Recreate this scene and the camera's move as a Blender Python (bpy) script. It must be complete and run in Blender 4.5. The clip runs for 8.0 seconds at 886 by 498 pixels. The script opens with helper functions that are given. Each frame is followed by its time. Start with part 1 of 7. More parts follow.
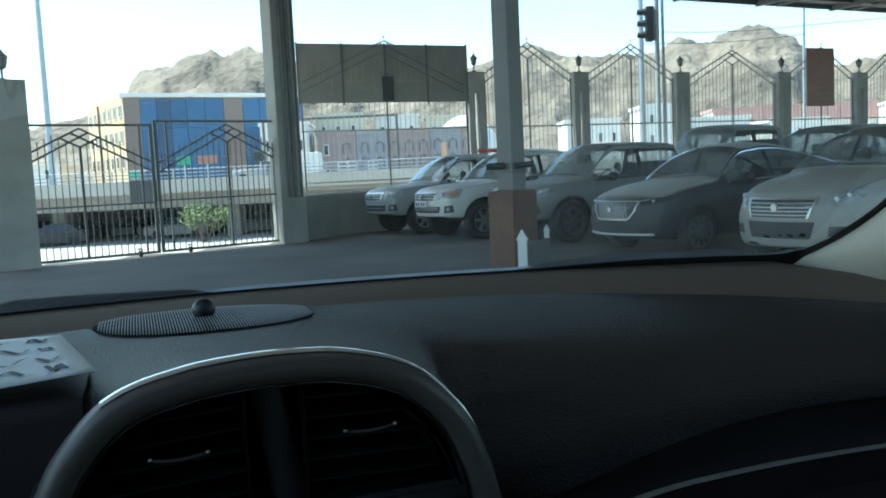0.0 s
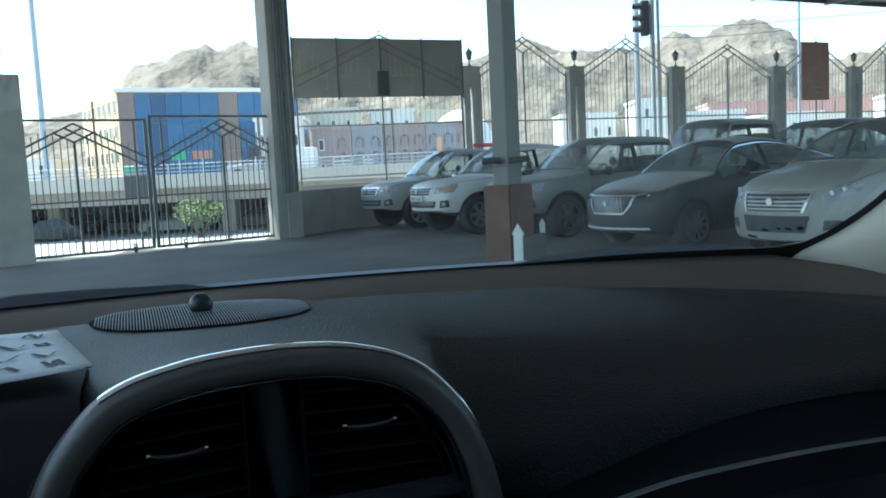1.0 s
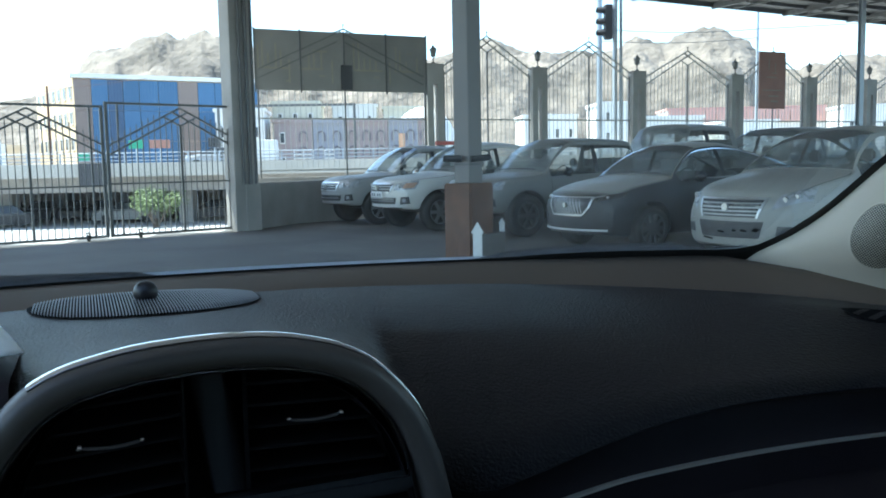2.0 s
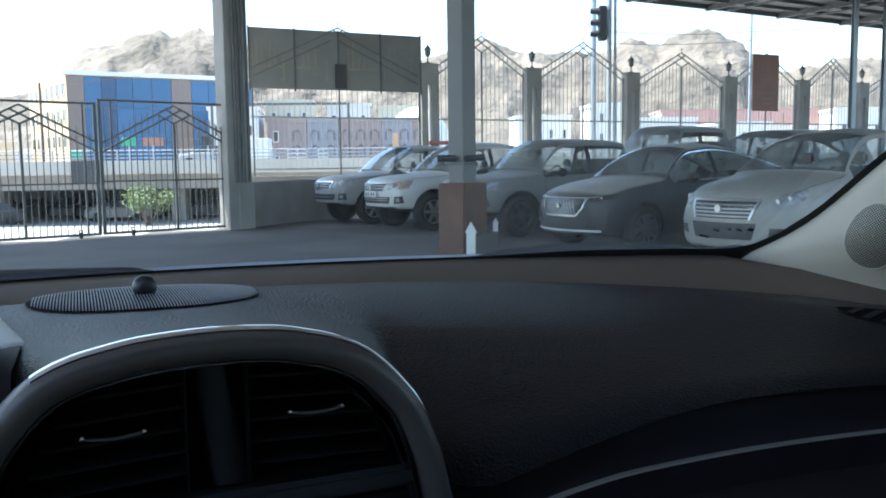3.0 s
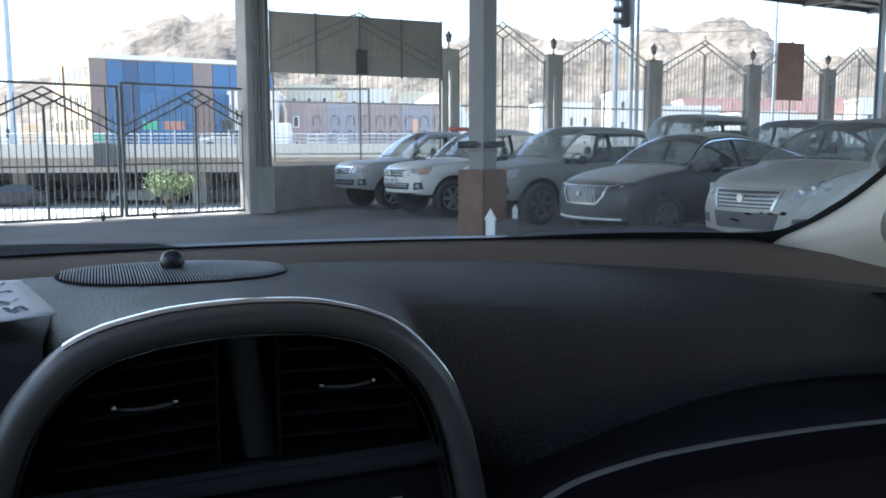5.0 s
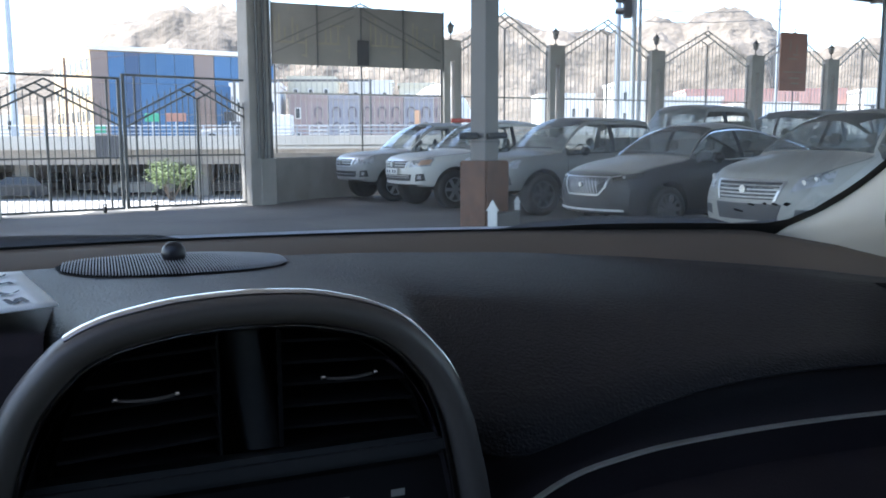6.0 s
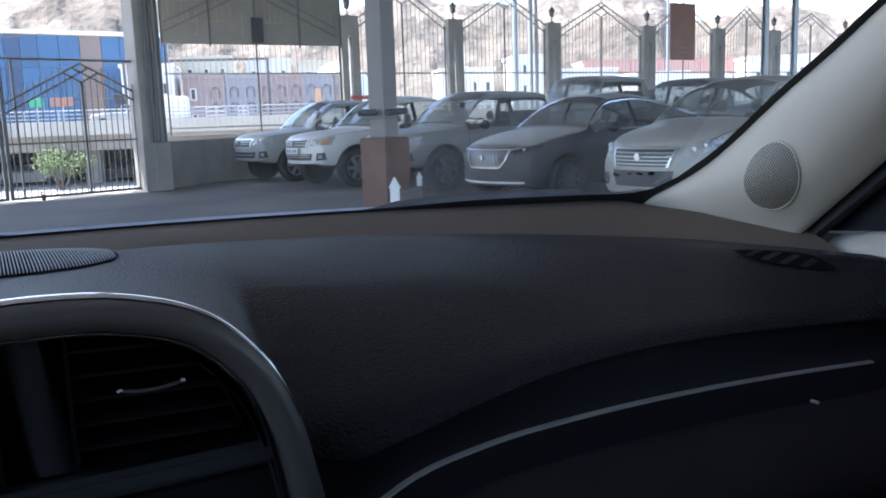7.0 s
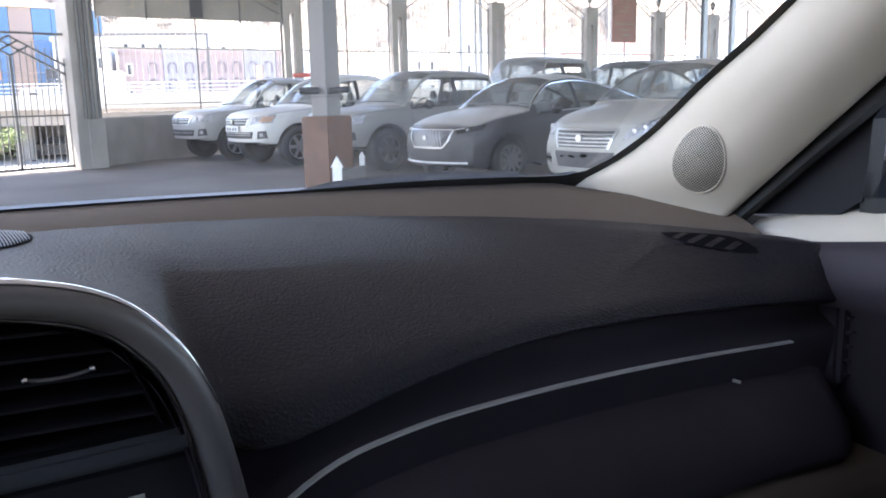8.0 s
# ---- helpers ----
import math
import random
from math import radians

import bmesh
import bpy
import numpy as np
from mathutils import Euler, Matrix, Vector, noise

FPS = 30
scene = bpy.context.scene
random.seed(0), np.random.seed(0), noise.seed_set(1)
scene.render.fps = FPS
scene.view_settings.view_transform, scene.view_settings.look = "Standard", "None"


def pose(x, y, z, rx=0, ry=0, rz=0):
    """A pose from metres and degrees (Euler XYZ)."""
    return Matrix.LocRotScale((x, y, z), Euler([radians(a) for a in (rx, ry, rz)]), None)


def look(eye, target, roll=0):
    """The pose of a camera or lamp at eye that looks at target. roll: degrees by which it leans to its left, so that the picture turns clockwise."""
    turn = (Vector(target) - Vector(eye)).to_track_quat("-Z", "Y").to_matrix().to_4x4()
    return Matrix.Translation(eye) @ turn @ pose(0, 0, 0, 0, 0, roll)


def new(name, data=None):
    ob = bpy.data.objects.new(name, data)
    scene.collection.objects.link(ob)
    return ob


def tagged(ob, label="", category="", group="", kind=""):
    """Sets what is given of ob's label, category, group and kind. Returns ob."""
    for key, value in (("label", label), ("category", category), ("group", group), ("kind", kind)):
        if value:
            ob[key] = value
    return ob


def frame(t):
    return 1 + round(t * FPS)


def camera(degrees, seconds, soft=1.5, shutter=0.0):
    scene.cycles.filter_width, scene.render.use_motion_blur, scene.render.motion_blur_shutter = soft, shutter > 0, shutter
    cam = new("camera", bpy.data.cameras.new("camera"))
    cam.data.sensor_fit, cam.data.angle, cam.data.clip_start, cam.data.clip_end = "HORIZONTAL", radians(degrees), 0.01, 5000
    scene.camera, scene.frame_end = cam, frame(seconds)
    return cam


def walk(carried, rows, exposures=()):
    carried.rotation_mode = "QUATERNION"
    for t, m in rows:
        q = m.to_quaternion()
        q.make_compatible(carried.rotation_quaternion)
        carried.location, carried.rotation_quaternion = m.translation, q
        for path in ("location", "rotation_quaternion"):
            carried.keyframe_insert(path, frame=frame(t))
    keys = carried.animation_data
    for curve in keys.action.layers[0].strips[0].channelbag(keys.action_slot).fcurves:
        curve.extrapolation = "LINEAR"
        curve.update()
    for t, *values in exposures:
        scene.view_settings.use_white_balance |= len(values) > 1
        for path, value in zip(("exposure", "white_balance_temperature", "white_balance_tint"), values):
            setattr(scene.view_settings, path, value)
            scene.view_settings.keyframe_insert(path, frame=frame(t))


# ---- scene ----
cam = camera(55.9, 8.0, soft=1.8)
PATH = [
    (0, look((0.001, 0.016, 1.343), (0.003, 2.008, 1.164), -2.7)),
    (0.5, look((0.002, 0.018, 1.343), (0.003, 2.01, 1.161), -2.9)),
    (1, look((-0.002, 0.02, 1.342), (0.01, 2.011, 1.15), -2.8)),
    (1.5, look((0.003, 0.036, 1.338), (0.075, 2.024, 1.137), -2.0)),
    (3, look((-0.003, 0.031, 1.333), (0.122, 2.017, 1.131), -0.7)),
    (3.5, look((-0.009, 0.031, 1.33), (0.099, 2.017, 1.123), -0.5)),
    (4, look((-0.011, 0.03, 1.33), (0.083, 2.017, 1.119), -0.4)),
    (4.5, look((-0.013, 0.035, 1.326), (0.071, 2.022, 1.106), -0.1)),
    (6, look((-0.013, 0.042, 1.323), (0.063, 2.024, 1.07), -0.2)),
    (6.5, look((0.021, 0.054, 1.332), (0.182, 2.03, 1.067), -1.4)),
    (7, look((0.047, 0.085, 1.322), (0.338, 2.038, 1.01), -1.9)),
    (7.5, look((0.063, 0.092, 1.32), (0.46, 2.019, 0.964), -1.5)),
    (8, look((0.062, 0.089, 1.323), (0.482, 2.01, 0.96), -1.2)),
]
EXPOSURES = [(0.0, 2.55, 5850, -12), (0.8, 2.65, 5800, -8), (1.5, 2.86, 5700, -6), (3.0, 2.95, 5900, 3), (4.5, 3.0, 6000, 7), (6.0, 3.15, 6050, 10), (7.0, 3.2, 6000, 14), (7.5, 3.8, 6250, 16), (8.0, 4.25, 6750, 19)]
walk(cam, PATH, EXPOSURES)

# ---- world and sun ----
SUN_EL, SUN_AZ = radians(60), math.atan2(0.24, -0.97)
world = bpy.data.worlds.new("sky")
scene.world = world
world.use_nodes = True
wn = world.node_tree
sky = wn.nodes.new("ShaderNodeTexSky")
sky.sky_type, sky.sun_disc = "NISHITA", False
sky.sun_elevation, sky.sun_rotation = SUN_EL, radians(90) - SUN_AZ
sky.dust_density, sky.air_density = 1.1, 1.0
wn.links.new(sky.outputs[0], wn.nodes["Background"].inputs[0])
wn.nodes["Background"].inputs[1].default_value = 0.082
sun_data = bpy.data.lights.new("sun", "SUN")
sun_data.energy, sun_data.angle, sun_data.color = 2.0, radians(0.5), (1.0, 0.95, 0.87)
sun = new("sun", sun_data)
sun_dir = Vector((math.cos(SUN_EL) * math.cos(SUN_AZ), math.cos(SUN_EL) * math.sin(SUN_AZ), math.sin(SUN_EL)))
sun.matrix_basis = look(sun_dir * 200, (0, 0, 0))
sun.visible_glossy = True


# ---- materials ----
def mat(name, color, rough=0.6, metal=0.0, vary=0.15, scale=4.0, fine=60.0, bump=0.1, spec=0.5, per_object=0.0, coat=0.0, tint=None):
    """A surface with two scales of variation in colour and a fine relief."""
    m = bpy.data.materials.new(name)
    m.use_nodes = True
    nt = m.node_tree
    b = nt.nodes["Principled BSDF"]
    b.inputs["Metallic"].default_value = metal
    b.inputs["Specular IOR Level"].default_value = spec
    b.inputs["Coat Weight"].default_value = coat
    b.inputs["Coat Roughness"].default_value = 0.08
    tc = nt.nodes.new("ShaderNodeTexCoord")
    n1 = nt.nodes.new("ShaderNodeTexNoise")
    n1.inputs["Scale"].default_value, n1.inputs["Detail"].default_value = scale, 6
    n2 = nt.nodes.new("ShaderNodeTexNoise")
    n2.inputs["Scale"].default_value, n2.inputs["Detail"].default_value = fine, 3
    for n in (n1, n2):
        nt.links.new(tc.outputs["Object"], n.inputs["Vector"])
    ramp = nt.nodes.new("ShaderNodeMix")
    ramp.data_type = "RGBA"
    c = Vector(color)
    lo = c * (1 - vary)
    hi = Vector(tint) if tint else c * (1 + vary)
    ramp.inputs[6].default_value, ramp.inputs[7].default_value = (*lo, 1), (*hi, 1)
    mix = nt.nodes.new("ShaderNodeMath")
    mix.operation = "MULTIPLY_ADD"
    nt.links.new(n2.outputs[0], mix.inputs[0])
    mix.inputs[1].default_value = 0.6
    sub = nt.nodes.new("ShaderNodeMath")
    sub.operation = "MULTIPLY_ADD"
    nt.links.new(n1.outputs[0], sub.inputs[0])
    sub.inputs[1].default_value, sub.inputs[2].default_value = 1.6, -0.6
    nt.links.new(sub.outputs[0], mix.inputs[2])
    mix.use_clamp = True
    nt.links.new(mix.outputs[0], ramp.inputs[0])
    out = ramp.outputs[2]
    if per_object:
        oi = nt.nodes.new("ShaderNodeObjectInfo")
        hs = nt.nodes.new("ShaderNodeHueSaturation")
        mr = nt.nodes.new("ShaderNodeMapRange")
        mr.inputs[3].default_value, mr.inputs[4].default_value = 1 - per_object, 1 + per_object
        nt.links.new(oi.outputs["Random"], mr.inputs[0])
        nt.links.new(mr.outputs[0], hs.inputs["Value"])
        nt.links.new(out, hs.inputs["Color"])
        out = hs.outputs[0]
    nt.links.new(out, b.inputs["Base Color"])
    rr = nt.nodes.new("ShaderNodeMapRange")
    rr.inputs[3].default_value, rr.inputs[4].default_value = max(0.02, rough - 0.08), min(1, rough + 0.08)
    nt.links.new(n1.outputs[0], rr.inputs[0])
    nt.links.new(rr.outputs[0], b.inputs["Roughness"])
    if bump:
        bp = nt.nodes.new("ShaderNodeBump")
        bp.inputs["Strength"].default_value, bp.inputs["Distance"].default_value = min(1, bump), 0.5 / fine * max(1, bump)
        nt.links.new(n2.outputs[0], bp.inputs["Height"])
        nt.links.new(bp.outputs[0], b.inputs["Normal"])
    return m


def add_smear(nt, tc, amount, strength):
    """Half-wiped dust: curved streaks in a patch low on the passenger side of the glass."""
    sep = nt.nodes.new("ShaderNodeSeparateXYZ")
    nt.links.new(tc.outputs["Object"], sep.inputs[0])
    patch_mask = None
    for axis, lo, hi in ((0, 0.12, 0.50), (1, 0.02, 0.30)):
        r = nt.nodes.new("ShaderNodeMapRange")
        r.interpolation_type = "SMOOTHSTEP"
        r.inputs[1].default_value, r.inputs[2].default_value = lo, hi
        nt.links.new(sep.outputs[axis], r.inputs[0])
        if patch_mask is None:
            patch_mask = r.outputs[0]
        else:
            mul = nt.nodes.new("ShaderNodeMath")
            mul.operation = "MULTIPLY"
            nt.links.new(patch_mask, mul.inputs[0])
            nt.links.new(r.outputs[0], mul.inputs[1])
            patch_mask = mul.outputs[0]
    for rot, stretch, scale, lo, hi in ((-28, 0.07, 70, 0.46, 0.74), (24, 0.10, 48, 0.50, 0.78), (-70, 0.6, 9, 0.35, 0.75)):
        mp = nt.nodes.new("ShaderNodeMapping")
        mp.inputs["Rotation"].default_value = (0, 0, radians(rot))
        mp.inputs["Scale"].default_value = (1.0, stretch, stretch)
        nz = nt.nodes.new("ShaderNodeTexNoise")
        nz.inputs["Scale"].default_value, nz.inputs["Detail"].default_value, nz.inputs["Distortion"].default_value = scale, 5, 0.4
        nt.links.new(tc.outputs["Object"], mp.inputs[0])
        nt.links.new(mp.outputs[0], nz.inputs["Vector"])
        r = nt.nodes.new("ShaderNodeMapRange")
        r.inputs[1].default_value, r.inputs[2].default_value, r.inputs[4].default_value = lo, hi, strength
        nt.links.new(nz.outputs[0], r.inputs[0])
        mul = nt.nodes.new("ShaderNodeMath")
        mul.operation = "MULTIPLY_ADD"
        nt.links.new(r.outputs[0], mul.inputs[0])
        nt.links.new(patch_mask, mul.inputs[1])
        nt.links.new(amount, mul.inputs[2])
        amount = mul.outputs[0]
    return amount


def glass_mat(name, tint=(0.9, 0.95, 0.93), gloss=1.0, dirt=0.0, dirt_scale=2.0, smear=0.0, thin=False):
    """A thin pane: clear, with Fresnel gloss and a film of dust."""
    m = bpy.data.materials.new(name)
    m.use_nodes = True
    nt = m.node_tree
    nt.nodes.remove(nt.nodes["Principled BSDF"])
    tr = nt.nodes.new("ShaderNodeBsdfTransparent")
    tr.inputs[0].default_value = (*tint, 1)
    gl = nt.nodes.new("ShaderNodeBsdfGlossy")
    gl.inputs["Roughness"].default_value = 0.02
    fr = nt.nodes.new("ShaderNodeFresnel")
    fr.inputs[0].default_value = 1.45
    fm = nt.nodes.new("ShaderNodeMath")
    fm.operation = "MULTIPLY"
    fm.inputs[1].default_value = gloss
    nt.links.new(fr.outputs[0], fm.inputs[0])
    if thin:
        # Schlick's gloss, the same from inside and outside the cabin
        lw = nt.nodes.new("ShaderNodeLayerWeight")
        lw.inputs[0].default_value = 0.5
        p5 = nt.nodes.new("ShaderNodeMath")
        p5.operation = "POWER"
        p5.inputs[1].default_value = 5.0
        sc = nt.nodes.new("ShaderNodeMath")
        sc.operation = "MULTIPLY_ADD"
        sc.inputs[1].default_value, sc.inputs[2].default_value = 0.9, 0.05
        nt.links.new(lw.outputs["Facing"], p5.inputs[0])
        nt.links.new(p5.outputs[0], sc.inputs[0])
        nt.links.new(sc.outputs[0], fm.inputs[0])
        nt.nodes.remove(fr)
    mx = nt.nodes.new("ShaderNodeMixShader")
    nt.links.new(fm.outputs[0], mx.inputs[0])
    nt.links.new(tr.outputs[0], mx.inputs[1])
    nt.links.new(gl.outputs[0], mx.inputs[2])
    last = mx
    if dirt:
        df = nt.nodes.new("ShaderNodeBsdfTranslucent")
        df.inputs[0].default_value = (0.8, 0.8, 0.78, 1)
        d2 = nt.nodes.new("ShaderNodeBsdfDiffuse")
        d2.inputs[0].default_value = (0.7, 0.7, 0.68, 1)
        ad = nt.nodes.new("ShaderNodeMixShader")
        nt.links.new(df.outputs[0], ad.inputs[1])
        nt.links.new(d2.outputs[0], ad.inputs[2])
        tc = nt.nodes.new("ShaderNodeTexCoord")
        mp = nt.nodes.new("ShaderNodeMapping")
        mp.inputs["Scale"].default_value = (1.0, 0.35, 1.0)
        mp.inputs["Rotation"].default_value = (0, 0, radians(25))
        nz = nt.nodes.new("ShaderNodeTexNoise")
        nz.inputs["Scale"].default_value, nz.inputs["Detail"].default_value, nz.inputs["Roughness"].default_value = dirt_scale, 8, 0.65
        nt.links.new(tc.outputs["Object"], mp.inputs[0])
        nt.links.new(mp.outputs[0], nz.inputs["Vector"])
        mr = nt.nodes.new("ShaderNodeMapRange")
        mr.inputs[1].default_value, mr.inputs[2].default_value = 0.35, 0.8
        mr.inputs[3].default_value, mr.inputs[4].default_value = dirt * 0.35, dirt * 1.8
        nt.links.new(nz.outputs[0], mr.inputs[0])
        amount = mr.outputs[0]
        if smear:
            amount = add_smear(nt, tc, amount, smear)
        m2 = nt.nodes.new("ShaderNodeMixShader")
        nt.links.new(amount, m2.inputs[0])
        nt.links.new(mx.outputs[0], m2.inputs[1])
        nt.links.new(ad.outputs[0], m2.inputs[2])
        last = m2
    nt.links.new(last.outputs[0], nt.nodes["Material Output"].inputs[0])
    return m


M = {
    "asphalt": mat("asphalt", (0.094, 0.086, 0.079), 0.85, vary=0.6, scale=0.5, fine=40, bump=0.4),
    "street": mat("street", (0.42, 0.40, 0.37), 0.9, vary=0.2, scale=0.4, fine=20, bump=0.3),
    "soil": mat("soil", (0.34, 0.30, 0.25), 0.95, vary=0.4, scale=0.2, fine=6, bump=0.4),
    "concrete": mat("concrete", (0.285, 0.265, 0.245), 0.85, vary=0.25, scale=1.5, fine=30, bump=0.3),
    "pier_stone": mat("pier_stone", (0.34, 0.32, 0.295), 0.85, vary=0.25, scale=2.0, fine=30, bump=0.3),
    "rust_paint": mat("rust_paint", (0.095, 0.043, 0.026), 0.75, vary=0.4, scale=5, fine=40, bump=0.3, tint=(0.17, 0.085, 0.05)),
    "post_paint": mat("post_paint", (0.16, 0.148, 0.138), 0.6, vary=0.15, scale=3, fine=30, bump=0.15),
    "iron": mat("iron", (0.11, 0.108, 0.105), 0.55, metal=0.3, vary=0.3, scale=6, fine=60, bump=0.2),
    "iron_pale": mat("iron_pale", (0.364, 0.35, 0.322), 0.55, metal=0.2, vary=0.3, scale=6, fine=60, bump=0.2),
    "galv": mat("galv", (0.34, 0.37, 0.40), 0.5, metal=0.4, vary=0.15, scale=2, fine=30, bump=0.1),
    "roof_sheet": mat("roof_sheet", (0.45, 0.4425, 0.4275), 0.7, metal=0.1, vary=0.2, scale=1, fine=15, bump=0.1),
    "sign_back": mat("sign_back", (0.216, 0.2093, 0.189), 0.7, vary=0.2, scale=1.5, fine=20, bump=0.1),
    "sign_gable_shade": mat("sign_gable_shade", (0.15, 0.145, 0.135), 0.7, vary=0.2, scale=1.5, fine=20, bump=0.1),
    "sign_red": mat("sign_red", (0.32, 0.165, 0.125), 0.7, vary=0.2, scale=2, fine=20, bump=0.1),
    "letter": mat("letter", (0.27, 0.245, 0.18), 0.7, vary=0.15, scale=3, fine=20, bump=0.05),
    "white_paint": mat("white_paint", (0.62, 0.61, 0.59), 0.6, vary=0.1, scale=3, fine=30, bump=0.1),
    "dash_black": mat("dash_black", (0.0118, 0.0092, 0.0124), 0.48, vary=0.25, scale=8, fine=360, bump=2.0, spec=0.5),
    "dash_dark": mat("dash_dark", (0.0408, 0.0324, 0.0372), 0.6, vary=0.2, scale=10, fine=500, bump=0.3, spec=0.22),
    "gloss_black": mat("gloss_black", (0.0192, 0.0174, 0.0192), 0.38, vary=0.2, scale=10, fine=300, bump=0.03),
    "vent_black": mat("vent_black", (0.008, 0.0075, 0.0085), 0.55, vary=0.2, scale=10, fine=300, bump=0.03, spec=0.25),
    "tan": mat("tan", (0.118, 0.084, 0.058), 0.7, vary=0.1, scale=5, fine=900, bump=0.25),
    "beige": mat("beige", (0.5197, 0.4537, 0.363), 0.75, vary=0.06, scale=5, fine=900, bump=0.2),
    "satin": mat("satin", (0.17, 0.152, 0.14), 0.42, metal=0.35, vary=0.06, scale=10, fine=400, bump=0.03),
    "chrome": mat("chrome", (0.78, 0.78, 0.8), 0.12, metal=1.0, vary=0.04, scale=10, fine=300, bump=0.0),
    "mesh_hole": mat("mesh_hole", (0.006, 0.006, 0.007), 0.9, vary=0.2, bump=0, spec=0.1),
    "mesh_beige": mat("mesh_beige", (0.54, 0.5025, 0.4425), 0.6, vary=0.06, bump=0),
    "paper": mat("paper", (0.882, 0.8925, 0.903), 0.8, vary=0.06, scale=6, fine=300, bump=0.1),
    "ink": mat("ink", (0.10, 0.11, 0.13), 0.8, vary=0.2, scale=30, fine=300, bump=0),
    "rubber": mat("rubber", (0.018, 0.018, 0.018), 0.75, vary=0.25, scale=8, fine=120, bump=0.2),
    "seat": mat("seat", (0.117, 0.1105, 0.104), 0.8, vary=0.2, scale=6, fine=80, bump=0.2),
    "plastic": mat("plastic", (0.036, 0.036, 0.0384), 0.6, vary=0.2, scale=8, fine=120, bump=0.1),
    # darker alloy for the rims of two cars
    "dark_alloy": mat("dark_alloy", (0.10, 0.10, 0.10), 0.6, metal=0.4, vary=0.25, scale=8, fine=100, bump=0.08),
    "alloy": mat("alloy", (0.392, 0.392, 0.399), 0.4, metal=0.8, vary=0.1, scale=8, fine=100, bump=0.05),
    "lens_clear": mat("lens_clear", (0.308, 0.308, 0.322), 0.28, metal=0.15, vary=0.3, scale=14, fine=80, bump=0.2, coat=1.0),
    "dull_chrome": mat("dull_chrome", (0.52, 0.52, 0.52), 0.32, metal=0.85, vary=0.15, scale=12, fine=90, bump=0.05),
    "dusty_bar": mat("dusty_bar", (0.36, 0.355, 0.34), 0.45, metal=0.5, vary=0.2, scale=12, fine=90, bump=0.05),
    "amber": mat("amber", (0.42, 0.24, 0.15), 0.3, vary=0.15, coat=0.5, bump=0),
    "lamp_red": mat("lamp_red", (0.45, 0.03, 0.02), 0.3, vary=0.15, coat=0.5, bump=0),
    "blue_clad": mat("blue_clad", (0.05, 0.125, 0.245), 0.45, vary=0.1, scale=0.15, fine=2, bump=0.02, per_object=0.12),
    "blue_dark": mat("blue_dark", (0.045, 0.085, 0.165), 0.45, vary=0.1, scale=0.15, fine=2, bump=0.02, per_object=0.1),
    "brown_clad": mat("brown_clad", (0.21, 0.16, 0.14), 0.6, vary=0.1, scale=0.15, fine=2, bump=0.02, per_object=0.1),
    "cream": mat("cream", (0.56, 0.42, 0.26), 0.85, vary=0.12, scale=0.2, fine=3, bump=0.1),
    "town_white": mat("town_white", (0.72, 0.70, 0.66), 0.85, vary=0.1, scale=0.15, fine=3, bump=0.1),
    "town_red": mat("town_red", (0.31, 0.245, 0.235), 0.85, vary=0.12, scale=0.15, fine=3, bump=0.1),
    "town_grey": mat("town_grey", (0.285, 0.28, 0.31), 0.85, vary=0.12, scale=0.15, fine=3, bump=0.1),
    "town_yellow": mat("town_yellow", (0.58, 0.54, 0.43), 0.85, vary=0.12, scale=0.15, fine=3, bump=0.1),
    "town_pink": mat("town_pink", (0.58, 0.34, 0.29), 0.85, vary=0.12, scale=0.15, fine=3, bump=0.1),
    "moulding": mat("moulding", (0.16, 0.14, 0.15), 0.8, vary=0.2, scale=0.5, fine=5, bump=0),
    "window_dark": mat("window_dark", (0.05, 0.055, 0.06), 0.25, vary=0.3, scale=0.5, fine=5, bump=0),
    "orange": mat("orange", (0.62, 0.36, 0.22), 0.7, vary=0.1, bump=0),
    "green_sign": mat("green_sign", (0.05, 0.30, 0.17), 0.5, vary=0.1, bump=0),
    "leaf": mat("leaf", (0.09, 0.15, 0.045), 0.7, vary=0.4, scale=6, fine=30, bump=0, tint=(0.22, 0.27, 0.10)),
    "bark": mat("bark", (0.15, 0.11, 0.08), 0.9, vary=0.3, scale=6, fine=40, bump=0.4),
    "rock": mat("rock", (0.122, 0.099, 0.078), 0.95, vary=0.6, scale=0.016, fine=0.13, bump=1.0, tint=(0.3, 0.248, 0.196)),
    "windshield_glass": glass_mat("windshield_glass", (0.95, 0.97, 0.965), 0.12, 0.05, 5.0, smear=0.09),
    # dust film of this pane also paints in the sky reflected by windshields
    "car_glass": glass_mat("car_glass", (0.62, 0.67, 0.69), 1.5, 0.18, 1.5, thin=True),
    "car_glass_dusty": glass_mat("car_glass_dusty", (0.5, 0.54, 0.55), 1.2, 0.36, 1.5, thin=True),
    "lens_dark": mat("lens_dark", (0.02, 0.02, 0.022), 0.15, vary=0.3, scale=14, fine=80, bump=0.1, coat=1.0),
    "car_side_glass": glass_mat("car_side_glass", (0.78, 0.81, 0.81), 1.0, 0.11, 1.5, thin=True),
    "roof_dark": mat("roof_dark", (0.098, 0.0952, 0.091), 0.6, vary=0.25, scale=1, fine=15, bump=0.1),
    "side_glass": glass_mat("side_glass", (0.42, 0.44, 0.45), 0.6, 0.0),
    "lantern_glass": mat("lantern_glass", (0.2, 0.2, 0.19), 0.3, vary=0.2, bump=0),
}


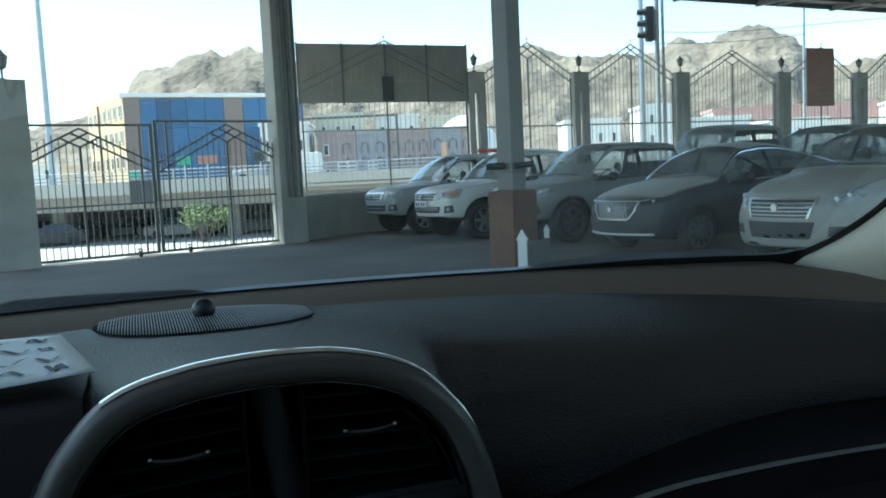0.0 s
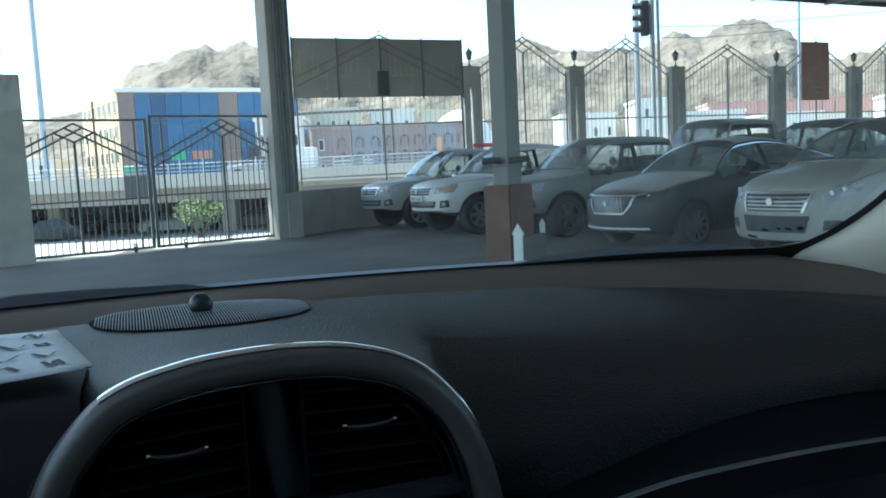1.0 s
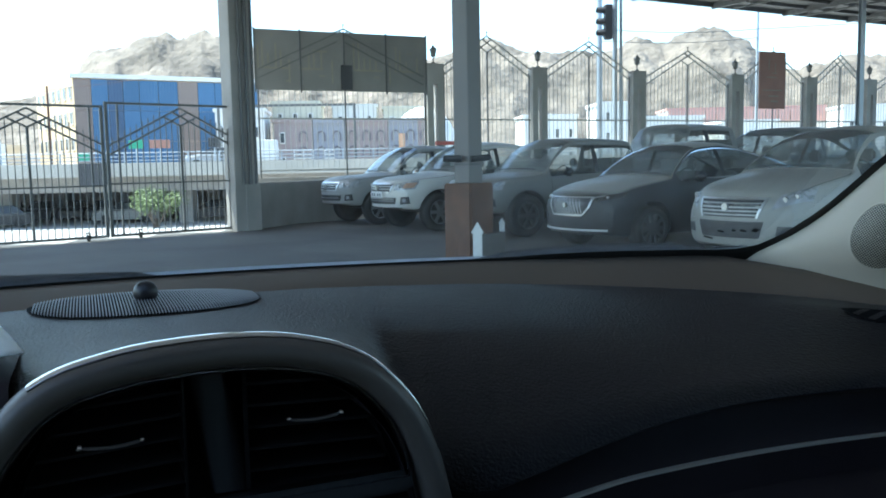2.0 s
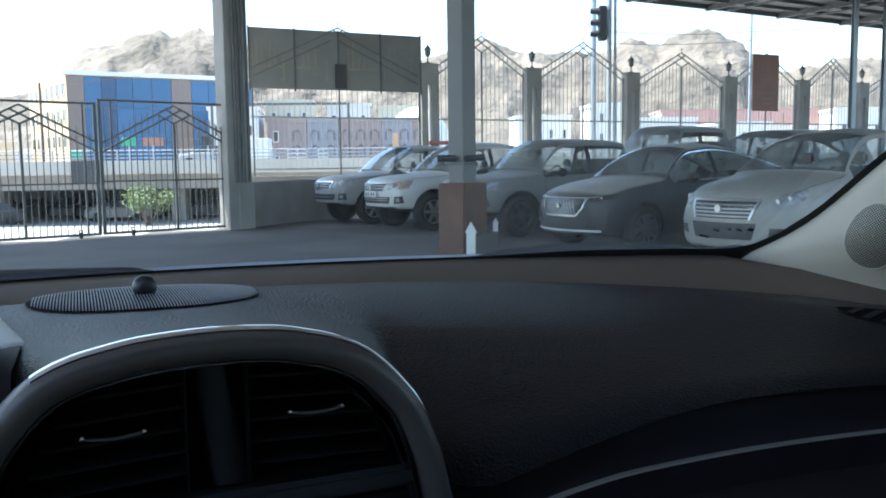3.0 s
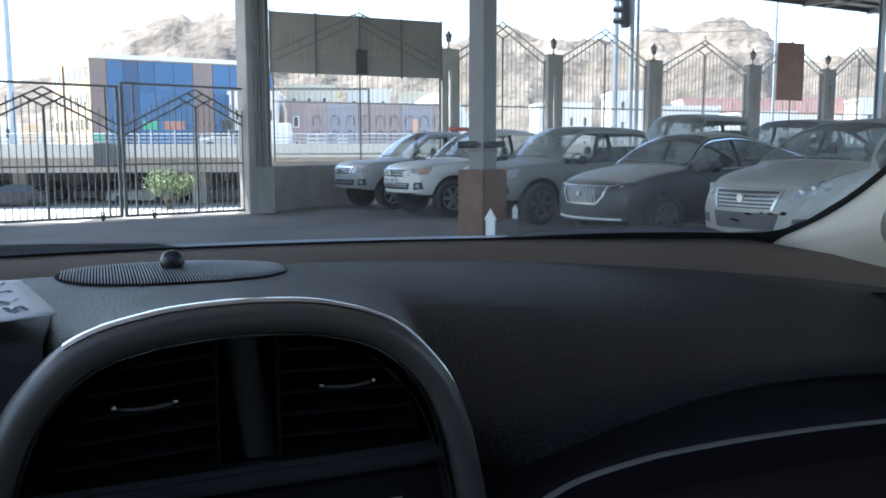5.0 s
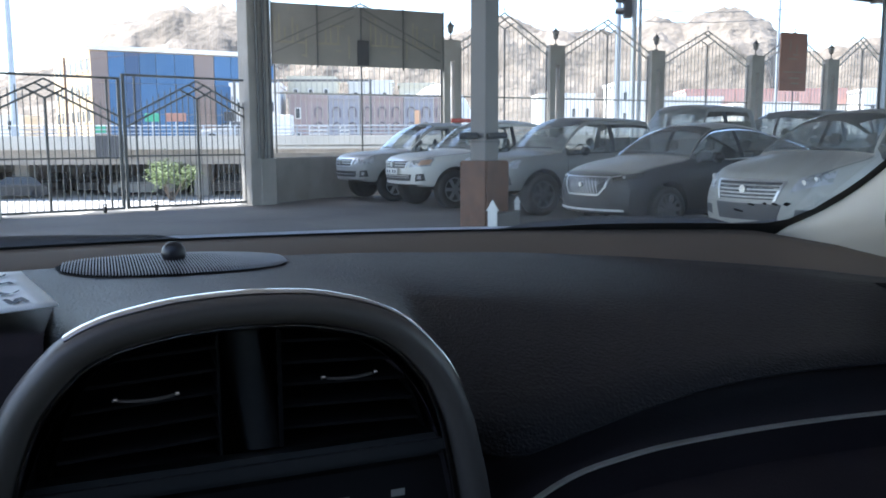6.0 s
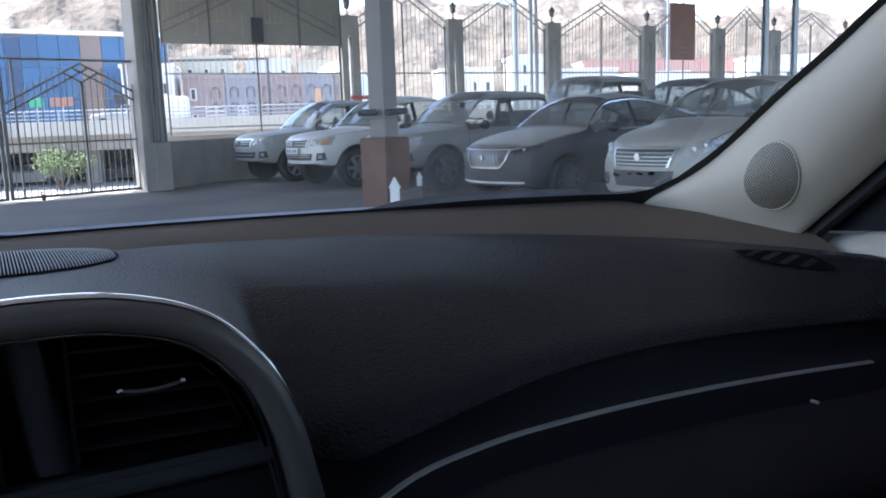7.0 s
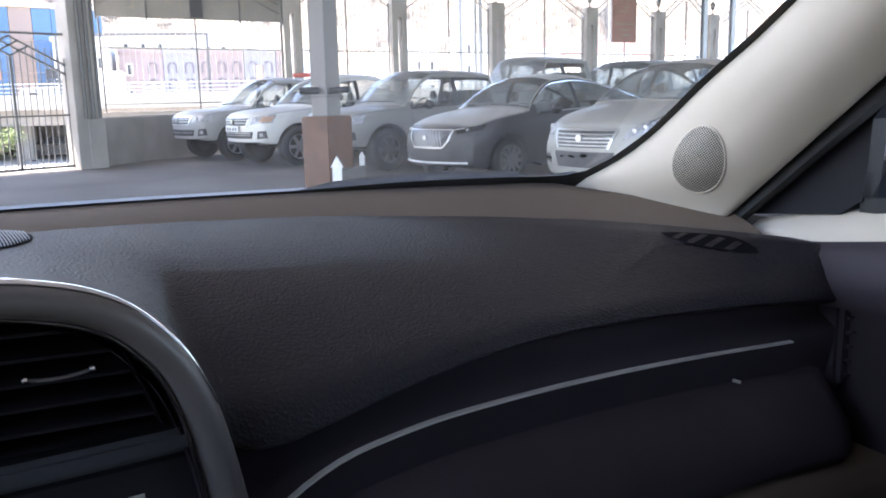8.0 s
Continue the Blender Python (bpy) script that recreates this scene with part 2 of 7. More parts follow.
def paint(name, color, rough=0.4, dust=0.25, dust_and_sky=0.35, steep=0.35, film=(0.36, 0.33, 0.29)):
    """Car paint under a film of dust. Upward faces are coloured paler, for dust and reflected sky alike."""
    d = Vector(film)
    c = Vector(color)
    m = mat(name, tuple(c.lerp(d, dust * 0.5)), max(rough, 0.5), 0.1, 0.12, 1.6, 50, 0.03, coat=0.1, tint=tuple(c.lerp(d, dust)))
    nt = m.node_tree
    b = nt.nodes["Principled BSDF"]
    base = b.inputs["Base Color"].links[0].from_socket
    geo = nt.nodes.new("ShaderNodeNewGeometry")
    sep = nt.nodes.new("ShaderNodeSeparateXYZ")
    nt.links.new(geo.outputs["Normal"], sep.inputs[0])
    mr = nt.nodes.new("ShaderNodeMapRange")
    mr.inputs[1].default_value, mr.inputs[2].default_value, mr.inputs[4].default_value = steep, 0.97, dust_and_sky
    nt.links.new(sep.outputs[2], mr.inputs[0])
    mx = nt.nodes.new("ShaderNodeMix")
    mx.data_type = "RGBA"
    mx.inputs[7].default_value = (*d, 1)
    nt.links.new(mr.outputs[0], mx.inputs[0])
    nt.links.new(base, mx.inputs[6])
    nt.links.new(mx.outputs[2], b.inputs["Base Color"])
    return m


# ---- mesh helpers ----
def part(name, bm, material, parent=None, label="", smooth=False, mats=None):
    """Links a bmesh as one mesh object, under a thing or a part if one is given."""
    me = bpy.data.meshes.new(name)
    bmesh.ops.recalc_face_normals(bm, faces=bm.faces)
    bm.to_mesh(me)
    bm.free()
    for m in mats or [material]:
        me.materials.append(m)
    if smooth:
        me.shade_smooth()
    ob = new(name, me)
    if parent:
        ob.parent = parent
    if label:
        ob["label"] = label
    return ob


def share(name, me, parent, m):
    """One more object on a mesh that is there already."""
    ob = new(name, me)
    ob.parent = parent
    ob.matrix_basis = m
    return ob


def thing(name, m, label, category, group="", kind=""):
    ob = new(name)
    ob.empty_display_size = 0.1
    ob.matrix_basis = m
    return tagged(ob, label, category, group, kind)


def box(bm, lo, hi, m=None, bevel=0.0, seg=1):
    """An axis-aligned box between two corners."""
    lo, hi = Vector(lo), Vector(hi)
    size = hi - lo
    r = bmesh.ops.create_cube(bm, size=1)
    vs = r["verts"]
    bmesh.ops.transform(bm, matrix=Matrix.Translation((lo + hi) / 2) @ Matrix.Diagonal((*size, 1)), verts=vs)
    if bevel:
        es = list({e for v in vs for e in v.link_edges})
        bv = bmesh.ops.bevel(bm, geom=es, offset=bevel, segments=seg, affect="EDGES")
        vs = list({v for f in bv["faces"] for v in f.verts} | {v for v in vs if v.is_valid})
    if m is not None:
        bmesh.ops.transform(bm, matrix=m, verts=vs)
    return vs


def rod(bm, p, q, r, n=8, r2=None):
    """A round bar from p to q."""
    p, q = Vector(p), Vector(q)
    d = q - p
    vs = bmesh.ops.create_cone(bm, cap_ends=True, segments=n, radius1=r, radius2=r if r2 is None else r2, depth=d.length)["verts"]
    bmesh.ops.transform(bm, matrix=Matrix.Translation((p + q) / 2) @ d.to_track_quat("Z", "Y").to_matrix().to_4x4(), verts=vs)
    return vs


def bar(bm, p, q, w, h, up=(0, 0, 1)):
    """A flat bar from p to q, w wide across and h thick towards up."""
    p, q = Vector(p), Vector(q)
    d = (q - p).normalized()
    s = d.cross(Vector(up)).normalized()
    u = s.cross(d)
    ring = []
    for c in (p, q):
        ring.append([bm.verts.new(c + s * (i * w / 2) + u * (j * h / 2)) for i, j in ((-1, -1), (1, -1), (1, 1), (-1, 1))])
    for k in range(4):
        bm.faces.new((ring[0][k], ring[0][(k + 1) % 4], ring[1][(k + 1) % 4], ring[1][k]))
    bm.faces.new(ring[0][::-1])
    bm.faces.new(ring[1])


def sheet(bm, rows, close=False):
    """Faces between rows of points."""
    vr = [[bm.verts.new(p) for p in r] for r in rows]
    for a, b in zip(vr, vr[1:]):
        n = len(a)
        for k in range(n if close else n - 1):
            bm.faces.new((a[k], a[(k + 1) % n], b[(k + 1) % n], b[k]))
    return vr


def solid(bm, rows, thick):
    """A sheet given thickness along its normals."""
    sheet(bm, rows)
    bmesh.ops.recalc_face_normals(bm, faces=bm.faces)
    bmesh.ops.solidify(bm, geom=list(bm.faces), thickness=thick)


def bez(pts, x):
    """Smooth curve through a few (x, y) control pairs."""
    if x <= pts[0][0]:
        return pts[0][1]
    for k in range(len(pts) - 1):
        x0, y0 = pts[k]
        x1, y1 = pts[k + 1]
        if x <= x1:
            pm = pts[k - 1] if k else (2 * x0 - x1, 2 * y0 - y1)
            pn = pts[k + 2] if k + 2 < len(pts) else (2 * x1 - x0, 2 * y1 - y0)
            h = x1 - x0
            m0 = (y1 - pm[1]) / (x1 - pm[0]) * h
            m1 = (pn[1] - y0) / (pn[0] - x0) * h
            t = (x - x0) / h
            return (2 * t**3 - 3 * t * t + 1) * y0 + (t**3 - 2 * t * t + t) * m0 + (3 * t * t - 2 * t**3) * y1 + (t**3 - t * t) * m1
    return pts[-1][1]


def lerp(a, b, t):
    return a + (b - a) * t


def smooth(a, b, x):
    t = min(1, max(0, (x - a) / (b - a)))
    return t * t * (3 - 2 * t)

# ---- ground, street and distance ----
G0, G1 = Vector((-7.32, 15.3, 0)), Vector((-3.62, 18.1, 0))
GD = (G1 - G0).normalized()
GN = Vector((-GD.y, GD.x, 0))
GATE_YAW = math.degrees(math.atan2(GD.y, GD.x))


def ground_z(x, y):
    s = (Vector((x, y, 0)) - G0).dot(GN)
    # outside the gate the ground falls to the street below
    return -2.3 * smooth(0.9, 6.5, s) - 4.0 * smooth(75, 110, s)


def build_ground():
    bm = bmesh.new()
    xs = sorted({*np.linspace(-30, 40, 57).round(3), *(-3000, -1200, -500, -200, -90, -50, 60, 100, 200, 500, 1200, 3000)})
    ys = sorted({*np.linspace(-14, 60, 75).round(3), *(-3000, -1000, -300, -80, -30, 80, 120, 200, 400, 900, 1800, 3000)})
    vr = sheet(bm, [[(x, y, ground_z(x, y)) for x in xs] for y in ys])
    bm.faces.ensure_lookup_table()
    for f in bm.faces:
        c = f.calc_center_median()
        s = (c - G0).dot(GN)
        f.material_index = 0 if s < 0.4 else (1 if s < 60 else 2)
        if c.x > -3.3 and c.y < 26 + 0.4 * c.x:
            f.material_index = 0
    return tagged(part("ground", bm, None, smooth=True, mats=[M["asphalt"], M["street"], M["soil"]]), "dark worn asphalt lot with dusty soil beyond", "ground", kind="structure")


build_ground()


RIDGE = [(-60, 90), (-40, 95), (-31, 100), (-27, 112), (-24.5, 128), (-22.1, 142), (-20.6, 160), (-20.0, 176), (-19.7, 194), (-18.6, 209), (-17.2, 211), (-15.8, 226), (-14.6, 224), (-13.7, 216), (-11.4, 226), (-6, 195), (-2, 195), (2, 190), (6.3, 222), (7.8, 215), (9.1, 204), (11.4, 201), (13.6, 191), (15.1, 200), (16.2, 212), (17.9, 206), (18.8, 221), (20.9, 233), (23.1, 208), (23.9, 180), (25.5, 152), (26.8, 159), (28.7, 176), (30.5, 180), (34, 160), (38, 160), (46, 120), (60, 90)]


def build_mountains():
    """Bare rocky hills behind the town."""
    bm = bmesh.new()
    rows = []
    for k in range(80):
        u = k / 79
        r = 430 + 520 * u
        row = []
        for j in range(701):
            th = -58 + 116 * j / 700
            top = bez(RIDGE, th) / 1500 * math.cos(radians(th - 2.4)) * 755
            p = Vector((r * math.sin(radians(th)), r * math.cos(radians(th)), 0))
            n = noise.fractal(p * 0.009, 1.0, 2.1, 7)
            rid = noise.ridged_multi_fractal(p * 0.013 + Vector((7, 3, 1)), 0.9, 2.1, 6, 1.0, 2.0)
            cut = noise.noise(Vector((th * 0.55, u * 1.2, 3.0)))
            rise = smooth(0.0, 0.62, u + 0.05 * n) * (1 - 0.55 * smooth(0.66, 1.0, u))
            z = -6 + (top + 4) * rise * (1 + 0.035 * n) + (rid - 1.3) * 9.0 * min(1, rise * 1.6) * (1 - 0.6 * smooth(0.5, 0.62, u)) + cut * 7 * rise * (1 - rise)
            crag = noise.ridged_multi_fractal(p * 0.045 + Vector((2, 9, 4)), 0.8, 2.2, 4, 1.0, 2.0)
            z += (crag - 1.2) * 4.2 * min(1, rise * 1.5)
            row.append((p.x, p.y, z))
        rows.append(row)
    sheet(bm, rows)
    return tagged(part("mountain_range", bm, M["rock"], smooth=True), "bare brown rocky mountains behind the town", "mountain", kind="structure")


build_mountains()


# ---- canopy over the lot ----
ROOF_Z = 7.5


def build_roof():
    bm = bmesh.new()
    edge = [(-11.15, 16.3), (-7.45, 19.1), (-4.0, 25.1), (0, 27.0), (26, 39.5), (26, -3), (-13, -3), (-13, 14.9)]
    lo = [bm.verts.new((x, y, ROOF_Z)) for x, y in edge]
    hi = [bm.verts.new((x, y, ROOF_Z + 0.35)) for x, y in edge]
    n = len(edge)
    bm.faces.new(lo)
    bm.faces.new(hi[::-1])
    for k in range(n):
        bm.faces.new((lo[k], lo[(k + 1) % n], hi[(k + 1) % n], hi[k]))
    return tagged(part("ceiling", bm, M["roof_sheet"]), "grey sheet-metal canopy roof on steel trusses", "roof", kind="structure")


build_roof()


def build_roof_edge():
    """Steel fascia and purlins along the canopy's outer edge, below an added dark underside strip."""
    t = thing("canopy_edge", pose(0, 0, 0), "dark steel fascia and purlins under the canopy edge", "roof edge", kind="structure")
    d = Vector((26, 12.5, 0)).normalized()
    nrm = Vector((d.y, -d.x, 0))
    o = Vector((-4.0, 25.0, 0))
    # added strip darkens the visible underside; the rest of the sheet bounces light
    bm = bmesh.new()
    p = [o, o + d * 33, o + d * 33 + nrm * 9, o + nrm * 9]
    lo = [bm.verts.new((q.x, q.y, ROOF_Z - 0.06)) for q in p]
    hi = [bm.verts.new((q.x, q.y, ROOF_Z - 0.01)) for q in p]
    bm.faces.new(lo)
    bm.faces.new(hi[::-1])
    for k in range(4):
        bm.faces.new((lo[k], lo[(k + 1) % 4], hi[(k + 1) % 4], hi[k]))
    part("deck", bm, M["roof_dark"], t)
    bm = bmesh.new()
    q = o + Vector((0, 0, ROOF_Z - 0.12))
    bar(bm, q + nrm * 0.06, q + nrm * 0.06 + d * 33, 0.1, 0.24)
    part("fascia", bm, M["roof_dark"], t)
    for k in range(1, 8):
        bm = bmesh.new()
        bar(bm, q + nrm * 1.1 * k, q + nrm * 1.1 * k + d * 33, 0.07, 0.14)
        part("purlin", bm, M["iron"], t)
    for k in range(8):
        bm = bmesh.new()
        r = o + d * (2.0 + 4.1 * k) + Vector((0, 0, ROOF_Z - 0.2))
        bar(bm, r, r + nrm * 9, 0.12, 0.2)
        bar(bm, r + nrm * 1.0 + Vector((0, 0, -0.25)), r + nrm * 9 + Vector((0, 0, -0.25)), 0.06, 0.06)
        for j in range(7):
            c = r + nrm * (1.0 + 1.1 * j)
            bar(bm, c + Vector((0, 0, -0.25)), c + nrm * 0.55 + Vector((0, 0, -0.05)), 0.035, 0.035)
            bar(bm, c + nrm * 0.55 + Vector((0, 0, -0.05)), c + nrm * 1.1 + Vector((0, 0, -0.25)), 0.035, 0.035)
        part("rafter", bm, M["iron"], t)


build_roof_edge()


# ---- gate, piers and fence ----
def lantern(m, group):
    t = thing("pier_lantern", m, "black iron lantern on top of a pier", "lantern", group)
    bm = bmesh.new()
    rod(bm, (0, 0, 0), (0, 0, 0.05), 0.075, 8, 0.06)
    rod(bm, (0, 0, 0.05), (0, 0, 0.2), 0.02, 8)
    rod(bm, (0, 0, 0.2), (0, 0, 0.24), 0.03, 6, 0.085)
    part("base", bm, M["iron"], t)
    bm = bmesh.new()
    rod(bm, (0, 0, 0.24), (0, 0, 0.43), 0.07, 6, 0.105)
    part("glass_body", bm, M["lantern_glass"], t, "smoky glass")
    bm = bmesh.new()
    for k in range(6):
        a = k * math.pi / 3
        rod(bm, (0.073 * math.cos(a), 0.073 * math.sin(a), 0.24), (0.108 * math.cos(a), 0.108 * math.sin(a), 0.43), 0.008, 4)
    rod(bm, (0, 0, 0.43), (0, 0, 0.5), 0.13, 6, 0.05)
    rod(bm, (0, 0, 0.5), (0, 0, 0.54), 0.05, 6, 0.03)
    rod(bm, (0, 0, 0.54), (0, 0, 0.62), 0.018, 6, 0.003)
    part("cap", bm, M["iron"], t)
    return t


def pier(name, m, w, d, h, label, slot=True):
    bm = bmesh.new()
    if slot:
        s = w * 0.13
        box(bm, (-w / 2, -d / 2, -0.2), (w / 2, d / 2, 1.9))
        box(bm, (-w / 2, -d / 2, 1.9), (-s, d / 2, h - 0.62))
        box(bm, (s, -d / 2, 1.9), (w / 2, d / 2, h - 0.62))
        box(bm, (-w / 2, -d / 2, h - 0.62), (w / 2, d / 2, h))
    else:
        box(bm, (-w / 2, -d / 2, -0.2), (w / 2, d / 2, h))
        for k in (-0.12, 0.0):
            box(bm, (k - 0.02, -d / 2 - 0.012, 1.6), (k + 0.02, -d / 2, h - 0.45))
    ob = tagged(part(name, bm, M["pier_stone"]), label, "pier", "fence piers")
    ob.matrix_basis = m
    return ob


unit = bmesh.new()
box(unit, (-0.5, -0.5, 0), (0.5, 0.5, 1))
UNIT_BAR = bpy.data.meshes.new("bar")
unit.to_mesh(UNIT_BAR)
unit.free()
UNIT_BAR.materials.append(M["iron"])
unit = bmesh.new()
box(unit, (-0.5, -0.5, 0), (0.5, 0.5, 0.96))
rod(unit, (0, 0, 0.955), (0, 0, 1.0), 0.9, 4, 0.05)
UNIT_SPEAR = bpy.data.meshes.new("spear_bar")
unit.to_mesh(UNIT_SPEAR)
unit.free()
UNIT_SPEAR.materials.append(M["iron_pale"])


def flat_bar(bm, a, b, w=0.035):
    """A square bar in the panel's plane, between (along, height) pairs."""
    bar(bm, (a[0], 0, a[1]), (b[0], 0, b[1]), w, w, up=(0, 1, 0))


def gate_leaf(s0, s1, centre, tall=1.0):
    leaf = thing("gate_leaf", Matrix.Translation(G0) @ pose(0, 0, 0, 0, 0, GATE_YAW) @ Matrix.Diagonal((1, 1, tall, 1)), "dark iron gate leaf with chevron top on small wheels", "gate", "gate leaves")
    for s in (s0 + 0.02, s1 - 0.02):
        share("stile", UNIT_BAR, leaf, Matrix.Translation((s, 0, 0.06)) @ Matrix.Diagonal((0.06, 0.05, 2.6, 1)))
    for z, w in ((2.64, 0.045), (1.08, 0.03), (0.07, 0.05)):
        bm = bmesh.new()
        bar(bm, (s0, 0, z), (s1, 0, z), 0.04, w)
        part("rail", bm, M["iron"], leaf)
    for s in (s0 + 0.24, s1 - 0.24):
        share("inner_stile", UNIT_BAR, leaf, Matrix.Translation((s, 0, 0.07)) @ Matrix.Diagonal((0.035, 0.035, 2.55, 1)))
    share("king_post", UNIT_BAR, leaf, Matrix.Translation((centre, 0, 0.07)) @ Matrix.Diagonal((0.045, 0.04, 2.15, 1)))
    bm = bmesh.new()
    k = 0.52
    for sgn, end in ((-1, s0), (1, s1)):
        run = abs(end - centre)
        flat_bar(bm, (centre, 2.58), (end, 2.58 - k * run))
        flat_bar(bm, (centre - sgn * 0.17, 2.50), (end, 2.40 - k * run))
        flat_bar(bm, (centre, 2.22), (centre + sgn * 0.35, 2.40))
    part("chevron", bm, M["iron"], leaf)
    n = int((s1 - s0) / 0.118)
    for j in range(1, n):
        s = s0 + (s1 - s0) * j / n
        if abs(s - centre) < 0.05:
            continue
        top = 2.58 - k * abs(s - centre) + (0.04 if abs(s - centre) < 0.3 else 0.13)
        if abs(s - centre) < 0.4:
            top = 2.24 + 0.4 * abs(s - centre)
        share("bar", UNIT_BAR, leaf, Matrix.Translation((s, 0, 0.07)) @ Matrix.Diagonal((0.016, 0.016, top - 0.07, 1)))
    return leaf


def gate_wheel(s):
    t = thing("caster_wheel", Matrix.Translation(G0) @ pose(0, 0, 0, 0, 0, GATE_YAW) @ Matrix.Translation((s, -0.06, 0)), "small black caster wheel under the gate", "wheel", "gate wheels")
    bm = bmesh.new()
    rod(bm, (-0.02, 0, 0.06), (0.02, 0, 0.06), 0.06, 14)
    part("wheel", bm, M["rubber"], t, smooth=False)
    bm = bmesh.new()
    box(bm, (-0.035, -0.02, 0.06), (-0.024, 0.02, 0.16))
    box(bm, (0.024, -0.02, 0.06), (0.035, 0.02, 0.16))
    box(bm, (-0.035, -0.02, 0.15), (0.035, 0.08, 0.17))
    part("fork", bm, M["iron"], t)


gate_leaf(-0.55, 2.15, 0.8, 0.972)
gate_leaf(2.2, 5.2, 3.7)
gate_wheel(1.75)
gate_wheel(2.75)
GATE_M = Matrix.Translation(G0) @ pose(0, 0, 0, 0, 0, GATE_YAW)
pier("gate_pier", GATE_M @ Matrix.Translation((-0.48, -0.12, 0)), 0.72, 0.6, 3.33, "grey rendered gate pier with raised vertical ribs", False)
lantern(GATE_M @ Matrix.Translation((-0.42, -0.1, 3.33)), "pier lanterns")

# the fence line behind the parked cars
FA = Vector((1.26, 26.0, 0))
FD = Vector((1, 0.40, 0)).normalized()
FENCE_YAW = math.degrees(math.atan2(FD.y, FD.x))
FENCE_M = Matrix.Translation(FA) @ pose(0, 0, 0, 0, 0, FENCE_YAW)
PIERS = [-0.03, 3.69, 7.68, 12.13, 15.9, 19.25, 24.0]


def fence_panel(s0, s1, apex=5.3):
    """Iron railing with a gabled top between two piers."""
    p = thing("iron_railing", FENCE_M, "iron railing panel with gabled top and spear bars", "fence", "fence panels")
    c, half = (s0 + s1) / 2, (s1 - s0) / 2
    k = 1.0 / half * 1.0
    for z in (2.72, 1.25):
        bm = bmesh.new()
        bar(bm, (s0, 0, z), (s1, 0, z), 0.04, 0.045)
        part("rail", bm, M["iron_pale"], p)
    bm = bmesh.new()
    for sgn in (-1, 1):
        end = c + sgn * half
        flat_bar(bm, (c, apex), (end, apex - k * half), 0.038)
        flat_bar(bm, (c - sgn * 0.16, apex - 0.16 * k), (end, apex - 0.26 - k * half), 0.038)
        flat_bar(bm, (c, apex - 0.5), (c + sgn * 0.34, apex - 0.5 + 0.34 * k), 0.035)
    rod(bm, (c, 0, apex), (c, 0, apex + 0.1), 0.012, 6)
    bmesh.ops.create_icosphere(bm, subdivisions=1, radius=0.035, matrix=Matrix.Translation((c, 0, apex + 0.12)))
    part("gable", bm, M["iron_pale"], p)
    for s in (c, s0 + 0.06, s1 - 0.06):
        share("post", UNIT_BAR, p, Matrix.Translation((s, 0, 1.05)) @ Matrix.Diagonal((0.042, 0.042, (apex - 0.5 if s == c else apex - 0.1 - k * half) - 1.05, 1)))
    n = int((s1 - s0) / 0.155)
    for j in range(1, n):
        s = s0 + (s1 - s0) * j / n
        d = abs(s - c)
        if d < 0.07:
            continue
        top = apex - k * d + 0.16 if d > 0.4 else apex - 0.42 + 0.5 * d
        share("bar", UNIT_SPEAR, p, Matrix.Translation((s, 0, 1.1)) @ Matrix.Diagonal((0.016, 0.016, top - 1.1, 1)))
    return p


for s in PIERS:
    pier("fence_pier", FENCE_M @ Matrix.Translation((s, 0, 0)), 0.56, 0.3, 4.4, "grey stone fence pier with a narrow vertical slot")
    lantern(FENCE_M @ Matrix.Translation((s, 0, 4.4)), "pier lanterns")
for a, b in zip(PIERS, PIERS[1:]):
    fence_panel(a + 0.28, b - 0.28, 5.17 if b - a > 4.2 else 5.32)
fence_panel(-5.5, -0.28)


def build_plinth():
    bm = bmesh.new()
    box(bm, (-6.0, -0.18, -0.3), (40, 0.18, 1.05))
    ob = tagged(part("wall_fence", bm, M["concrete"]), "low grey concrete plinth wall under the railing", "wall", kind="structure")
    ob.matrix_basis = FENCE_M
    bm = bmesh.new()
    box(bm, (0, -0.12, -0.3), (4.9, 0.12, 1.0), bevel=0.015)
    ob = tagged(part("wall_low", bm, M["concrete"]), "low rendered concrete wall beside the pillar", "wall", kind="structure")
    ob.matrix_basis = pose(-3.28, 18.35, 0, 0, 0, 65)


build_plinth()


def build_pillar():
    """Tall square pillar that carries the canopy beside the gate."""
    t = thing("canopy_pillar", pose(-3.34, 18.28, 0, 0, 0, GATE_YAW), "tall grey rendered pillar with down pipes", "pillar")
    bm = bmesh.new()
    box(bm, (-0.235, -0.235, -0.2), (0.235, 0.235, ROOF_Z), bevel=0.012)
    part("shaft", bm, M["concrete"], t)
    bm = bmesh.new()
    box(bm, (0.0, -0.25, -0.2), (0.36, 0.2, 1.0), bevel=0.012)
    part("plinth", bm, M["concrete"], t)
    for x, y, r in ((-0.05, -0.285, 0.032), (0.1, -0.29, 0.04), (0.27, -0.2, 0.045), (0.275, 0.0, 0.03)):
        bm = bmesh.new()
        rod(bm, (x, y, 1.0), (x, y, ROOF_Z), r, 10)
        part("down_pipe", bm, M["iron"], t, smooth=False)


build_pillar()


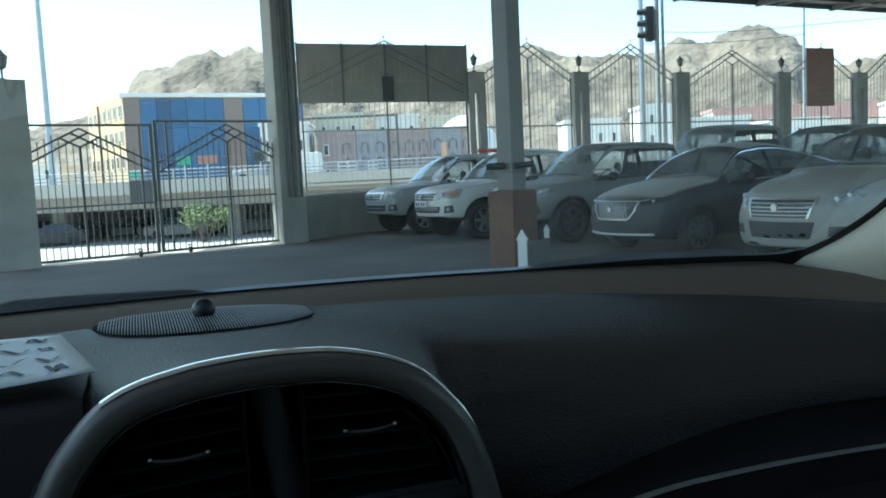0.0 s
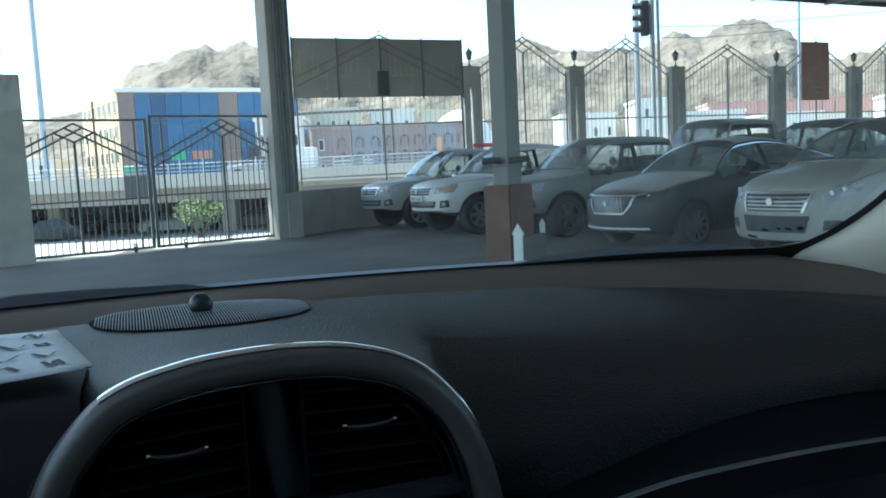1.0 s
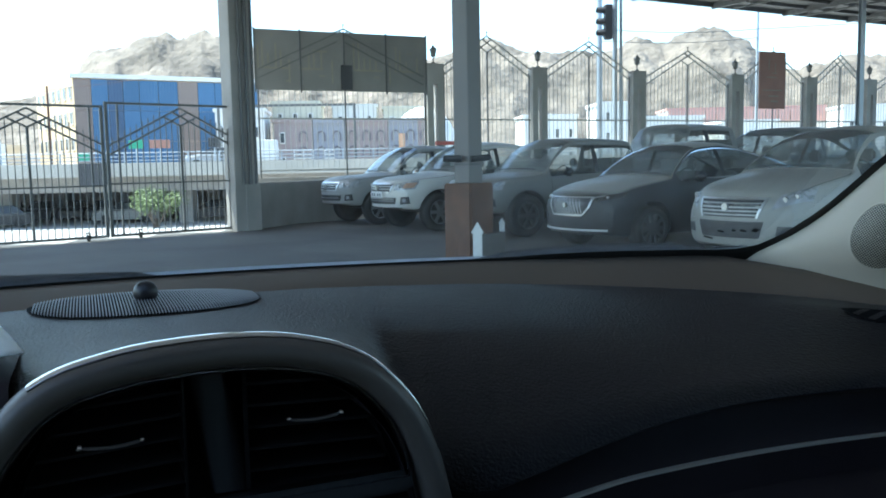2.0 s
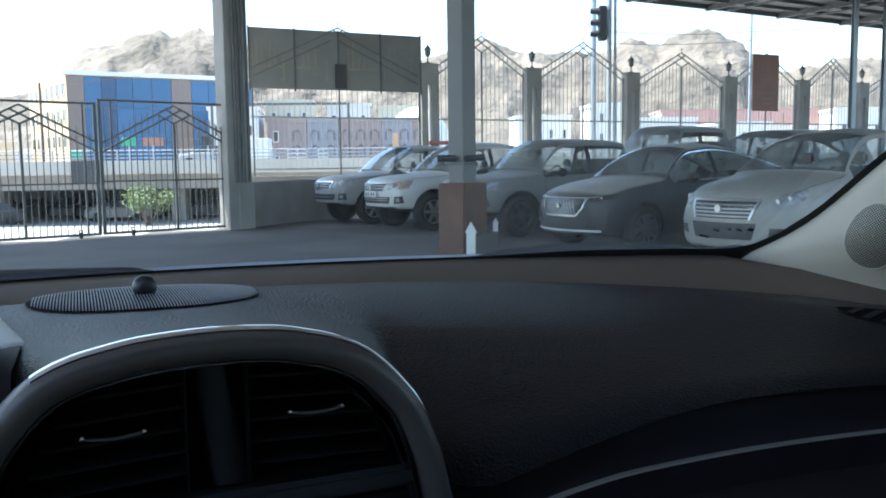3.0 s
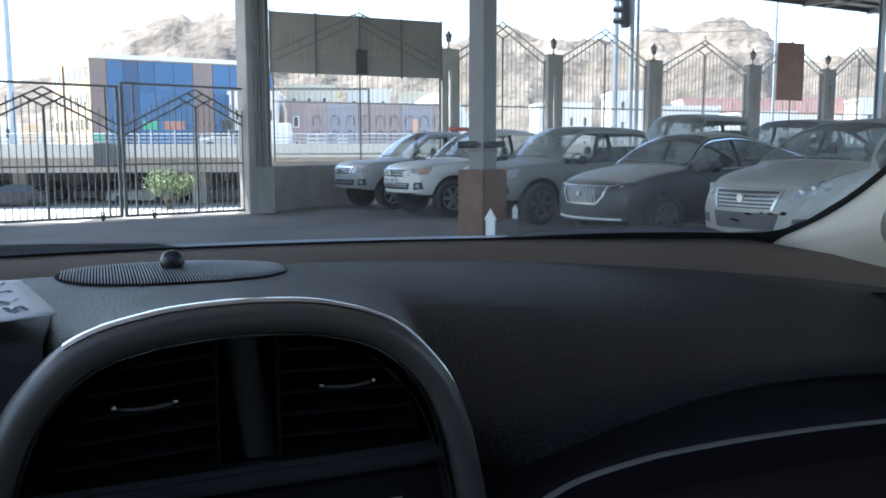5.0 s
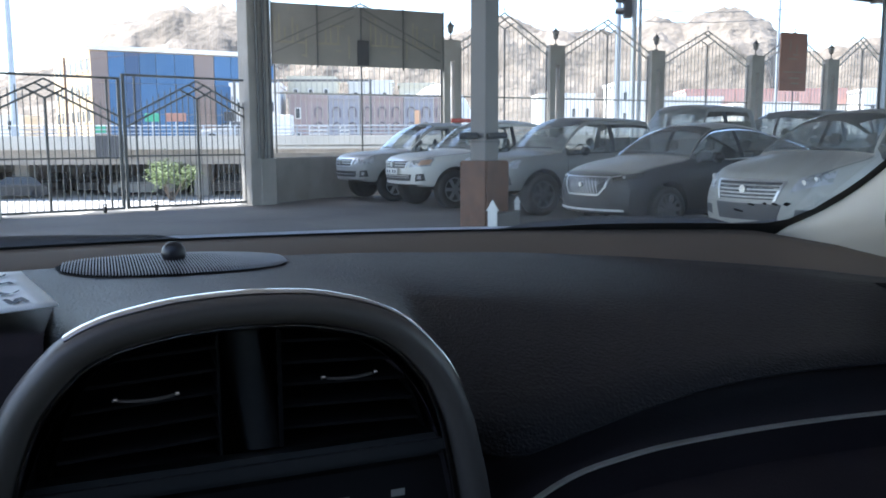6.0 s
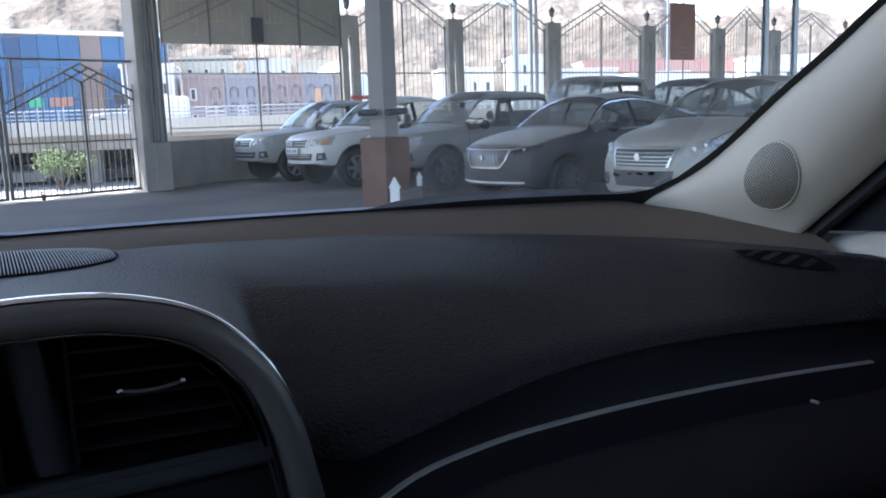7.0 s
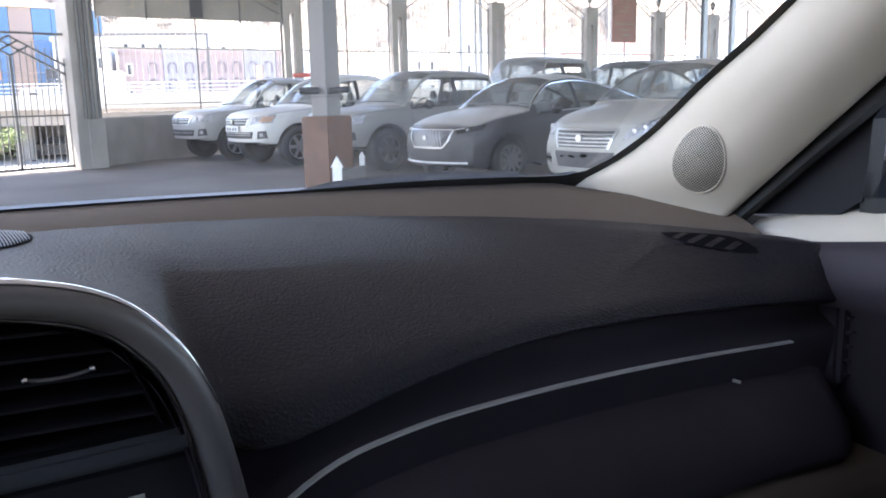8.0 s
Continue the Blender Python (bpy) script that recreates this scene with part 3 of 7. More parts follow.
def build_post():
    t = thing("canopy_post", pose(0.98, 11.3, 0, 0, 0, 44), "pale painted square steel post on a rust-brown concrete base", "post")
    bm = bmesh.new()
    box(bm, (-0.24, -0.24, -0.1), (0.24, 0.24, 1.08), bevel=0.02, seg=2)
    part("base", bm, M["rust_paint"], t, "chipped rust-brown painted concrete base")
    bm = bmesh.new()
    box(bm, (-0.135, -0.135, 1.08), (0.135, 0.135, ROOF_Z), bevel=0.01)
    part("shaft", bm, M["post_paint"], t)
    bm = bmesh.new()
    box(bm, (-0.15, -0.15, 1.32), (0.15, 0.15, 1.345))
    part("clamp", bm, M["iron"], t)
    bm = bmesh.new()
    d = Matrix.Rotation(radians(-44), 3, "Z")
    rod(bm, d @ Vector((-0.34, -0.1, 1.41)), d @ Vector((-0.1, -0.14, 1.41)), 0.045, 12)
    rod(bm, d @ Vector((0.02, -0.2, 1.40)), d @ Vector((0.28, -0.1, 1.42)), 0.042, 12)
    part("pipe_stub", bm, M["plastic"], t)


build_post()


def build_picket_stand():
    t = thing("picket_stand", pose(1.22, 10.9, 0, 0, 0, 60), "low box with pointed white picket ends beside the post", "planter")
    for x, k in ((-0.4, 1.0), (0.4, 0.55)):
        bm = bmesh.new()
        prof = [(-0.06 * k, 0), (0.06 * k, 0), (0.06 * k, 0.60 - 0.14 * k), (0.085 * k, 0.60 - 0.14 * k), (0, 0.60), (-0.085 * k, 0.60 - 0.14 * k), (-0.06 * k, 0.60 - 0.14 * k)]
        lo = [bm.verts.new((x - 0.015, y, z)) for y, z in prof]
        hi = [bm.verts.new((x + 0.015, y, z)) for y, z in prof]
        bm.faces.new(lo)
        bm.faces.new(hi[::-1])
        for k in range(7):
            bm.faces.new((lo[k], lo[(k + 1) % 7], hi[(k + 1) % 7], hi[k]))
        part("picket", bm, M["white_paint"], t, "white painted pointed board")
    bm = bmesh.new()
    box(bm, (-0.385, -0.05, 0.0), (0.385, 0.05, 0.42), bevel=0.01)
    part("board", bm, M["seat"], t)


build_picket_stand()


def build_signs():
    # hoarding fixed to the far side of the railing; its lettering shows through reversed
    t = thing("fence_hoarding", FENCE_M @ Matrix.Translation((-2.93, -0.12, 0)), "dark hoarding of four panels with faint yellow lettering", "sign")
    for k in range(4):
        bm = bmesh.new()
        box(bm, (-2.6 + 1.3 * k + 0.012, 0, 3.51), (-1.3 + 1.3 * k - 0.012, 0.05, 5.18), bevel=0.006)
        part("panel", bm, M["sign_back"], t)
    for k in range(5):
        bm = bmesh.new()
        box(bm, (-2.6 + 1.3 * k - 0.02, -0.03, 3.44), (-2.6 + 1.3 * k + 0.02, -0.002, 5.21))
        part("batten", bm, M["iron"], t)
    bm = bmesh.new()
    box(bm, (-0.12, -0.06, 3.55), (0.22, -0.035, 4.25))
    part("gate_plate", bm, M["plastic"], t)
    bm = bmesh.new()
    base = 4.12
    strokes = [(-2.5, 0.62), (-2.38, 0.75), (-2.22, 0.4), (-2.0, 0.68), (-1.86, 0.5), (-1.05, 0.45), (-0.9, 0.55), (-0.68, 0.5), (0.3, 0.78), (0.45, 0.78), (0.62, 0.35), (0.8, 0.35), (0.98, 0.3), (1.3, 0.3), (1.62, 0.7), (1.75, 0.62), (1.95, 0.3), (2.3, 0.42)]
    for x, h in strokes:
        box(bm, (x - 0.022, -0.008, base), (x + 0.022, -0.001, base + h))
    for x0, x1, z in ((-2.5, -1.65, 0), (-1.35, -0.62, 0), (0.3, 1.2, 0), (1.55, 2.35, 0), (-0.9, -0.5, 0.5), (-1.75, -1.6, -0.35)):
        box(bm, (x0, -0.008, base + z - 0.025), (x1, -0.001, base + z + 0.025))
    for x in (-1.62, -0.36, 1.42, 1.3):
        box(bm, (x - 0.022, -0.008, base - 0.4), (x + 0.022, -0.001, base + 0.25))
    for x, z in ((-0.72, -0.22), (-0.62, -0.22), (0.95, -0.22), (1.05, -0.22), (2.0, 0.5), (2.1, 0.5), (-2.1, 0.88)):
        box(bm, (x - 0.03, -0.008, base + z), (x + 0.03, -0.001, base + z + 0.06))
    part("lettering", bm, M["letter"], t, "faint yellow strokes showing through")
    # shadow lines of the railing's gable, set on the panels as darker bars
    for drop in (0.0, 0.24):
        for sgn, run in ((-1, 2.4), (1, 2.6)):
            bm = bmesh.new()
            bar(bm, (-0.1 + sgn * 0.1, -0.014, 5.16 - drop), (-0.1 + sgn * run, -0.014, 5.16 - drop - 0.47 * (run - 0.1)), 0.045, 0.02, up=(0, -1, 0))
            part("gable_shadow", bm, M["sign_gable_shade"], t)
    t = thing("red_barrier_board", FENCE_M @ Matrix.Translation((0, 0, 0)), "small red board fixed low on a fence pier", "board")
    bm = bmesh.new()
    box(bm, (-0.1, -0.23, 1.93), (0.75, -0.151, 2.05), bevel=0.01)
    part("board", bm, M["lamp_red"], t)
    t = thing("red_sign_board", FENCE_M @ Matrix.Translation((13.87, -0.12, 0.13)), "brick-red sign board fixed to the railing", "sign")
    bm = bmesh.new()
    box(bm, (-0.66, 0, 3.05), (0.66, 0.05, 5.15), bevel=0.01)
    part("board", bm, M["sign_red"], t)
    bm = bmesh.new()
    box(bm, (-0.5, -0.008, 3.72), (0.5, -0.001, 3.75))
    for x, z, w, h in ((-0.2, 4.5, 0.03, 0.4), (0.12, 4.4, 0.03, 0.35), (-0.05, 4.35, 0.3, 0.03), (-0.3, 4.2, 0.5, 0.03), (-0.1, 3.3, 0.4, 0.05), (-0.2, 3.5, 0.5, 0.04)):
        box(bm, (x, -0.008, z), (x + w, -0.001, z + h))
    part("lettering", bm, M["letter"], t)


build_signs()

# ---- the cabin that the camera sits in ----
from mathutils.bvhtree import BVHTree

CAR = pose(-0.115, 0.559, 0, 0, 0, 20)
HOOD = [(0.0, 1.2355), (0.036, 1.2335), (0.06, 1.2290), (0.084, 1.2215), (0.106, 1.209), (0.126, 1.189), (0.139, 1.170), (0.151, 1.140), (0.158, 1.113), (0.165, 1.080), (0.172, 1.03), (0.178, 0.96), (0.182, 0.88)]


def hood_path():
    """The arch round the centre stack, from the left foot over the top to the right foot: (across, height)."""
    knots = [Vector((a + 0.002 if a else 0, z - 0.0018, 0)) for a, z in HOOD]
    right = []
    for k in range(len(knots) - 1):
        p0 = knots[k - 1] if k else Vector((-knots[1].x, knots[1].y, 0))
        p1, p2 = knots[k], knots[k + 1]
        p3 = knots[k + 2] if k + 2 < len(knots) else p2 * 2 - p1
        for j in range(5):
            u = j / 5
            q = (p1 * 2 + (p2 - p0) * u + (p0 * 2 - p1 * 5 + p2 * 4 - p3) * u * u + (p1 * 3 - p0 - p2 * 3 + p3) * u**3) / 2
            right.append((q.x, q.y))
    right.append((knots[-1].x, knots[-1].y))
    path = [(-a, z) for a, z in right[:0:-1]] + right
    # a little squarer on the steering side
    return [(a - 0.0022, z - 0.0025 * smooth(1.1, 1.19, z) + 0.0035 * math.exp(-(((a + 0.112) / 0.045) ** 2))) for a, z in path]


def crest(a):
    a = abs(a)
    b = bez([(0, 0.352), (0.12, 0.352), (0.327, 0.341), (0.45, 0.305), (0.6, 0.25), (0.7, 0.2), (0.8, 0.09), (0.86, 0.0)], a)
    return b, 1.205 - 0.003 * smooth(0.12, 0.3, a) - 0.04 * max(0, (a - 0.1) / 0.7) ** 2


def glass_z(a, b):
    return 1.215 + (0.5 - b - 0.34 * a * a) * 0.625


def screen_b(a):
    a = abs(a)
    return 0.505 - 0.34 * a * a if a < 0.70 else lerp(0.338, 0.15, (a - 0.70) / 0.116)


def pad_edge(a):
    """Lower front edge of the dash pad: depth and height. On the steering side it drops off sooner."""
    left = a < 0
    a = abs(a)
    if a < 0.150:
        return 0.012, bez(HOOD, a) - 0.010
    z = bez([(0.150, 1.130), (0.169, 1.099), (0.221, 1.103), (0.285, 1.117), (0.361, 1.129), (0.446, 1.133), (0.58, 1.127), (0.782, 1.108), (0.86, 1.09)], a)
    if left:
        return lerp(0.012, 0.16, smooth(0.152, 0.175, a)), z
    return lerp(0.012, -0.004, smooth(0.15, 0.2, a)), z


def trim_z(a):
    return bez([(0.17, 1.036), (0.199, 1.057), (0.238, 1.074), (0.284, 1.082), (0.334, 1.086), (0.447, 1.0865), (0.582, 1.081), (0.749, 1.069)], abs(a)) - 0.002


def build_dashboard():
    t = thing("dashboard", CAR, "black grained dashboard with hooded centre stack", "dashboard")
    across = sorted({round(x, 4) for x in [*np.linspace(-0.82, 0.82, 83), *np.linspace(-0.17, 0.17, 61)]})
    bm = bmesh.new()
    rows = []
    for a in across:
        bc, zc = crest(a)
        be, ze = pad_edge(a)
        row = [(a, bc + 0.004, zc - 0.022), (a, bc + 0.004, zc - 0.006)]
        for k in range(19):
            f = k / 18 * math.pi / 2
            # from the crest (f = 0) round to the front edge
            row.append((a, be + (bc - be) * math.cos(f) ** 0.92, pad_z(a, be + (bc - be) * math.cos(f) ** 0.92)))
        row += [(a, be + 0.006, ze - 0.004), (a, be + 0.03, ze - 0.012)]
        rows.append(row)
    sheet(bm, rows)
    part("pad", bm, M["dash_black"], t, "soft black leather-grained top pad", smooth=True)

    # tan strip below the windshield
    bm = bmesh.new()
    rows = []
    for a in np.linspace(-0.816, 0.816, 60):
        bc, zc = crest(a)
        bw = max(screen_b(a), bc + 0.02)
        zw = 1.209 if abs(a) < 0.70 else lerp(1.209, 1.182, (abs(a) - 0.70) / 0.116)
        z0 = zc - 0.012
        rows.append([(a, bc - 0.01, z0 - 0.01), (a, lerp(bc, bw, 0.1), z0 - 0.004), (a, lerp(bc, bw, 0.4), lerp(z0, zw, 0.45)), (a, lerp(bc, bw, 0.75), lerp(z0, zw, 0.85)), (a, bw, zw), (a, bw + 0.05, zw - 0.02)])
    sheet(bm, rows)
    part("screen_panel", bm, M["tan"], t, "tan panel below the windshield", smooth=True)

    # chrome-edged arch round the centre stack
    path = hood_path()
    sec = [(-0.004, 0.022), (0.0, 0.008), (0.0, -0.004), (-0.003, -0.011), (-0.010, -0.0145), (-0.018, -0.013), (-0.023, -0.006), (-0.024, 0.004), (-0.021, 0.03)]

    def sweep(section, p):
        rows = []
        for k, (a, z) in enumerate(p):
            a0, z0 = p[max(0, k - 1)]
            a1, z1 = p[min(len(p) - 1, k + 1)]
            d = Vector((a1 - a0, 0, z1 - z0)).normalized()
            n = Vector((-d.z, 0, d.x))
            # the band widens towards its feet
            f = 0.85 + 0.2 * smooth(1.2, 1.02, z)
            rows.append([tuple(Vector((a, 0, z)) + n * (u * f) + Vector((0, v, 0))) for u, v in section])
        return rows

    bm = bmesh.new()
    sheet(bm, sweep(sec, path))
    surround = part("centre_surround", bm, M["satin"], t, "satin silver arch round the centre stack", smooth=True)
    upper = [q for q in path if q[1] > 1.137 and q[0] > -0.108]
    bm = bmesh.new()
    sheet(bm, sweep([(0.0012, 0.004), (0.0014, -0.003), (0.0004, -0.0052), (-0.0012, -0.0075), (-0.002, -0.004)], upper))
    part("edge_trim", bm, M["chrome"], surround, "bright chrome edge line", smooth=True)
    bm = bmesh.new()
    sheet(bm, sweep([(-0.0235, -0.002), (-0.025, -0.0065), (-0.0275, -0.002), (-0.0265, 0.008)], path))
    part("inner_trim", bm, M["chrome"], surround, "thin chrome inner line", smooth=True)

    # recessed stack face with two vents
    bm = bmesh.new()
    inner = [(a * 0.86, z - 0.024) for a, z in path]
    lo = [bm.verts.new((a, 0.0, z)) for a, z in inner]
    hi = [bm.verts.new((a * 0.97, 0.05, z - 0.004)) for a, z in inner]
    for k in range(len(inner) - 1):
        bm.faces.new((lo[k], lo[k + 1], hi[k + 1], hi[k]))
    bm.faces.new(hi)
    part("stack_recess", bm, M["dash_dark"], t)
    bm = bmesh.new()
    sheet(bm, [[(x0 * 1.15 + lerp(-0.004, 0.010, q), y0 + 0.01, 1.205 - 0.08 * q) for x0, y0 in ((-0.012, 0.03), (-0.011, 0.004), (-0.008, 0.0), (0.008, 0.0), (0.011, 0.004), (0.012, 0.03))] for q in np.linspace(0, 1, 6)])
    part("divider", bm, M["plastic"], t, "dark upright divider between the vents", smooth=True)
    for sgn in (-1, 1):
        vent = part("air_vent", vent_frame(sgn), M["vent_black"], t, "black louvred air vent")
        for j in range(5):
            z = 1.198 - 0.0145 * j
            bm = bmesh.new()
            wide = 0.098 + 0.016 * (j / 4)
            sheet(bm, [[(sgn * 0.02, 0.004, z), (sgn * 0.02, 0.03, z + 0.008), (sgn * 0.02, 0.03, z + 0.006), (sgn * 0.02, 0.004, z - 0.002)], [(sgn * wide, 0.004, z - 0.004), (sgn * wide, 0.03, z + 0.004), (sgn * wide, 0.03, z + 0.002), (sgn * wide, 0.004, z - 0.006)]], True)
            part("louvre", bm, M["vent_black"], vent)
        bm = bmesh.new()
        solid(bm, [[(sgn * 0.0625 + u * 0.0185, -0.006 - 0.003 * (1 - u * u), 1.1725 - 0.0012 * (1 - u * u) + w) for u in np.linspace(-1, 1, 9)] for w in (-0.0006, 0.0006)], 0.003)
        part("slider_tab", bm, M["satin"], vent, "chrome slider tab", smooth=False)
        for u in (-0.0175, 0.0175):
            bm = bmesh.new()
            box(bm, (sgn * 0.0625 + u - 0.002, -0.0085, 1.1712), (sgn * 0.0625 + u + 0.002, -0.003, 1.1742), bevel=0.001)
            part("tab_end", bm, M["chrome"], vent)
    # facia below the vents with small keys
    bm = bmesh.new()
    box(bm, (-0.142, 0.0, 1.106), (0.142, 0.02, 1.122), bevel=0.004, seg=2)
    part("stack_sill", bm, M["plastic"], t)
    bm = bmesh.new()
    box(bm, (-0.145, 0.008, 0.86), (0.145, 0.03, 1.105), bevel=0.004)
    part("stack_facia", bm, M["gloss_black"], t, "glossy black control facia")
    for a in (-0.06, 0.055, 0.095):
        bm = bmesh.new()
        box(bm, (a, 0.0075, 1.078), (a + 0.010, 0.0085, 1.083))
        part("key_mark", bm, M["mesh_beige"], t)

    # ribbed oval speaker grille on top, with its round sensor
    bm = bmesh.new()
    rows = []
    for q in np.linspace(0, 1, 7):
        rows.append([grille_pt(q, f) for f in np.linspace(0, 2 * math.pi, 49)[:-1]])
    sheet(bm, rows, True)
    g = part("speaker_grille", bm, M["mesh_hole"], t, "black ribbed oval speaker grille", smooth=True)
    for k in range(76):
        a = -0.121 + 0.208 * (k + 0.5) / 76
        bm = bmesh.new()
        rib = [p for p in (grille_top(a, v) for v in np.linspace(-1, 1, 9))]
        rows = [[(p[0] - 0.0006, p[1], p[2]) for p in rib], [(p[0] - 0.00035, p[1], p[2] + 0.0013) for p in rib], [(p[0] + 0.00035, p[1], p[2] + 0.0013) for p in rib], [(p[0] + 0.0006, p[1], p[2]) for p in rib]]
        sheet(bm, rows)
        part("rib", bm, M["satin_dark"], g)
    bm = bmesh.new()
    bmesh.ops.create_uvsphere(bm, u_segments=20, v_segments=12, radius=0.0118, matrix=Matrix.Translation((-0.019, 0.330, 1.2165)))
    rod(bm, (-0.019, 0.33, 1.203), (-0.019, 0.33, 1.2105), 0.0145, 20, 0.013)
    part("light_sensor", bm, M["gloss_black"], t, "round black dome sensor", smooth=True)

    # side defroster slots
    bm = bmesh.new()
    sheet(bm, [[defrost_pt(u, v) for u in np.linspace(0, 1, 13)] for v in np.linspace(0, 1, 7)])
    d = part("side_defroster", bm, M["mesh_hole"], t, "oval side defroster slot", smooth=True)
    for u in (0.18, 0.36, 0.54, 0.72):
        bm = bmesh.new()
        sheet(bm, [[tuple(Vector(defrost_pt(u + e, v)) + Vector((0, 0, 0.0008))) for v in np.linspace(0.0, 0.75, 6)] for e in (0, 0.04, 0.075)])
        part("vane", bm, M["dash_black"], d)

    # lower dash: recess, bright strip, glove box lid and beige underside
    bm = bmesh.new()
    rows = []
    for a in np.linspace(0.160, 0.835, 50):
        be, ze = pad_edge(a)
        tz = trim_z(a)
        rows.append([(a, be + 0.028, ze - 0.010), (a, 0.024, lerp(ze, tz, 0.5)), (a, 0.006, tz + 0.004), (a, 0.004, tz - 0.004), (a, 0.006, tz - 0.02), (a, 0.012, tz - 0.05)])
    sheet(bm, rows)
    part("recess_panel", bm, M["dash_dark"], t, "black recessed facia", smooth=True)
    bm = bmesh.new()
    rows = []
    for a in np.linspace(0.168, 0.745, 44):
        z = trim_z(a)
        rows.append([(a, 0.005, z + 0.0012), (a, 0.000, z + 0.0009), (a, 0.000, z - 0.0009), (a, 0.005, z - 0.0012)])
    sheet(bm, rows)
    part("bright_strip", bm, M["strip"], t, "thin satin metal strip")
    bm = bmesh.new()
    rows = []
    for a in np.linspace(0.19, 0.82, 40):
        tz = trim_z(a) - 0.03
        low = 0.962 - 0.02 * smooth(0.6, 0.85, a) - 0.06 * smooth(0.5, 0.2, a)
        e = smooth(0.82, 0.78, a)
        rows.append([(a, 0.02, tz), (a, lerp(0.02, -0.01, e), tz - 0.012), (a, lerp(0.02, -0.045, e), lerp(tz, low, 0.55)), (a, lerp(0.02, -0.052, e), low + 0.012), (a, lerp(0.02, -0.045, e), low), (a, 0.0, low - 0.004)])
    sheet(bm, rows)
    part("glove_box", bm, M["dash_dark"], t, "dark glove box lid", smooth=True)
    bm = bmesh.new()
    box(bm, (0.662, 0.0, 1.040), (0.6645, 0.012, 1.0425))
    part("lid_catch", bm, M["strip"], t)
    bm = bmesh.new()
    rows = []
    for a in np.linspace(0.2, 0.86, 30):
        low = 0.958 - 0.02 * smooth(0.6, 0.85, a) - 0.06 * smooth(0.5, 0.2, a)
        rows.append([(a, 0.0, low + 0.004), (a, -0.052, low), (a, -0.056, low - 0.03), (a, -0.03, low - 0.2), (a, 0.0, low - 0.35)])
    sheet(bm, rows)
    part("lower_panel", bm, M["tan"], t, "tan lower dash panel", smooth=True)
    # end vent by the door
    bm = bmesh.new()
    box(bm, (0.822, -0.002, 1.0), (0.93, 0.03, 1.095), bevel=0.006, seg=2)
    v = part("end_vent", bm, M["dash_dark"], t, "dark louvred end vent")
    for j in range(5):
        bm = bmesh.new()
        box(bm, (0.832, -0.006, 1.013 + 0.016 * j), (0.925, 0.006, 1.016 + 0.016 * j))
        part("louvre", bm, M["gloss_black"], v)
    bm = bmesh.new()
    bar(bm, (0.836, -0.009, 1.064), (0.93, -0.009, 1.056), 0.004, 0.002)
    part("slider_tab", bm, M["chrome"], v, "chrome slider tab")
    # steering-side lower half, out of the light
    bm = bmesh.new()
    sheet(bm, [[(a, 0.20, 1.199), (a, 0.065, 1.203), (a, 0.05, 1.200), (a, 0.044, 1.19), (a, 0.046, 1.1), (a, 0.05, 0.7)] for a in np.linspace(-0.82, -0.12, 26)])
    part("driver_facia", bm, M["dash_dark"], t, smooth=True)
    return t


def vent_frame(sgn):
    bm = bmesh.new()
    pts = [(0.018, 1.206), (0.05, 1.205), (0.08, 1.197), (0.1, 1.178), (0.112, 1.15), (0.12, 1.126), (0.018, 1.126)]
    sheet(bm, [[(sgn * a, 0.006, z) for a, z in pts], [(sgn * (0.069 + (a - 0.069) * 0.96), 0.001, 1.166 + (z - 1.166) * 0.96) for a, z in pts], [(sgn * (0.069 + (a - 0.069) * 0.92), 0.03, 1.166 + (z - 1.166) * 0.92) for a, z in pts]], True)
    return bm


M["strip"] = mat("strip", (0.75, 0.70, 0.62), 0.3, metal=0.35, vary=0.05, scale=10, fine=300, bump=0.02)
M["sail_black"] = mat("sail_black", (0.0075, 0.0075, 0.011), 0.6, vary=0.2, scale=8, fine=200, bump=0.1, spec=0.2)
M["satin_dark"] = mat("satin_dark", (0.21, 0.21, 0.22), 0.4, vary=0.1, scale=8, fine=300, bump=0.05)


def grille_half(a):
    """Depth range of the oval speaker grille at one place across."""
    u = (a + 0.0175) / 0.1085
    h = math.sqrt(max(0, 1 - abs(u) ** 2.2))
    mid = 0.338 - 0.012 * u
    return mid - 0.098 * h, mid + 0.07 * h


def grille_top(a, v):
    lo, hi = grille_half(a)
    b = lerp(lo, hi, (v + 1) / 2)
    u = (a + 0.0175) / 0.1085
    z = pad_top(a, b) + 0.0012 + 0.0035 * max(0, 1 - v * v) ** 0.5 * max(0, 1 - u * u) ** 0.5
    return (a, b, z)


def grille_pt(q, f):
    u, v = q * math.cos(f), q * math.sin(f)
    a = -0.0175 + 0.1085 * u
    lo, hi = grille_half(-0.0175)
    mid = 0.338 - 0.012 * u
    b = mid + (0.07 if v > 0 else 0.098) * v
    return (a, b, pad_top(a, b) + 0.0008 + 0.0035 * math.sqrt(max(0, 1 - q * q)))


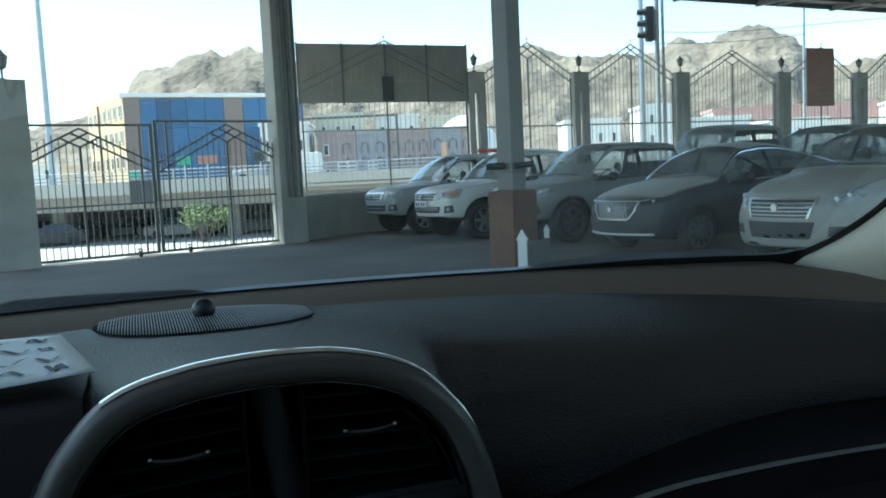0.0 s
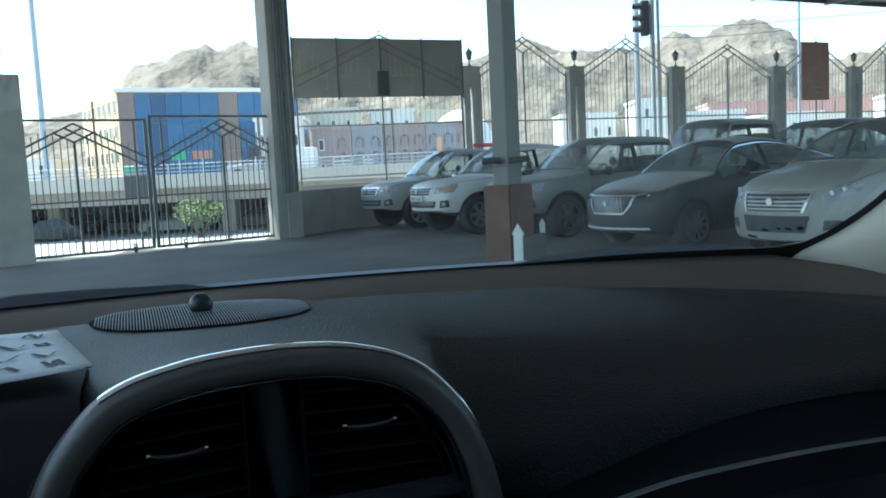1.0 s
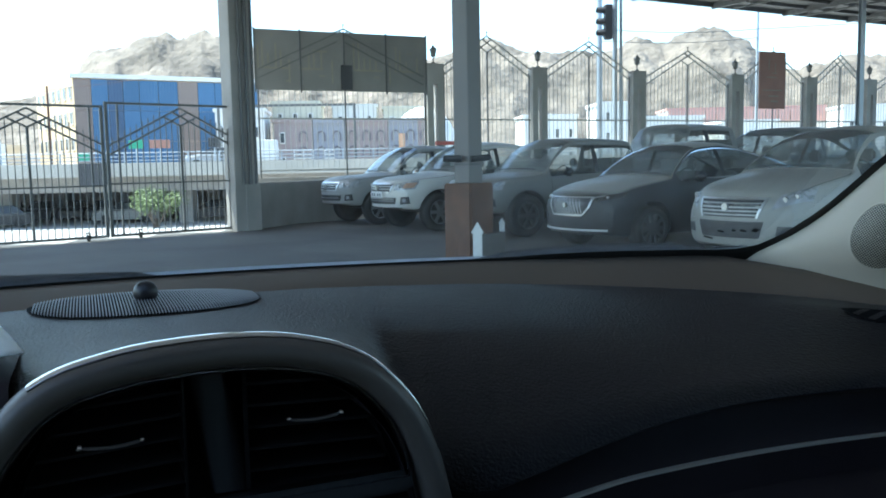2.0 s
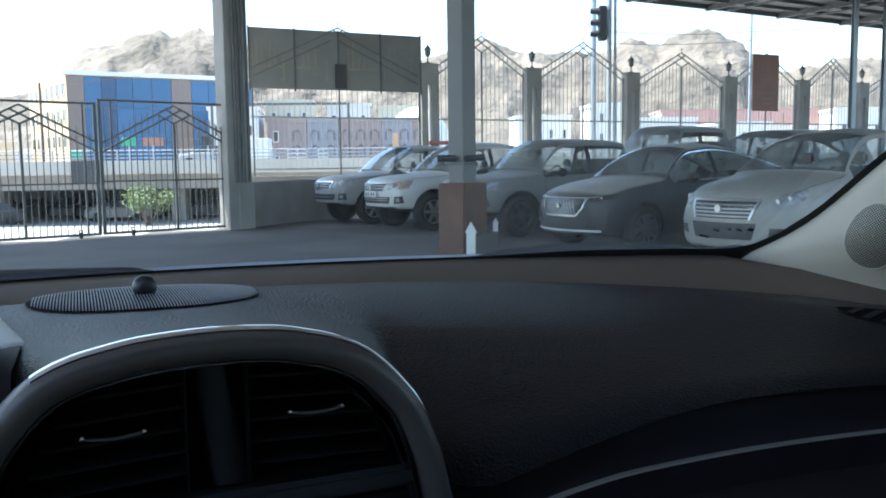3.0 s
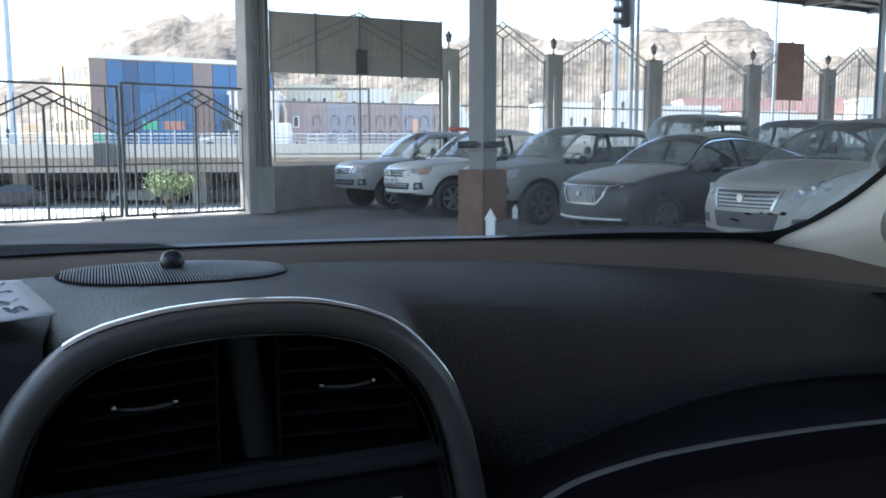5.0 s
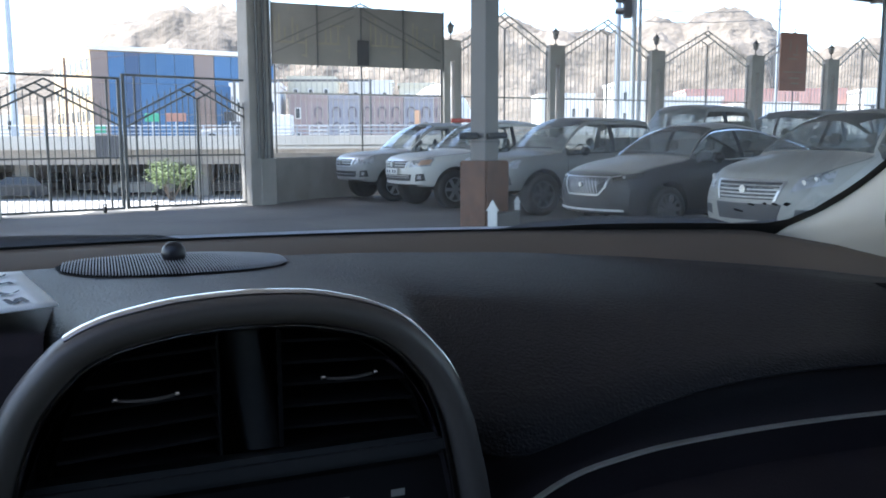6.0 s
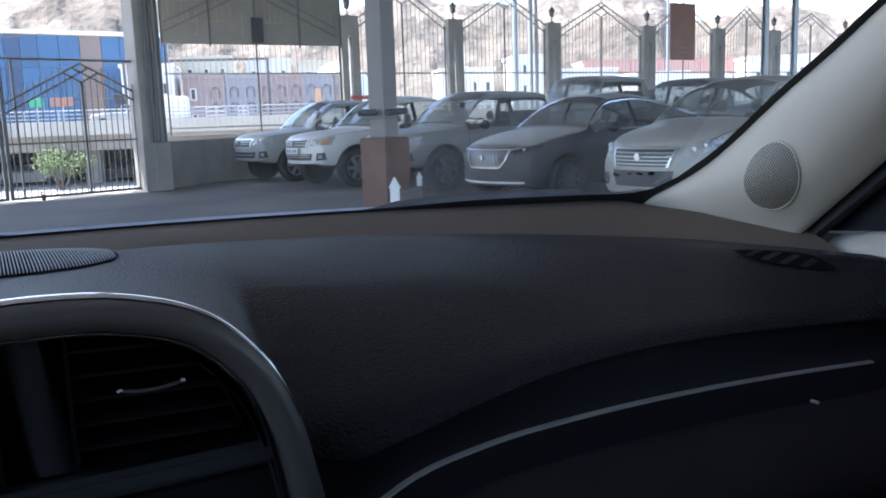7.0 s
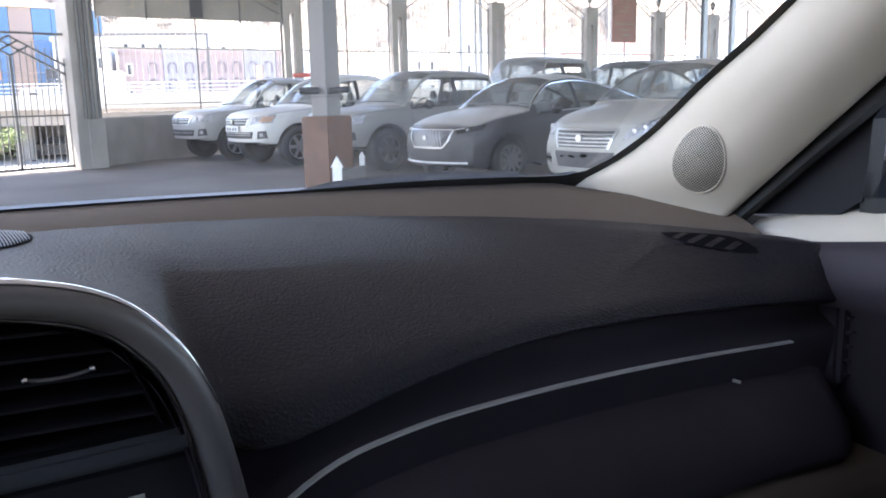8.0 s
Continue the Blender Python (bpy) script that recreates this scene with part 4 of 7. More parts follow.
def pad_z(a, b):
    """Height of the dash pad at a place: level behind its crest, then rolling down to the front edge."""
    bc, zc = crest(a)
    be, ze = pad_edge(a)
    x = min(1, max(0, (bc - b) / (bc - be)))
    k = lerp(0.12, 0.5, smooth(0.5, 0.74, abs(a)))
    if a < 0:
        k = lerp(k, 0.88, smooth(-0.13, -0.17, a))
    g = 0.05 * x + 0.95 * max(0, (x - k) / (1 - k)) ** (1.45 if a > 0 else 1.7)
    if a > 0:
        # flat for longer beside the arch, so that the lit top fades out towards the side
        p = lerp(2, 3.4, smooth(0.08, 0.17, a)) - 1.4 * smooth(0.17, 0.5, a)
        g = lerp(g, x ** p, smooth(0.56, 0.12, a))
    else:
        g = lerp(g, x * x, smooth(0.16, 0.10, abs(a)))
    return zc + (ze - zc) * g


def pad_top(a, b):
    """The pad, carried on level past its crest under the grille."""
    return pad_z(a, min(b, crest(a)[0]))


def defrost_pt(u, v):
    """A leaf-shaped slot: u along it, v across."""
    w = math.sin(math.pi * min(1, max(0, u))) ** 0.75
    a, b = lerp(0.671, 0.744, u) + 0.021 * (2 * v - 1) * w, lerp(0.115, 0.045, u) + 0.004 * (2 * v - 1) * w
    return (a, b, pad_z(a, b) + 0.0012)


dashboard = build_dashboard()


def screen_side(b):
    """Half width of the glass opening at a depth."""
    return bez([(-0.5, 0.68), (0.0, 0.727), (0.055, 0.735), (0.114, 0.739), (0.208, 0.752), (0.26, 0.75), (0.312, 0.736)], b)


def build_windshield():
    t = thing("windshield", CAR, "dusty clear windshield with a black rim", "windshield")
    bm = bmesh.new()
    rows = []
    for a in np.linspace(-0.745, 0.745, 31):
        b0 = screen_b(a) + 0.025
        rows.append([(a * (1 - 0.12 * q), b0 - 0.95 * q, glass_z(a * (1 - 0.12 * q), b0 - 0.95 * q)) for q in np.linspace(0, 1, 16)])
    sheet(bm, rows)
    pane = part("pane", bm, M["windshield_glass"], t, "dusty glass", smooth=True)
    pane.visible_shadow = False
    # black rim: along the foot and up the pillar
    foot = [(a, screen_b(a) - 0.002) for a in np.linspace(-0.68, 0.66, 50)]
    foot += [(0.690, 0.336), (0.716, 0.322), (0.736, 0.302), (0.748, 0.27), (0.752, 0.225)]
    foot += [(screen_side(b), b) for b in np.linspace(0.2, -0.5, 20)]
    bm = bmesh.new()
    rows = []
    for k, (a, b) in enumerate(foot):
        a0, b0 = foot[max(0, k - 1)]
        a1, b1 = foot[min(len(foot) - 1, k + 1)]
        d = Vector((a1 - a0, b1 - b0)).normalized()
        n = Vector((-d.y, d.x))
        w = lerp(0.003, 0.012, smooth(0.38, 0.56, a)) if k < 50 else 0.006
        i, o = (a + n.x * 0.025, b + n.y * 0.025), (a - n.x * w, b - n.y * w)
        rows.append([(i[0], i[1], glass_z(*i) - 0.004), (a, b, glass_z(a, b) - 0.003), (o[0], o[1], glass_z(*o) - 0.003)])
    sheet(bm, rows)
    part("rim_seal", bm, M["rubber"], t, "black rubber and ceramic rim", smooth=True)
    # printed marks in the lower corner of the glass
    for a, b, w, h in ((0.704, 0.276, 0.008, 0.006), (0.690, 0.284, 0.009, 0.003), (0.680, 0.288, 0.005, 0.003), (0.664, 0.296, 0.009, 0.003), (0.656, 0.312, 0.014, 0.003)):
        bm = bmesh.new()
        sheet(bm, [[(a + i * w, b + j * h, glass_z(a + i * w, b + j * h) - 0.0015) for i in (0, 1)] for j in (0, 1)])
        part("glass_mark", bm, M["rubber"], t)
    return t


build_windshield()


def pillar_pt(u, v):
    """Inner face of the windshield pillar: u up along it, v from the glass to the door."""
    p1 = Vector((0, 0.312 - 0.72 * u, 0))
    p1.x = screen_side(p1.y) + 0.003
    p1.z = glass_z(p1.x, p1.y) - 0.005
    p2 = Vector((0.806 - 0.02 * u, 0.135 - 0.62 * u, 1.178 + 0.54 * u))
    p = p1.lerp(p2, v)
    bulge = 0.055 * math.sin(math.pi * min(1, max(0, v))) ** 0.8 * (0.8 + 0.2 * u) * smooth(-0.05, 0.09, u)
    return p + Vector((-0.72, -0.66, 0.1)).normalized() * bulge


def build_pillar_trim():
    t = thing("pillar_trim", CAR, "beige windshield pillar trim with a small round speaker", "pillar trim")
    bm = bmesh.new()
    rows = []
    for u in np.linspace(-0.06, 1.0, 34):
        row = [tuple(pillar_pt(u, v)) for v in np.linspace(0, 1, 18)]
        e = Vector(row[-1])
        row += [tuple(e + Vector((0.01, 0.012, -0.006))), tuple(e + Vector((0.05, 0.05, -0.03)))]
        s = Vector(row[0])
        rows.append([tuple(s + Vector((0.03, 0.03, -0.01)))] + row)
    sheet(bm, rows)
    cover = BVHTree.FromBMesh(bm)
    part("cover", bm, M["beige"], t, smooth=True)
    # speaker set into the cover, laid on it along its facing direction
    centre = Vector((0.719, 0.112, 1.250))
    face = Vector((-0.80, -0.58, 0.12)).normalized()
    up = (Vector((0, -0.25, 1)) - face * face.dot(Vector((0, -0.25, 1)))).normalized()
    side = up.cross(face)

    def sp(q, f, lift):
        w = 0.029 * (1 - 0.13 * math.sin(f))
        p = centre + side * (w * q * math.cos(f)) + up * (0.037 * q * math.sin(f))
        hit = cover.ray_cast(p + face * 0.15, -face)[0] or p
        return tuple(hit + face * lift)
    fs = np.linspace(0, 2 * math.pi, 41)[:-1]
    bm = bmesh.new()
    sheet(bm, [[sp(q, f, l) for f in fs] for q, l in ((1.035, 0.0), (1.03, 0.0018), (0.99, 0.0022), (0.965, 0.001))], True)
    ring = part("speaker_ring", bm, M["beige"], t, smooth=True)
    bm = bmesh.new()
    sheet(bm, [[sp(q, f, 0.0015 + 0.003 * (1 - q * q)) for f in fs] for q in np.linspace(0.02, 0.97, 10)], True)
    part("speaker_mesh", bm, M["speaker_mesh"], t, "fine beige metal speaker mesh", smooth=True)
    return t


def speaker_mesh_mat():
    """Beige sheet metal with rows of round holes in the plane of the speaker."""
    m = mat("speaker_mesh", (0.40, 0.37, 0.325), 0.55, vary=0.05, bump=0)
    nt = m.node_tree
    b = nt.nodes["Principled BSDF"]
    tc = nt.nodes.new("ShaderNodeTexCoord")
    face = Vector((-0.80, -0.58, 0.12)).normalized()
    up = (Vector((0, -0.25, 1)) - face * face.dot(Vector((0, -0.25, 1)))).normalized()
    side = up.cross(face)
    cells = []
    for ax in ((side + up) / math.sqrt(2), (side - up) / math.sqrt(2)):
        dot = nt.nodes.new("ShaderNodeVectorMath")
        dot.operation = "DOT_PRODUCT"
        dot.inputs[1].default_value = ax
        nt.links.new(tc.outputs["Object"], dot.inputs[0])
        sc = nt.nodes.new("ShaderNodeMath")
        sc.operation = "MULTIPLY"
        sc.inputs[1].default_value = 2 * math.pi / 0.0023
        nt.links.new(dot.outputs["Value"], sc.inputs[0])
        sn = nt.nodes.new("ShaderNodeMath")
        sn.operation = "SINE"
        nt.links.new(sc.outputs[0], sn.inputs[0])
        cells.append(sn)
    ad = nt.nodes.new("ShaderNodeMath")
    ad.operation = "ADD"
    nt.links.new(cells[0].outputs[0], ad.inputs[0])
    nt.links.new(cells[1].outputs[0], ad.inputs[1])
    mr = nt.nodes.new("ShaderNodeMapRange")
    mr.inputs[1].default_value, mr.inputs[2].default_value = -0.5, 0.25
    nt.links.new(ad.outputs[0], mr.inputs[0])
    mx = nt.nodes.new("ShaderNodeMix")
    mx.data_type = "RGBA"
    mx.inputs[6].default_value, mx.inputs[7].default_value = (0.42, 0.375, 0.30, 1), (0.022, 0.02, 0.018, 1)
    nt.links.new(mr.outputs[0], mx.inputs[0])
    nt.links.new(mx.outputs[2], b.inputs["Base Color"])
    return m


M["speaker_mesh"] = speaker_mesh_mat()
build_pillar_trim()


def build_door():
    t = thing("passenger_door", CAR, "beige and black passenger door with a black mirror sail", "car door")
    bm = bmesh.new()
    rows = []
    for b in np.linspace(0.128, -1.3, 24):
        z = 1.178 + 0.022 * smooth(0.12, -0.1, b)
        e = 0.012 * smooth(0.1, 0.128, b)
        rows.append([(0.872, b, z + 0.004 - e), (0.852, b, z + 0.003 - e), (0.838, b, z - 0.004 - e), (0.829, b, z - 0.016), (0.825, b, z - 0.028), (0.826, b, z - 0.034)])
    sheet(bm, rows)
    part("top_rail", bm, M["beige"], t, "beige padded door top", smooth=True)
    bm = bmesh.new()
    rows = []
    for b in np.linspace(0.1, -1.3, 20):
        z = 1.136 + 0.022 * smooth(0.12, -0.1, b)
        rows.append([(0.836, b, z + 0.018), (0.824, b, z + 0.014), (0.812, b, z + 0.002), (0.806, b, z - 0.03), (0.81, b, z - 0.05), (0.84, b, z - 0.065), (0.84, b, 0.6)])
    sheet(bm, rows)
    part("pad", bm, M["dash_dark"], t, "black door pad", smooth=True)
    bm = bmesh.new()
    pts = [(0.135, 1.176), (0.02, 1.188), (-0.004, 1.205), (-0.007, 1.235), (-0.010, 1.29), (-0.06, 1.36), (-0.045, 1.345)]
    lo = [bm.verts.new((0.842, b, z)) for b, z in pts]
    hi = [bm.verts.new((0.87, b, z)) for b, z in pts]
    bm.faces.new(lo)
    for k in range(len(pts)):
        bm.faces.new((lo[k], lo[(k + 1) % len(pts)], hi[(k + 1) % len(pts)], hi[k]))
    part("mirror_sail", bm, M["sail_black"], t, "matt black triangular sail")
    bm = bmesh.new()
    bar(bm, (0.825, 0.15, 1.168), (0.822, -0.55, 1.765), 0.02, 0.02)
    bar(bm, (0.85, 0.0, 1.2), (0.85, -1.3, 1.212), 0.01, 0.016)
    part("seal", bm, M["rubber"], t, "black rubber door seal")
    bm = bmesh.new()
    sheet(bm, [[(0.862, 0.0, 1.2), (0.862, -1.3, 1.2)], [(0.84, -0.1, 1.4), (0.84, -1.3, 1.4)], [(0.78, -0.55, 1.72), (0.78, -1.3, 1.72)]])
    pane = part("side_window", bm, M["side_glass"], t)
    pane.visible_shadow = False
    return t


build_door()


def build_door_mirror():
    t = thing("door_mirror", CAR, "dark door mirror housing outside the window", "mirror")
    bm = bmesh.new()
    box(bm, (0.92, 0.0, 1.10), (1.12, 0.12, 1.238), bevel=0.03, seg=3)
    part("housing", bm, M["plastic"], t, smooth=True)
    bm = bmesh.new()
    box(bm, (0.86, 0.03, 1.12), (0.94, 0.08, 1.16), bevel=0.01)
    part("arm", bm, M["plastic"], t)


build_door_mirror()


def build_shell():
    """The rest of the cabin, which closes it above, behind and below, with solid walls added against light."""
    bm = bmesh.new()
    rows = []
    for b in np.linspace(-0.36, -1.9, 14):
        rows.append([(a, b, 1.80 + 0.05 * smooth(-0.42, -0.9, b) - 0.10 * (abs(a) / 0.78) ** 4) for a in np.linspace(-0.92, 0.92, 17)])
    solid(bm, rows, 0.04)
    ob = tagged(part("cabin_headliner", bm, M["tan"], smooth=True), "beige cabin headliner", "headliner", kind="structure")
    ob.matrix_basis = CAR
    bm = bmesh.new()
    # unseen walls in place of rear windows, to keep light off the dash
    box(bm, (-0.86, -1.95, 0.45), (0.86, -1.9, 1.8))
    box(bm, (-0.86, -1.95, 0.40), (0.86, 0.6, 0.45))
    box(bm, (-0.90, -1.95, 0.45), (-0.86, 0.5, 1.18))
    box(bm, (0.872, -1.95, 0.45), (0.90, 0.5, 1.17))
    box(bm, (-0.86, 0.30, 0.45), (0.86, 0.33, 1.16))
    box(bm, (-0.90, -1.95, 1.18), (-0.86, -0.75, 1.8))
    for s in (-1, 1):
        box(bm, (s * 0.80 - 0.03, -1.95, 1.17), (s * 0.80 + 0.03, -0.75, 1.8))
        bar(bm, (s * 0.84, -1.25, 1.18), (s * 0.77, -1.2, 1.78), 0.12, 0.03)
    bar(bm, (-0.80, 0.2, 1.2), (-0.74, -0.5, 1.77), 0.08, 0.06)
    ob = tagged(part("cabin_shell", bm, M["seat"]), "unseen dark shell that keeps light out of the car cabin", "car cabin", kind="structure")
    ob.matrix_basis = CAR
    bm = bmesh.new()
    sheet(bm, [[(-0.872, 0.0, 1.18), (-0.872, -0.75, 1.18)], [(-0.85, -0.1, 1.4), (-0.85, -0.75, 1.4)], [(-0.80, -0.5, 1.74), (-0.80, -0.75, 1.74)]])
    ob = tagged(part("side_window_driver", bm, M["side_glass"]), "tinted glass of the driver's side window", "window", kind="structure")
    ob.matrix_basis = CAR
    ob.visible_shadow = False


build_shell()


def build_bonnet():
    bm = bmesh.new()
    rows = []
    for a in np.linspace(-0.78, 0.78, 27):
        b0 = screen_b(a) + 0.055 if abs(a) < 0.7 else screen_b(0.7) + 0.05
        rows.append([(a, b0 - 0.004, 1.185), (a, b0, 1.2092), (a, b0 + 0.2, 1.2092 - 0.036), (a, b0 + 0.6, 1.06), (a, b0 + 1.0, 0.9), (a, b0 + 1.12, 0.7)])
    sheet(bm, rows)
    ob = tagged(part("bonnet", bm, M["own_paint"], smooth=True), "pale silver bonnet below the windshield", "car bonnet")
    ob.matrix_basis = CAR


M["own_paint"] = paint("own_paint", (0.55, 0.56, 0.57), 0.3, 0.1)
build_bonnet()


def build_own_body():
    """The outside of the car that the camera sits in: flanks, nose and wheels."""
    t = thing("own_car_body", CAR, "pale silver sport utility car around the cabin", "car body")
    for sgn in (-1, 1):
        bm = bmesh.new()
        rows = []
        for b in np.linspace(1.62, -2.3, 20):
            z = 1.17 - 0.32 * smooth(0.4, 1.62, b)
            w = 0.965 - 0.12 * smooth(1.1, 1.62, b) ** 2
            rows.append([(sgn * (w - 0.05), b, 0.3), (sgn * w, b, 0.42), (sgn * (w + 0.005), b, lerp(0.4, z, 0.6)), (sgn * (w - 0.02), b, z - 0.03), (sgn * (w - 0.09), b, z)])
        sheet(bm, rows)
        part("flank", bm, M["own_paint"], t, smooth=True)
        for b in (1.0, -1.75):
            bm = bmesh.new()
            rod(bm, (sgn * 0.78, b, 0.36), (sgn * 0.985, b, 0.36), 0.36, 28)
            part("wheel", bm, M["rubber"], t)
    bm = bmesh.new()
    sheet(bm, [[(a, 1.66 - 0.1 * (a / 0.85) ** 2, 0.3), (a, 1.72 - 0.1 * (a / 0.85) ** 2, 0.5), (a, 1.70 - 0.1 * (a / 0.85) ** 2, 0.68), (a, 1.62 - 0.1 * (a / 0.85) ** 2, 0.86)] for a in np.linspace(-0.87, 0.87, 15)])
    part("nose", bm, M["own_paint"], t, smooth=True)


build_own_body()


def build_wipers():
    t = thing("windshield_wiper", CAR, "black wiper arm parked at the foot of the windshield", "wiper", "wipers")
    bm = bmesh.new()
    rows = []
    for a, h, w in ((-0.50, 0.016, 0.02), (-0.34, 0.018, 0.03), (-0.27, 0.016, 0.03), (-0.215, 0.024, 0.035), (-0.16, 0.023, 0.035), (-0.08, 0.0195, 0.03), (-0.02, 0.017, 0.02), (0.02, 0.008, 0.01)):
        b = screen_b(a) + 0.04
        z = 1.196
        rows.append([(a, b - w / 2, z - 0.03), (a, b - w / 2.5, z + h * 0.7), (a, b, z + h), (a, b + w / 2.5, z + h * 0.7), (a, b + w / 2, z - 0.03)])
    sheet(bm, rows)
    part("arm", bm, M["plastic"], t, smooth=True)
    t = thing("windshield_wiper", CAR, "black wiper blade parked at the foot of the windshield", "wiper", "wipers")
    bm = bmesh.new()
    rows = []
    # heights take in the blade's grey reflection in the glass above it
    for a, h, w in ((0.385, 0.0, 0.008), (0.415, 0.0035, 0.012), (0.45, 0.0115, 0.016), (0.52, 0.0175, 0.02), (0.60, 0.0185, 0.02), (0.67, 0.017, 0.018), (0.70, 0.008, 0.014), (0.73, -0.008, 0.01)):
        b = screen_b(a) + 0.03
        z = glass_z(a, b) + 0.013
        rows.append([(a, b - w / 2, z - 0.01), (a, b - w / 3, z + h * 0.7), (a, b, z + h), (a, b + w / 3, z + h * 0.7), (a, b + w / 2, z - 0.01)])
    sheet(bm, rows)
    part("blade", bm, M["plastic"], t, smooth=True)


build_wipers()


def build_paper():
    t = thing("paper_note", CAR, "white paper sheet with dark handwriting lying on the dashboard", "paper")
    def pp(u, v):
        # u across from the far-right corner leftwards, v from far to near
        far = Vector((-0.147, 0.258, 0)).lerp(Vector((-0.36, 0.285, 0)), u)
        near = Vector((-0.1105, 0.064, 0)).lerp(Vector((-0.33, 0.05, 0)), u)
        p = far.lerp(near, v)
        z = max(pad_z(p.x, p.y) + 0.002, 1.2165 + 0.003 * math.sin(v * 3 + u * 2) * v)
        return (p.x, p.y, z + 0.003 * (1 - u) ** 3 * v ** 3)
    bm = bmesh.new()
    solid(bm, [[pp(u, v) for u in np.linspace(0, 1, 16)] for v in np.linspace(0, 1, 14)], 0.0008)
    part("sheet", bm, M["paper"], t, smooth=True)
    random.seed(5)
    for line, v0 in enumerate((0.16, 0.42, 0.66, 0.86)):
        u = 0.07
        while u < 0.75:
            w = random.uniform(0.04, 0.11)
            bm = bmesh.new()
            dv, turns, ph = random.uniform(0.03, 0.065), random.uniform(0.6, 1.6), random.uniform(0, 6)
            rows = []
            for q in np.linspace(0, 1, 12):
                p = Vector(pp(u + w * q, v0 + dv * math.sin(q * turns * 6.28 + ph)))
                e = 0.0015 + 0.001 * math.sin(q * 3.1)
                rows.append([tuple(p + Vector((-e * 0.7, -e, 0.0013))), tuple(p + Vector((e * 0.7, e, 0.0013)))])
            sheet(bm, rows)
            part("ink_stroke", bm, M["ink"], t)
            u += w + random.uniform(0.02, 0.06)


build_paper()

# ---- vehicles ----


def project(tree, grid, direction, lift):
    """Lays a grid of points on a body along a direction."""
    rows = []
    d = Vector(direction)
    for r in grid:
        row = []
        for p in r:
            hit, nrm, _, _ = tree.ray_cast(Vector(p), d)
            if hit is None:
                hit, nrm, _, _ = tree.find_nearest(Vector(p) + d * 3)
            row.append(tuple(hit - d * lift))
        rows.append(row)
    return rows


def patch(name, tree, corners, direction, material, parent, lift=0.006, nu=10, nv=5, label="", thick=0.012, curve=0.0):
    """A piece that follows the body inside four corners given in the plane across the direction."""
    c = [Vector(p) for p in corners]
    grid = []
    for j in range(nv + 1):
        v = j / nv
        grid.append([c[0].lerp(c[1], u).lerp(c[3].lerp(c[2], u), v) + Vector((0, 0, curve * math.sin(math.pi * u))) for u in np.linspace(0, 1, nu + 1)])
    rows = project(tree, grid, direction, lift)
    bm = bmesh.new()
    sheet(bm, rows)
    bmesh.ops.recalc_face_normals(bm, faces=bm.faces)
    ret = bmesh.ops.extrude_face_region(bm, geom=list(bm.faces))
    bmesh.ops.translate(bm, vec=Vector(direction) * thick, verts=[v for v in ret["geom"] if isinstance(v, bmesh.types.BMVert)])
    return part(name, bm, material, parent, label, smooth=False)


def wheel(parent, x, y, r, width, rim, spokes, sgn, metal="alloy"):
    w = new("wheel")
    w.parent = parent
    w.matrix_basis = pose(x, y, r)
    bm = bmesh.new()
    prof = [(rim * r, -width / 2), (0.93 * r, -width / 2), (r, -width * 0.36), (r, width * 0.36), (0.93 * r, width / 2), (rim * r, width / 2), (rim * r * 0.96, width * 0.3)]
    sheet(bm, [[(p * math.cos(f), sgn * q, p * math.sin(f)) for p, q in prof] for f in np.linspace(0, 2 * math.pi, 33)])
    bmesh.ops.remove_doubles(bm, verts=bm.verts, dist=1e-5)
    part("tyre", bm, M["rubber"], w, "dusty black tyre", smooth=True)
    bm = bmesh.new()
    rod(bm, (0, sgn * width * 0.1, 0), (0, sgn * width * 0.14, 0), rim * r * 0.97, 28)
    part("rim_back", bm, M["plastic"], w)
    bm = bmesh.new()
    for k in range(spokes):
        f = 2 * math.pi * k / spokes
        a = Vector((0.09 * r * math.cos(f), sgn * width * 0.46, 0.09 * r * math.sin(f)))
        b = Vector((rim * r * 0.97 * math.cos(f), sgn * width * 0.40, rim * r * 0.97 * math.sin(f)))
        bar(bm, a, b, 0.17 * r, 0.03, up=(0, sgn, 0))
    rod(bm, (0, sgn * width * 0.34, 0), (0, sgn * width * 0.5, 0), 0.16 * r, 16)
    sheet(bm, [[(p * math.cos(f), sgn * q, p * math.sin(f)) for p, q in ((rim * r * 1.0, width * 0.5), (rim * r * 0.9, width * 0.46), (rim * r * 0.9, width * 0.2))] for f in np.linspace(0, 2 * math.pi, 33)])
    part("rim", bm, M[metal], w, "dusty alloy rim")


def seat(parent, x, y, z):
    bm = bmesh.new()
    box(bm, (x - 0.06, y - 0.21, z - 0.2), (x + 0.06, y + 0.21, z + 0.2), Matrix.Identity(4), bevel=0.04, seg=2)
    box(bm, (x - 0.08, y - 0.10, z + 0.24), (x + 0.0, y + 0.10, z + 0.4), bevel=0.035, seg=2)
    part("seat", bm, M["seat"], parent, smooth=False)


SIDE_K = (0.0, 0.08, 0.3, 0.5, 0.7, 0.9, 1.0)
ROOF_V = (0.975, 0.91, 0.72, 0.46, 0.2, 0.0)


